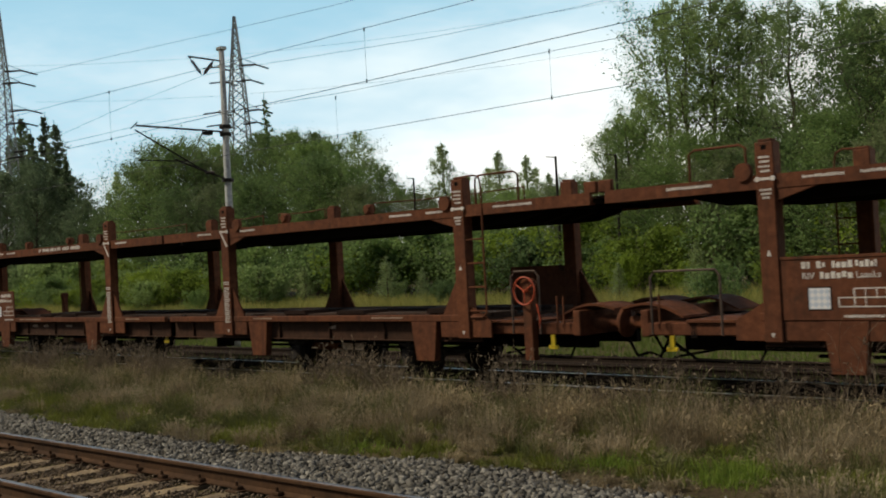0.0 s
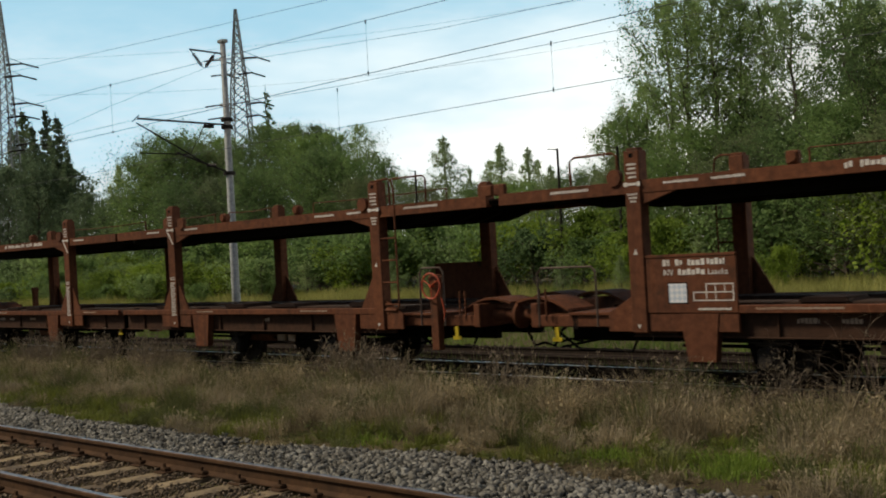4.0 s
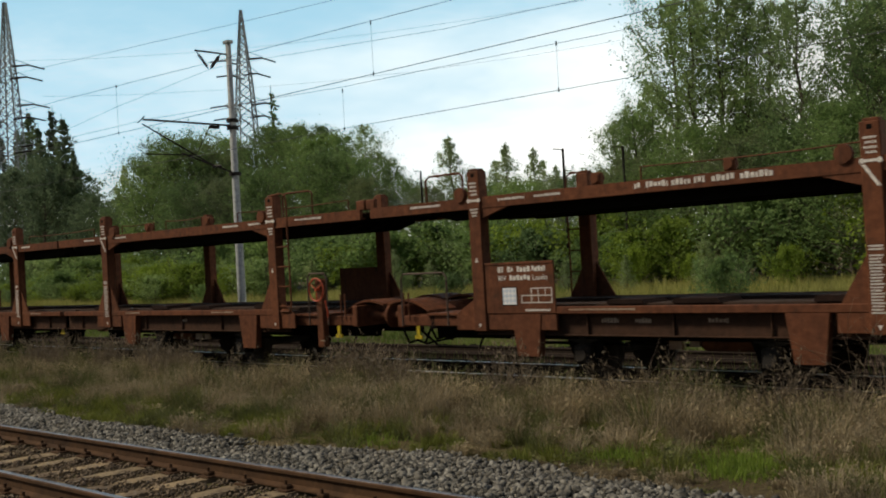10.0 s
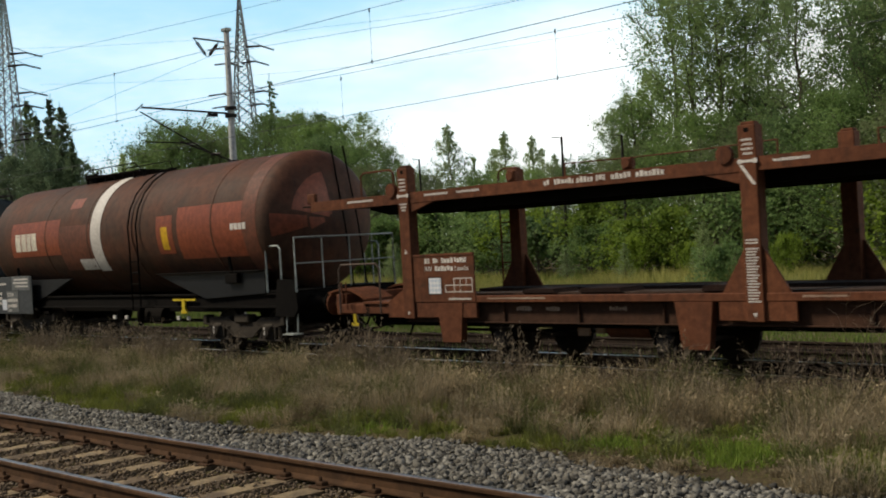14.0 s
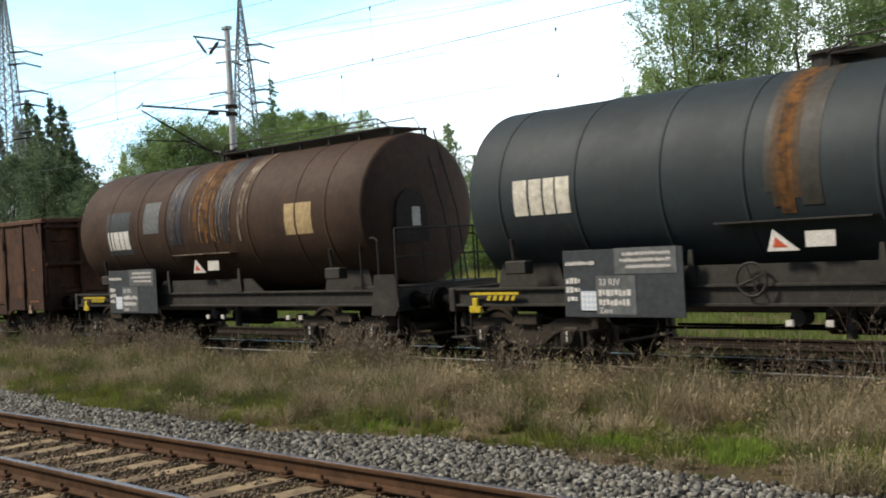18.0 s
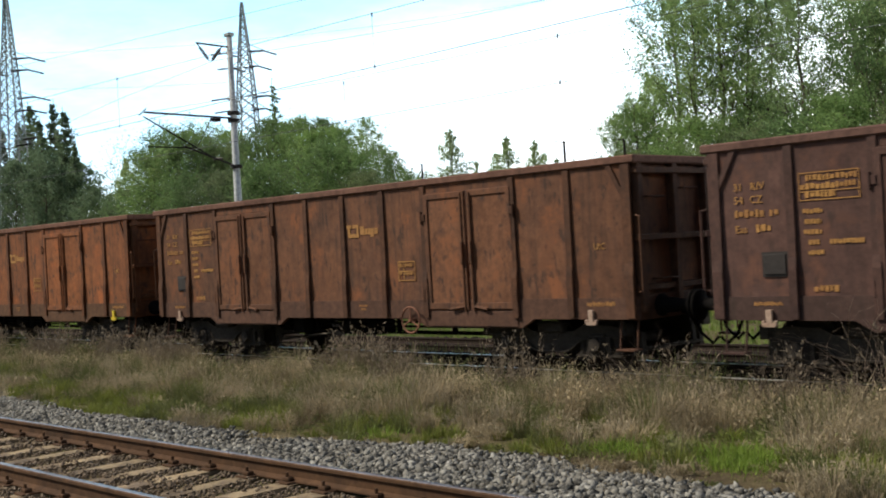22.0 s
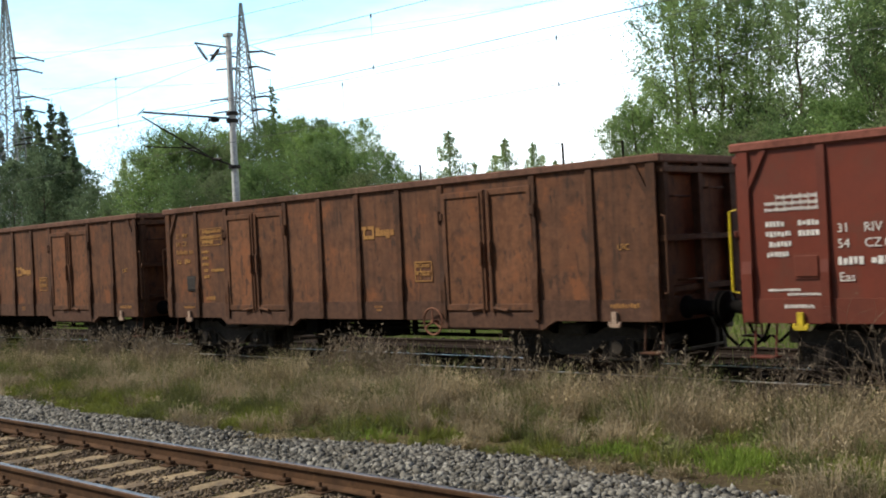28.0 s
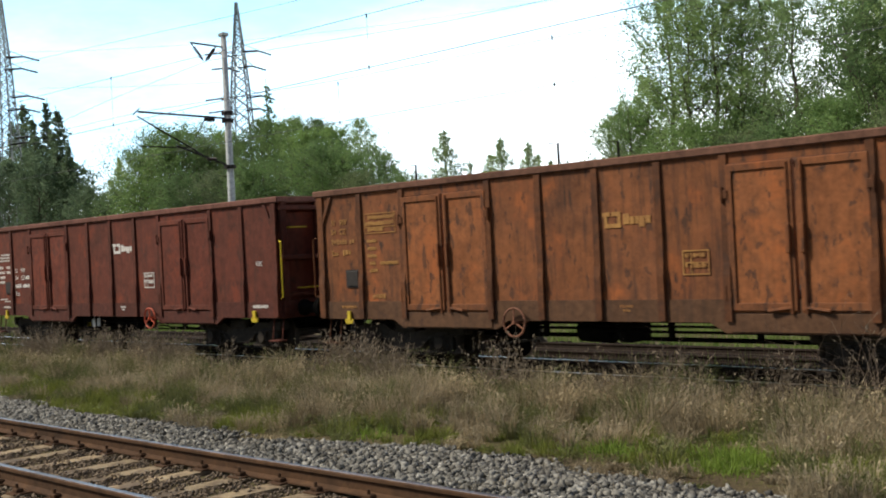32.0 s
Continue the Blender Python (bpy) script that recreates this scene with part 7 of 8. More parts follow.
def assemble():
    first = build_carrier()
    labels = "red-brown double-deck car carrier, empty, with sooty undersides"
    for k in range(8):
        w = first if k == 0 else copy_thing(first, pose(0, 0, 0))
        tagged(w, labels, "car carrier", "freight train")
        TRAIN.append((w, -7.316 - 23.32 * k, 0.42, -2.8, 20.7))
    for w, u in build_tanks():
        TRAIN.append((w, u, 0.46, -7.5, 7.5))
    base = build_gondola()
    # paint, handwheel's place, emblem's height
    plan = (("brown", 1.74, 2.27), ("purple", 1.74, 2.02), ("ochre", 1.77, 2.3), ("orange", -1.74, 2.27), ("red", 1.9, 2.21), ("wine", 1.79, 2.42),
            ("red", -1.68, 2.3), ("ochre", 1.9, 2.27), ("ochre", -1.8, 1.9), ("patched", -1.82, 2.28), ("orange", -1.6, 2.2), ("wine", 1.74, 2.3))
    told = {"brown": "dark brown rusty open wagon with faded lettering", "purple": "purple-brown open wagon with yellow lettering", "orange": "orange rust-coloured open wagon with scuffed doors",
            "red": "freshly painted red open wagon with white lettering", "wine": "wine-red open wagon with white lettering", "ochre": "ochre-brown weathered open wagon with faded lettering",
            "patched": "patchy red and dark brown open wagon with white emblem"}
    things = [base] + [copy_thing(base, pose(0, 0, 0)) for _ in plan[1:]]
    for n, (w, (kind, wheel, ez)) in enumerate(zip(things, plan), 1):
        repaint(w, PAINTS[kind])
        fresh = kind in ("red", "wine", "patched")
        ink = "white" if fresh else ("orange_letter" if kind != "brown" else "rust_letter")
        gondola_marks(w, M[ink], ink, fresh, 0.1, ez, 0.88)
        for ob in w.children:
            if ob.name.split(".")[0] == "handwheel":
                ob.location.x = wheel - 1.74
        tagged(w, told[kind], "open wagon", "freight train")
        TRAIN.append((w, -228.697 - 14.04 * n + 6.48, 0.46, -7.1, 7.1))


assemble()


def motions():
    """Every wagon rolls along the track; its wheels turn while it passes the camera."""
    steps = [k * 0.5 for k in range(65)]
    for w, u, r, back, ahead in TRAIN:
        walk(w, [(t, pose(u + travel(t), TRACK_Y, 0.003)) for t in steps])
        times = [k / FPS for k in range(int(SECONDS * FPS) + 1) if u + ahead + travel(k / FPS) > -36 and u + back + travel(k / FPS) < 1]
        if not times:
            continue
        if times[0] > 0:
            times.insert(0, 0.0)
        if times[-1] < SECONDS:
            times.append(SECONDS)
        for ws in [o for o in w.children_recursive if o.name.split(".")[0] == "wheelset"]:
            rows, at = [], ws.location.copy()
            for i, t in enumerate(times):
                s = t
                if i == 0 and len(times) > 1 and times[1] - t > 0.1:
                    s = times[1]
                if i == len(times) - 1 and t - times[i - 1] > 0.1:
                    s = times[i - 1]
                rows.append((t, Matrix.Translation(at) @ Matrix.Rotation(travel(s) / r % (2 * math.pi), 4, "Y")))
            walk(ws, rows)

# ---- trees ----
def quads(name, c, w, s, mat, rng):
    """Small bent leaves at c that face along w, of half-length s, in one mesh."""
    n = len(c)
    w = w / (np.linalg.norm(w, axis=1)[:, None] + 1e-6)
    a = np.cross(w, rng.normal(size=(n, 3)))
    a /= np.linalg.norm(a, axis=1)[:, None] + 1e-6
    b = np.cross(w, a)
    s = s[:, None]
    q = np.stack([c - a * s, c - b * s * 0.6, c + a * s, c + b * s * 0.6 + w * s * 0.2], axis=1).reshape(-1, 3)
    me = bpy.data.meshes.new(name)
    me.vertices.add(len(q))
    me.vertices.foreach_set("co", q.astype(np.float32).ravel())
    me.loops.add(n * 4)
    me.loops.foreach_set("vertex_index", np.arange(n * 4, dtype=np.int32))
    me.polygons.add(n)
    me.polygons.foreach_set("loop_start", np.arange(0, n * 4, 4, dtype=np.int32))
    me.materials.append(mat)
    me.update(calc_edges=True)
    return me


def crown_reach(kind, z, spread):
    """Half-width of the crown at the share z of the tree's height."""
    z = np.clip(z, 0, 1)
    if kind == "spire":
        return spread * (np.clip(1.0 - z, 0, 1) ** 0.85 * (0.6 + 0.4 * np.clip(z * 4, 0, 1)) + 0.02)
    if kind == "spruce":
        return spread * np.clip(1.0 - z, 0, 1) ** 1.15 + 0.08
    if kind == "tall":
        return spread * (np.sin(np.pi * np.clip((1.0 - z), 0, 1) ** 0.7) ** 0.9 + 0.03)
    if kind == "bush":
        return spread * np.sqrt(np.clip(1 - (np.clip(z - 0.3, -0.28, 1) / 0.72) ** 2, 0, 1))
    return spread * np.sqrt(np.clip(1 - ((z - 0.5) / 0.52) ** 2, 0, 1))


RISE = {"spire": 1.2, "spruce": 0.1, "tall": 1.1, "bush": 0.7, "round": 0.6}


def branch_out(kind, h, spread, low, limbs, twigs, leaves, size, fluff, seed):
    """Limbs that climb out of a bent trunk, twigs along them, and a loose tuft of leaves on each twig; larger old leaves further in.
    Gives the wood, and the leaves' places, facings and sizes."""
    rng = np.random.default_rng(seed)
    wood = Geo()
    r0 = 0.01 * h + 0.03
    bend = rng.uniform(-0.012, 0.012, (9, 2)) * h
    bend[0] = 0
    stem = [Vector((bend[k, 0], bend[k, 1], h * 0.97 * k / 8)) for k in range(9)]
    for k in range(8):
        wood.rod(stem[k], stem[k + 1], r0 * (1 - k / 9), 6, r0 * (1 - (k + 1) / 9))
    at, way, big = [], [], []
    for i in range(limbs):
        share = low + (0.97 - low) * ((i + rng.uniform(0, 1)) / limbs) ** 0.85
        a = 2.4 * i + rng.uniform(-0.5, 0.5)
        tip_z = min(0.99, share + 0.5 * RISE[kind] * float(crown_reach(kind, share, spread)) / h)
        reach = float(crown_reach(kind, tip_z, spread)) * rng.choice((0.55, 0.8, 0.95, 1.0, 1.2)) * rng.uniform(0.85, 1.1)
        k = min(7, int(share * 8))
        p0 = stem[k].lerp(stem[k + 1], min(1.0, share * 8 - k) * 0.9)
        p2 = Vector((reach * math.cos(a), reach * math.sin(a), min(h, p0.z + RISE[kind] * reach * rng.uniform(0.7, 1.2))))
        p1 = p0.lerp(p2, 0.5) + Vector((0, 0, -0.08 * reach))
        r1 = r0 * 0.32 * (1.15 - share)
        wood.rod(p0, p1, r1, 4, r1 * 0.6)
        wood.rod(p1, p2, r1 * 0.6, 4, 0.006)
        along = (p2 - p0).normalized()
        for _ in range(twigs):
            f = rng.uniform(0.25, 1.0) ** 0.75
            q = p0.lerp(p1, 2 * f) if f < 0.5 else p1.lerp(p2, 2 * f - 1)
            d = (along * 0.6 + Vector(rng.normal(size=3)) * 0.75 + Vector((0, 0, 0.25 + 0.25 * RISE[kind]))).normalized()
            n = (0.2 * reach + (0.014 * h + 0.14) * min(1.0, 0.2 + reach / (0.09 * h))) * rng.uniform(0.5, 1.35)
            if f > 0.6:
                wood.rod(q, q + d * n, 0.012, 3, 0.004)
            m = int(2 + leaves * rng.uniform(0.5, 1.4) * min(1.0, 0.28 + reach / (0.1 * h)))
            t = rng.uniform(0.05, 1.1, m)[:, None]
            c = np.array(q) + np.array(d) * n * t + rng.normal(size=(m, 3)) * fluff * n * (1.15 - 0.7 * t)
            at.append(c)
            out = np.array((q.x, q.y, 0.0))
            way.append(np.tile(out / (np.linalg.norm(out) + 0.3) * 0.6 + np.array((0, 0, 0.5)), (m, 1)) + rng.normal(size=(m, 3)) * 0.7)
            big.append(size * rng.uniform(0.6, 1.3, m))
        m = int(leaves / 4 * min(1.2, reach / (0.12 * h)))
        f = rng.uniform(0.1, 0.75, m)[:, None]
        at.append(np.array(p0) * (1 - f) + np.array(p2) * f + rng.normal(size=(m, 3)) * 0.16 * reach)
        way.append(rng.normal(size=(m, 3)) + np.array((0, 0, 0.4)))
        big.append(size * 1.7 * rng.uniform(0.7, 1.3, m))
    at = np.concatenate(at)
    return wood, at, np.concatenate(way), np.concatenate(big), rng


def build_tree(kind, seed, mat, h, spread, low, limbs, twigs, leaves, size, fluff):
    """A tapered, bent trunk with limbs and twigs inside a leafy crown."""
    t = new("tree")
    wood, at, way, big, rng = branch_out(kind, h, spread, low, limbs, twigs, leaves, size, fluff, seed)
    part("trunk", wood, M["bark"], t, "grey-brown trunk and limbs", fix=False)
    part("crown", quads("crown", at, way, big, mat, rng), None, t, "uneven leafy crown")
    return t


def build_bush(seed, mat, h, spread, limbs, leaves, size):
    t = new("bush")
    wood, at, way, big, rng = branch_out("bush", h, spread, 0.04, limbs, 6, leaves, size, 0.45, seed)
    at[:, 2] = np.maximum(at[:, 2], 0.05)
    part("stem", wood, M["bark"], t, fix=False)
    part("foliage", quads("foliage", at, way, big, mat, rng), None, t, "dense leafy shoots")
    return t


def put(ob, x, y, h, base_h, turn, wide=1.0, first=False):
    m = ob if first else copy_thing(ob, pose(0, 0, 0))
    m.matrix_basis = pose(x, y, ground_z(y) - 0.05, 0, 0, turn)
    s = h / base_h
    m.scale = (s * wide, s * wide, s)
    return m


# kind: shape, seed, leaves, height, spread, crown's start, limbs, twigs a limb, leaves a twig, leaf size, looseness, label
TREES = {
    "S": [("spire", 11, "leaf_dark", 22, 2.9, 0.08, 100, 6, 26, 0.125, 0.4, "dark green slender spired tree"), ("spire", 12, "leaf_dark", 22, 2.4, 0.08, 95, 6, 26, 0.125, 0.4, "dark green narrow spired tree")],
    "D": [("tall", 13, "leaf_dark", 16, 3.4, 0.1, 75, 6, 28, 0.11, 0.45, "dark green dense tree")],
    "R": [("round", 21, "leaf_mid", 11, 3.7, 0.06, 80, 7, 34, 0.068, 0.5, "broad green bushy tree"), ("round", 22, "leaf_grey", 11, 3.5, 0.06, 80, 7, 34, 0.066, 0.5, "rounded grey-green willow"), ("round", 23, "leaf_deep", 11, 3.5, 0.06, 80, 7, 34, 0.068, 0.5, "deep green bushy tree")],
    "M": [("tall", 31, "leaf_mid", 15, 2.7, 0.08, 105, 6, 36, 0.068, 0.45, "green deciduous tree"), ("tall", 32, "leaf_deep", 15, 2.9, 0.08, 105, 6, 36, 0.068, 0.45, "deep green deciduous tree")],
    "P": [("spruce", 36, "leaf_deep", 20, 2.6, 0.1, 90, 6, 22, 0.08, 0.3, "dark spruce with a thin bare leader")],
    "A": [("tall", 41, "leaf_light", 15, 2.3, 0.1, 74, 6, 36, 0.06, 0.45, "airy light green poplar"), ("tall", 42, "leaf_mid", 15, 2.5, 0.1, 80, 6, 36, 0.06, 0.45, "airy green birch"), ("tall", 43, "leaf_light", 15, 2.1, 0.1, 64, 6, 34, 0.06, 0.45, "thin light green birch")],
    "C": [("spire", 51, "leaf_pale", 11, 2.7, 0.05, 70, 6, 26, 0.058, 0.5, "young pale green poplar"), ("spire", 52, "leaf_pale", 11, 2.4, 0.05, 66, 6, 26, 0.058, 0.5, "slim light green poplar")],
}
MADE = {k: [] for k in TREES}
for kind, specs in TREES.items():
    for shape, seed, mat, h, spread, low, limbs, twigs, leaves, size, fluff, label in specs:
        ob = build_tree(shape, seed, M[mat], h, spread, low, limbs, twigs, leaves, size, fluff)
        tagged(ob, label + " behind the tracks", "tree", "trees along the railway")
        MADE[kind].append([ob, h, True])

# kind, x, y, height
DARK_WOOD = [("S", -140.7, 66, 24.9), ("S", -130.2, 64, 23.6), ("S", -121.5, 61, 21.4), ("S", -148.4, 68, 23.6), ("S", -125.4, 60, 20.8), ("S", -115.4, 59, 16.9), ("S", -149.0, 66, 22.5), ("S", -149.1, 64, 23.6), ("D", -116.4, 60, 14.3), ("D", -109.8, 58, 11.4), ("D", -106.9, 58, 9.7), ("D", -118.8, 57, 15.9), ("D", -128.2, 58, 15.6), ("D", -125.0, 62, 16.0)]
MIXED_WOOD = [("C", -150.8, 85, 19.0), ("C", -144.2, 80, 15.0), ("R", -102.9, 60, 10.6), ("R", -92.3, 58, 15.0), ("R", -93.9, 61, 14.6), ("R", -98.8, 60, 14.7), ("R", -97.7, 58, 12.9), ("R", -93.4, 62, 13.9), ("M", -96.6, 66, 15.9), ("M", -96.7, 68, 14.9), ("P", -88.6, 66, 20.1), ("M", -84.4, 62, 15.6), ("M", -87.1, 66, 15.6), ("M", -79.8, 62, 15.1), ("M", -75.6, 60, 13.3), ("M", -81.4, 66, 15.4), ("M", -74.6, 62, 13.6), ("R", -71.1, 58, 11.4), ("R", -69.8, 59, 10.6), ("R", -66.5, 58, 8.8), ("A", -82.4, 72, 15.7), ("A", -78.6, 70, 12.4), ("A", -76.7, 70, 11.6), ("R", -65.9, 62, 8.5), ("R", -77.7, 56, 10.3), ("R", -82.2, 56, 10.2), ("R", -86.8, 55, 10.1)]
YOUNG_WOOD = [("C", -65.2, 66, 12.5), ("C", -64.4, 68, 9.7), ("C", -62.8, 70, 11.7), ("C", -65.9, 72, 10.6), ("C", -59.8, 70, 11.0), ("C", -60.5, 72, 10.1), ("C", -55.8, 68, 9.1), ("R", -62.5, 61, 7.7), ("R", -56.3, 60, 7.3), ("R", -52.5, 60, 7.1), ("R", -48.1, 59, 7.2), ("R", -45.0, 58, 7.3)]
TALL_WOOD = [("A", -42.0, 57, 10.3), ("A", -39.9, 56, 10.6), ("A", -42.6, 60, 11.6), ("A", -40.0, 58, 12.6), ("A", -37.6, 57, 17.4), ("A", -35.0, 55, 17.0), ("A", -33.3, 55, 17.1), ("A", -32.2, 56, 16.6), ("A", -30.9, 56, 15.5), ("A", -28.2, 54, 15.2), ("A", -26.3, 56, 15.4), ("M", -22.7, 51, 13.6), ("A", -20.9, 50, 13.2), ("R", -39.3, 54, 7.6), ("R", -35.9, 53, 7.2), ("R", -32.9, 52, 8.4), ("R", -30.0, 51, 7.6), ("R", -27.0, 51, 7.9), ("R", -23.4, 49, 8.3), ("R", -20.6, 48, 7.6), ("D", -34.4, 61, 10.5), ("D", -30.4, 61, 10.0), ("M", -24.6, 56, 11.5)]
rnd = random.Random(5)
for row in (DARK_WOOD, MIXED_WOOD, YOUNG_WOOD, TALL_WOOD):
    for i, (kind, x, y, h) in enumerate(row):
        slot = MADE[kind][i % len(MADE[kind])]
        slim = (slot[1] / h) ** 0.5 if h < slot[1] else 1.0
        put(slot[0], x, y, h, slot[1], rnd.uniform(0, 360), rnd.uniform(0.9, 1.12) * slim, slot[2])
        slot[2] = False

BUSHES = []
for seed, mat, label in ((61, "leaf_mid", "green shrub"), (62, "leaf_deep", "deep green shrub"), (63, "leaf_bright", "bright yellow-green shrub"), (64, "leaf_light", "light green shrub")):
    ob = build_bush(seed, M[mat], 3.2, 2.5, 46, 22, 0.08)
    tagged(ob, label + " at the meadow's edge", "bush", "shrubs behind the meadow")
    BUSHES.append([ob, True])
for k in range(62):
    x = -125 + 1.75 * k + rnd.uniform(-0.8, 0.8)
    y = rnd.uniform(48.5, 54) + max(0, (-x - 60)) * 0.08
    h = rnd.uniform(2.2, 4.4)
    slot = BUSHES[rnd.choice((0, 3, 1, 1, 2, 0)) if x < -34 else rnd.choice((0, 2, 3, 1))]
    put(slot[0], x, y, h, 3.2, rnd.uniform(0, 360), 1.15, slot[1])
    slot[1] = False
# bright low thicket that comes forward into the meadow
for k in range(26):
    x = -104 + 1.75 * k + rnd.uniform(-0.8, 0.8)
    y = 44.5 + 3.5 * noise.noise((x * 0.12, 2.0, 0.0)) + rnd.uniform(-1, 1)
    put(BUSHES[rnd.choice((2, 2, 3, 0))][0], x, y, rnd.uniform(1.5, 2.9), 3.2, rnd.uniform(0, 360), 1.2)
for x, y, h in ((-49.5, 45, 3.2), (-47.6, 46, 2.4), (-31.5, 43, 2.2), (-27.9, 44, 3.0), (-58.5, 46, 2.8), (-37.0, 45.5, 2.0)):
    m = put(MADE["C"][1][0], x, y, h, MADE["C"][1][1], 50 * x, 1.5)
    tagged(m, "slim sapling standing in the meadow grass", "tree", "saplings in the meadow")
for x, y, h, i in ((-20.9, 34, 1.9, 0), (-40.0, 40, 1.6, 1), (-62.0, 40, 1.5, 0), (-33.5, 46.5, 2.2, 2), (-30.5, 47, 1.8, 2), (-50.0, 46, 1.4, 3), (-24.5, 45, 2.0, 2)):
    put(BUSHES[i][0], x, y, h, 3.2, 77 * i, 0.75)

# added, unseen belt of dark trees: closes the place behind, blocks low light
for k in range(6):
    slot = MADE["D"][0]
    m = put(slot[0], -62 + 21 * k + rnd.uniform(-2, 2), -34 - rnd.uniform(0, 6), rnd.uniform(9, 12), slot[1], rnd.uniform(0, 360), 3.0)
    tagged(m, "added dark green tree behind the camera, unseen, blocks low sky light", "tree", "trees across the line")


# ---- overhead line and pylons ----
def build_mast():
    m = tagged(new("catenary_mast"), "concrete overhead line mast with steel cantilever", "mast")
    x, y = -32.1, 22.2
    m.location = (x, y, -0.55)
    part("pole", Geo().lathe([(0, 0.15), (2, 0.14), (10.08, 0.095), (10.1, 0.02)], 14, 2), M["concrete"], m, "tapered round concrete pole", smooth=True)
    part("cap", Geo().box((-0.16, -0.12, 10.08), (0.16, 0.12, 10.2), 0.02), M["galv"], m)
    for z in (7.25, 5.7, 7.5):
        part("collar", Geo().lathe([(z - 0.06, 0.16), (z - 0.06, 0.2), (z + 0.06, 0.2), (z + 0.06, 0.16)], 12, 2), M["iron"], m)
    arm = Geo().rod((0, 0, 7.33), (0, -3.35, 7.39), 0.035, 8)
    arm.rod((0, -3.3, 7.5), (0, -3.55, 7.28), 0.02, 6)
    part("cantilever", arm, M["iron"], m, "horizontal steel cantilever tube")
    part("insulator", Geo().lathe([(-0.35 - 0.05 * k - (0.025 if j else 0), 0.03 if j else 0.065) for k in range(8) for j in (0, 1)], 10, 1, (0, -0.2, 7.25)), M["insulator"], m, "ribbed brown insulator")
    st = Geo().rod((0, -0.1, 5.75), (0, -2.0, 6.35), 0.03, 8).rod((0, -3.4, 7.25), (0, -1.0, 6.05), 0.025, 6).rod((0, -1.6, 6.3), (0, -3.3, 6.3), 0.02, 6)
    st.rod((0, -0.9, 7.25), (0, -1.5, 6.3), 0.012, 5)
    part("stay", st, M["iron"], m, "slanting stay tubes")
    part("insulator", Geo().lathe([(-0.3 - 0.05 * k - (0.025 if j else 0), 0.03 if j else 0.06) for k in range(7) for j in (0, 1)], 10, 1, (0, -0.25, 5.95)), M["insulator"], m)
    top = Geo().rod((0, 0, 9.72), (-0.1, -1.25, 9.78), 0.03, 6)
    part("bracket", top, M["iron"], m, "short top bracket")
    for a, b in (((-0.1, -1.2, 9.75), (-0.06, -0.78, 9.2)), ((-0.02, -0.3, 9.72), (-0.06, -0.72, 9.2))):
        g = Geo()
        for k in range(7):
            p, q = Vector(a).lerp(Vector(b), 0.2 + 0.1 * k), Vector(a).lerp(Vector(b), 0.26 + 0.1 * k)
            g.rod(p, q, 0.06, 8)
        g.rod(a, b, 0.02, 6)
        part("insulator", g, M["insulator"], m, "slanted insulator string")
    return m


def wire(name, pts, r, label):
    ob = part(name, Geo().pipe(pts, r, 5), M["wire"], fix=False)
    tagged(ob, label, "overhead wire", "wires above the tracks")
    return ob


def sag(a, b, n, drop):
    a, b = Vector(a), Vector(b)
    return [a.lerp(b, k / n) - Vector((0, 0, drop * 4 * (k / n) * (1 - k / n))) for k in range(n + 1)]


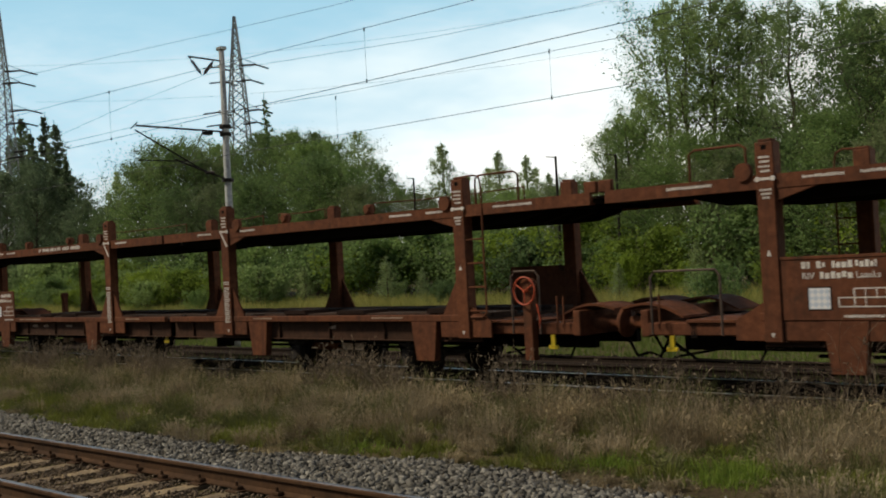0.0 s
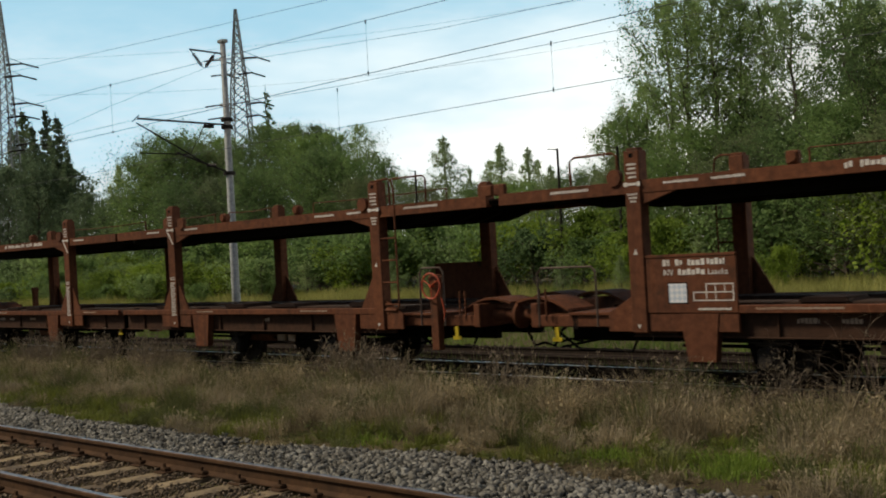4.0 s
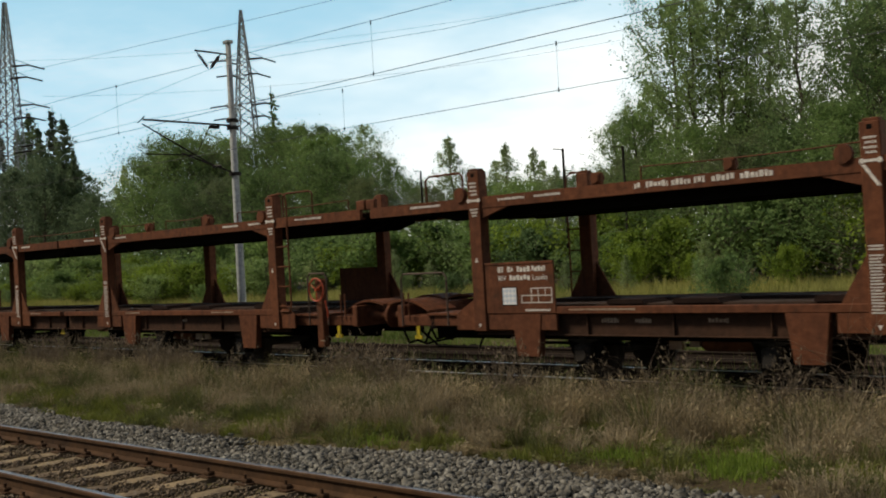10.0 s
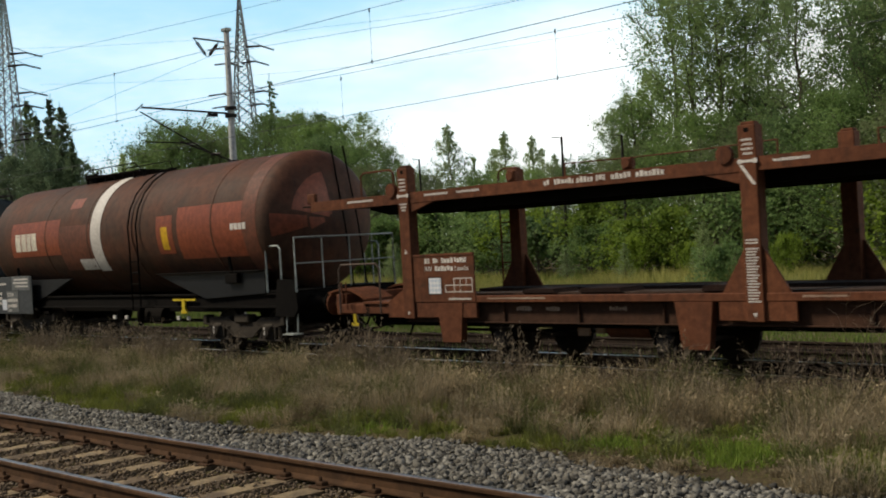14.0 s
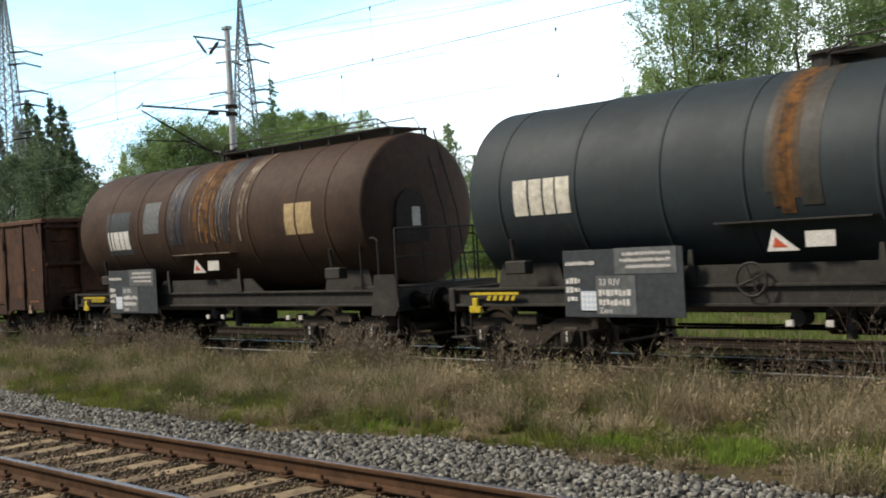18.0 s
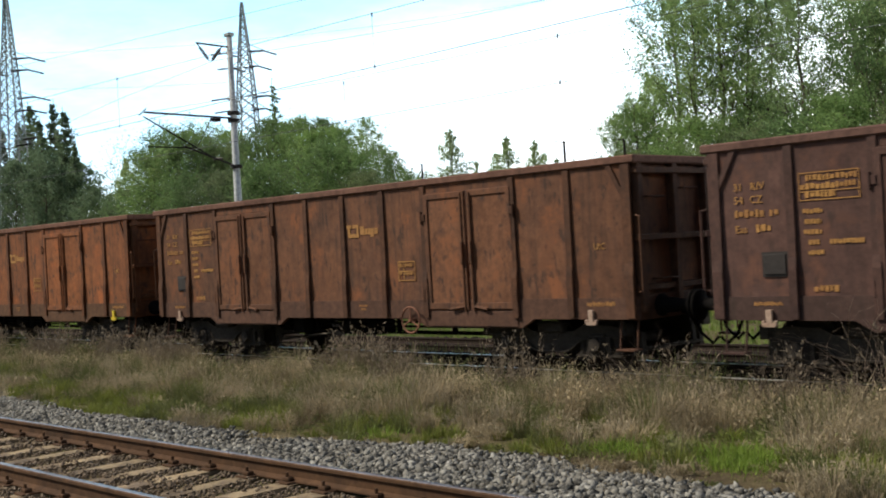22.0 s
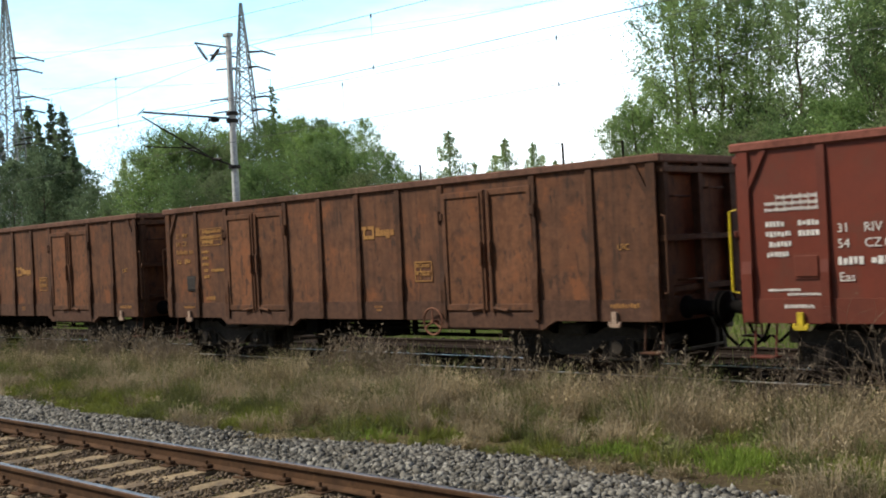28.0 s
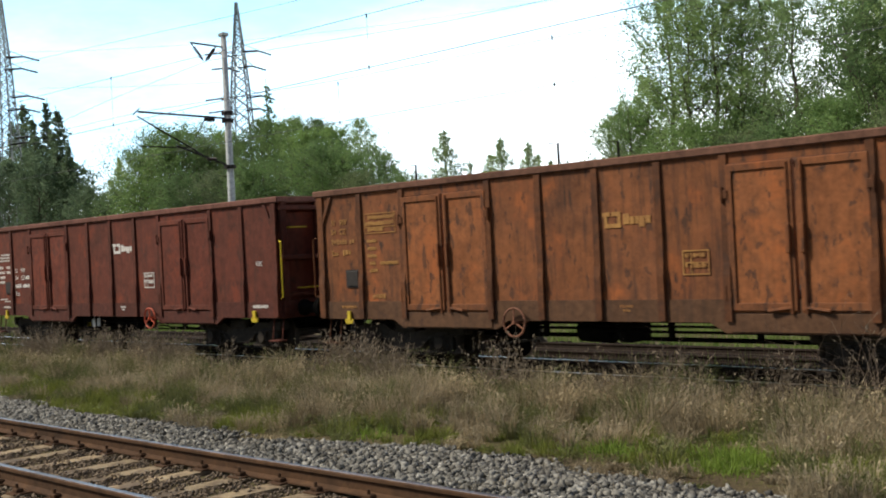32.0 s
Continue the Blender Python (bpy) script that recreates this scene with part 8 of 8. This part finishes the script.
def build_wires():
    y = TRACK_Y
    wire("contact_wire", [(-220, y, 5.5), (-60, y, 5.55), (-28.5, y, 5.59), (-16.5, y, 5.6), (-9, y, 5.61), (40, y, 5.6)], 0.0075, "thin copper contact wire over the train")
    mw = wire("messenger_wire", [(-220, y, 7.2), (-60, y, 7.1), (-29, y, 6.84), (-20.4, y, 6.68), (-14, y, 6.59), (0, y, 6.6), (40, y, 7.0)], 0.006, "messenger wire carrying the contact wire")
    for x, z0, z1 in ((-16.48, 5.6, 6.61), (-26.3, 5.59, 6.79), (-8.0, 5.61, 6.59), (-38, 5.58, 6.9)):
        part("dropper", Geo().rod((x, y, z0), (x, y, z1), 0.004, 4).rod((x, y, z1 - 0.05), (x, y, z1 + 0.03), 0.016, 5).rod((x, y, z0 - 0.03), (x, y, z0 + 0.04), 0.016, 5), M["wire"], mw, "thin dropper wire")
    y = THIRD_Y
    wire("contact_wire", [(-220, y, 5.4), (-60, y, 5.5), (-23.3, y, 5.53), (-13, y, 5.49), (40, y, 5.4)], 0.0075, "thin contact wire over the far track")
    mw = wire("messenger_wire", [(-220, y, 7.2), (-32.1, y - 0.6, 6.85), (-23.2, y, 6.63), (-12.65, y, 6.48), (0, y, 6.5), (40, y, 6.9)], 0.006, "messenger wire over the far track")
    for x in (-15.88, -23.2):
        part("dropper", Geo().rod((x, y, 5.5), (x, y, 6.55), 0.004, 4).rod((x, y, 6.48), (x, y, 6.58), 0.018, 5).rod((x, y, 5.46), (x, y, 5.56), 0.018, 5), M["wire"], mw)
    wire("feeder_wire", [(-95, 22.0, 9.2), (-60, 21.8, 7.6), (-42.3, 21.4, 7.8), (-38.3, 21.4, 8.18), (-31.95, 21.4, 8.62), (-29.1, 21.4, 8.48), (-21.1, 21.4, 7.97), (-16.2, 21.4, 7.83), (25, 21.4, 8.6)], 0.006, "bare feeder wire on the mast bracket")
    wire("feeder_wire", [(-150, 19.6, 15.4), (-39.8, 19.6, 9.8), (-28.5, 19.6, 9.21), (-23.0, 19.6, 8.96), (30, 19.6, 8.6)], 0.006, "bare wire high over the tracks")
    for k, (z0, dy) in enumerate(((28.0, 0), (24.0, 4))):
        wire("power_line", sag((-132, 60 + dy, z0), (-30, 120 + dy, z0 + 6), 10, 4.0), 0.012, "distant high-voltage conductor between pylons")


def build_pylon(x, y, top, half, arms, turn, label):
    """A tapered lattice tower of steel angles."""
    t = tagged(new("lattice_pylon"), label, "pylon", "power pylons")
    t.matrix_basis = pose(x, y, -0.3, 0, 0, turn)

    def w(z):
        waist = 0.42 * half
        if z > 0.72 * top:
            return 0.1 + (waist - 0.1) * (1 - z / top) / 0.28
        return waist + (half - waist) * (1 - z / (0.72 * top))
    levels = [0.0]
    while levels[-1] < top - 0.8:
        levels.append(min(top, levels[-1] + max(0.9, 1.5 * w(levels[-1]))))
    for a in (-1, 1):
        for b in (-1, 1):
            part("leg", Geo().pipe([(a * w(z), b * w(z), z) for z in levels], 0.1, 4), M["galv"], t, "tapering corner angle")
    br = Geo()
    for z0, z1 in zip(levels, levels[1:]):
        a, b = w(z0), w(z1)
        for s in (-1, 1):
            br.rod((-a, s * a, z0), (b, s * b, z1), 0.055, 4).rod((a, s * a, z0), (-b, s * b, z1), 0.055, 4)
            br.rod((s * a, -a, z0), (s * b, b, z1), 0.055, 4).rod((s * a, a, z0), (s * b, -b, z1), 0.055, 4)
            br.rod((-b, s * b, z1), (b, s * b, z1), 0.03, 4).rod((s * b, -b, z1), (s * b, b, z1), 0.03, 4)
    part("bracing", br, M["galv"], t, "diagonal lattice bracing")
    for z, reach in arms:
        for s in (-1, 1):
            g = Geo().rod((s * w(z), -w(z), z), (s * reach, 0, z + 0.05), 0.05, 4).rod((s * w(z), w(z), z), (s * reach, 0, z + 0.05), 0.05, 4).rod((s * w(z), 0, z + 0.9), (s * reach, 0, z + 0.05), 0.04, 4)
            arm = part("crossarm", g, M["galv"], t, "tapered crossarm")
            ins = Geo().rod((s * (reach - 0.1), 0, z), (s * (reach - 0.1) - 1.3, -1.6, z - 0.35), 0.1, 6)
            ins.rod((s * (reach - 0.1), 0, z), (s * (reach - 0.1) + 1.2, 1.6, z - 0.3), 0.1, 6)
            part("insulator", ins, M["insulator"], arm, "dark insulator strings")
    return t


build_mast()
build_wires()
build_pylon(-112.7, 80, 32.9, 2.0, ((27.0, 2.4), (25.2, 1.7), (21.6, 2.6), (20.1, 2.3), (15.6, 2.7)), 40, "distant grey-green lattice power pylon among trees")
build_pylon(-132.4, 60, 36.0, 1.8, ((27.7, 2.7), (26.3, 2.4), (23.0, 3.1), (21.5, 2.5), (18.2, 3.3), (17.5, 2.5)), 40, "tall lattice power pylon with dark insulators")


def build_far_poles():
    for x, y, h in ((-58.3, 56, 8.4), (-40.5, 50, 8.0), (-36.4, 50, 7.7)):
        p = tagged(new("utility_pole"), "thin grey pole by the meadow", "pole", "poles behind the meadow")
        p.location = (x, y, ground_z(y))
        part("pole", Geo().lathe([(0, 0.09), (h, 0.07), (h + 0.02, 0.01)], 8, 2), M["iron"], p)
        part("lamp_arm", Geo().rod((0, 0, h - 0.05), (-0.7, 0, h + 0.05), 0.03, 5), M["iron"], p)


build_far_poles()


motions()
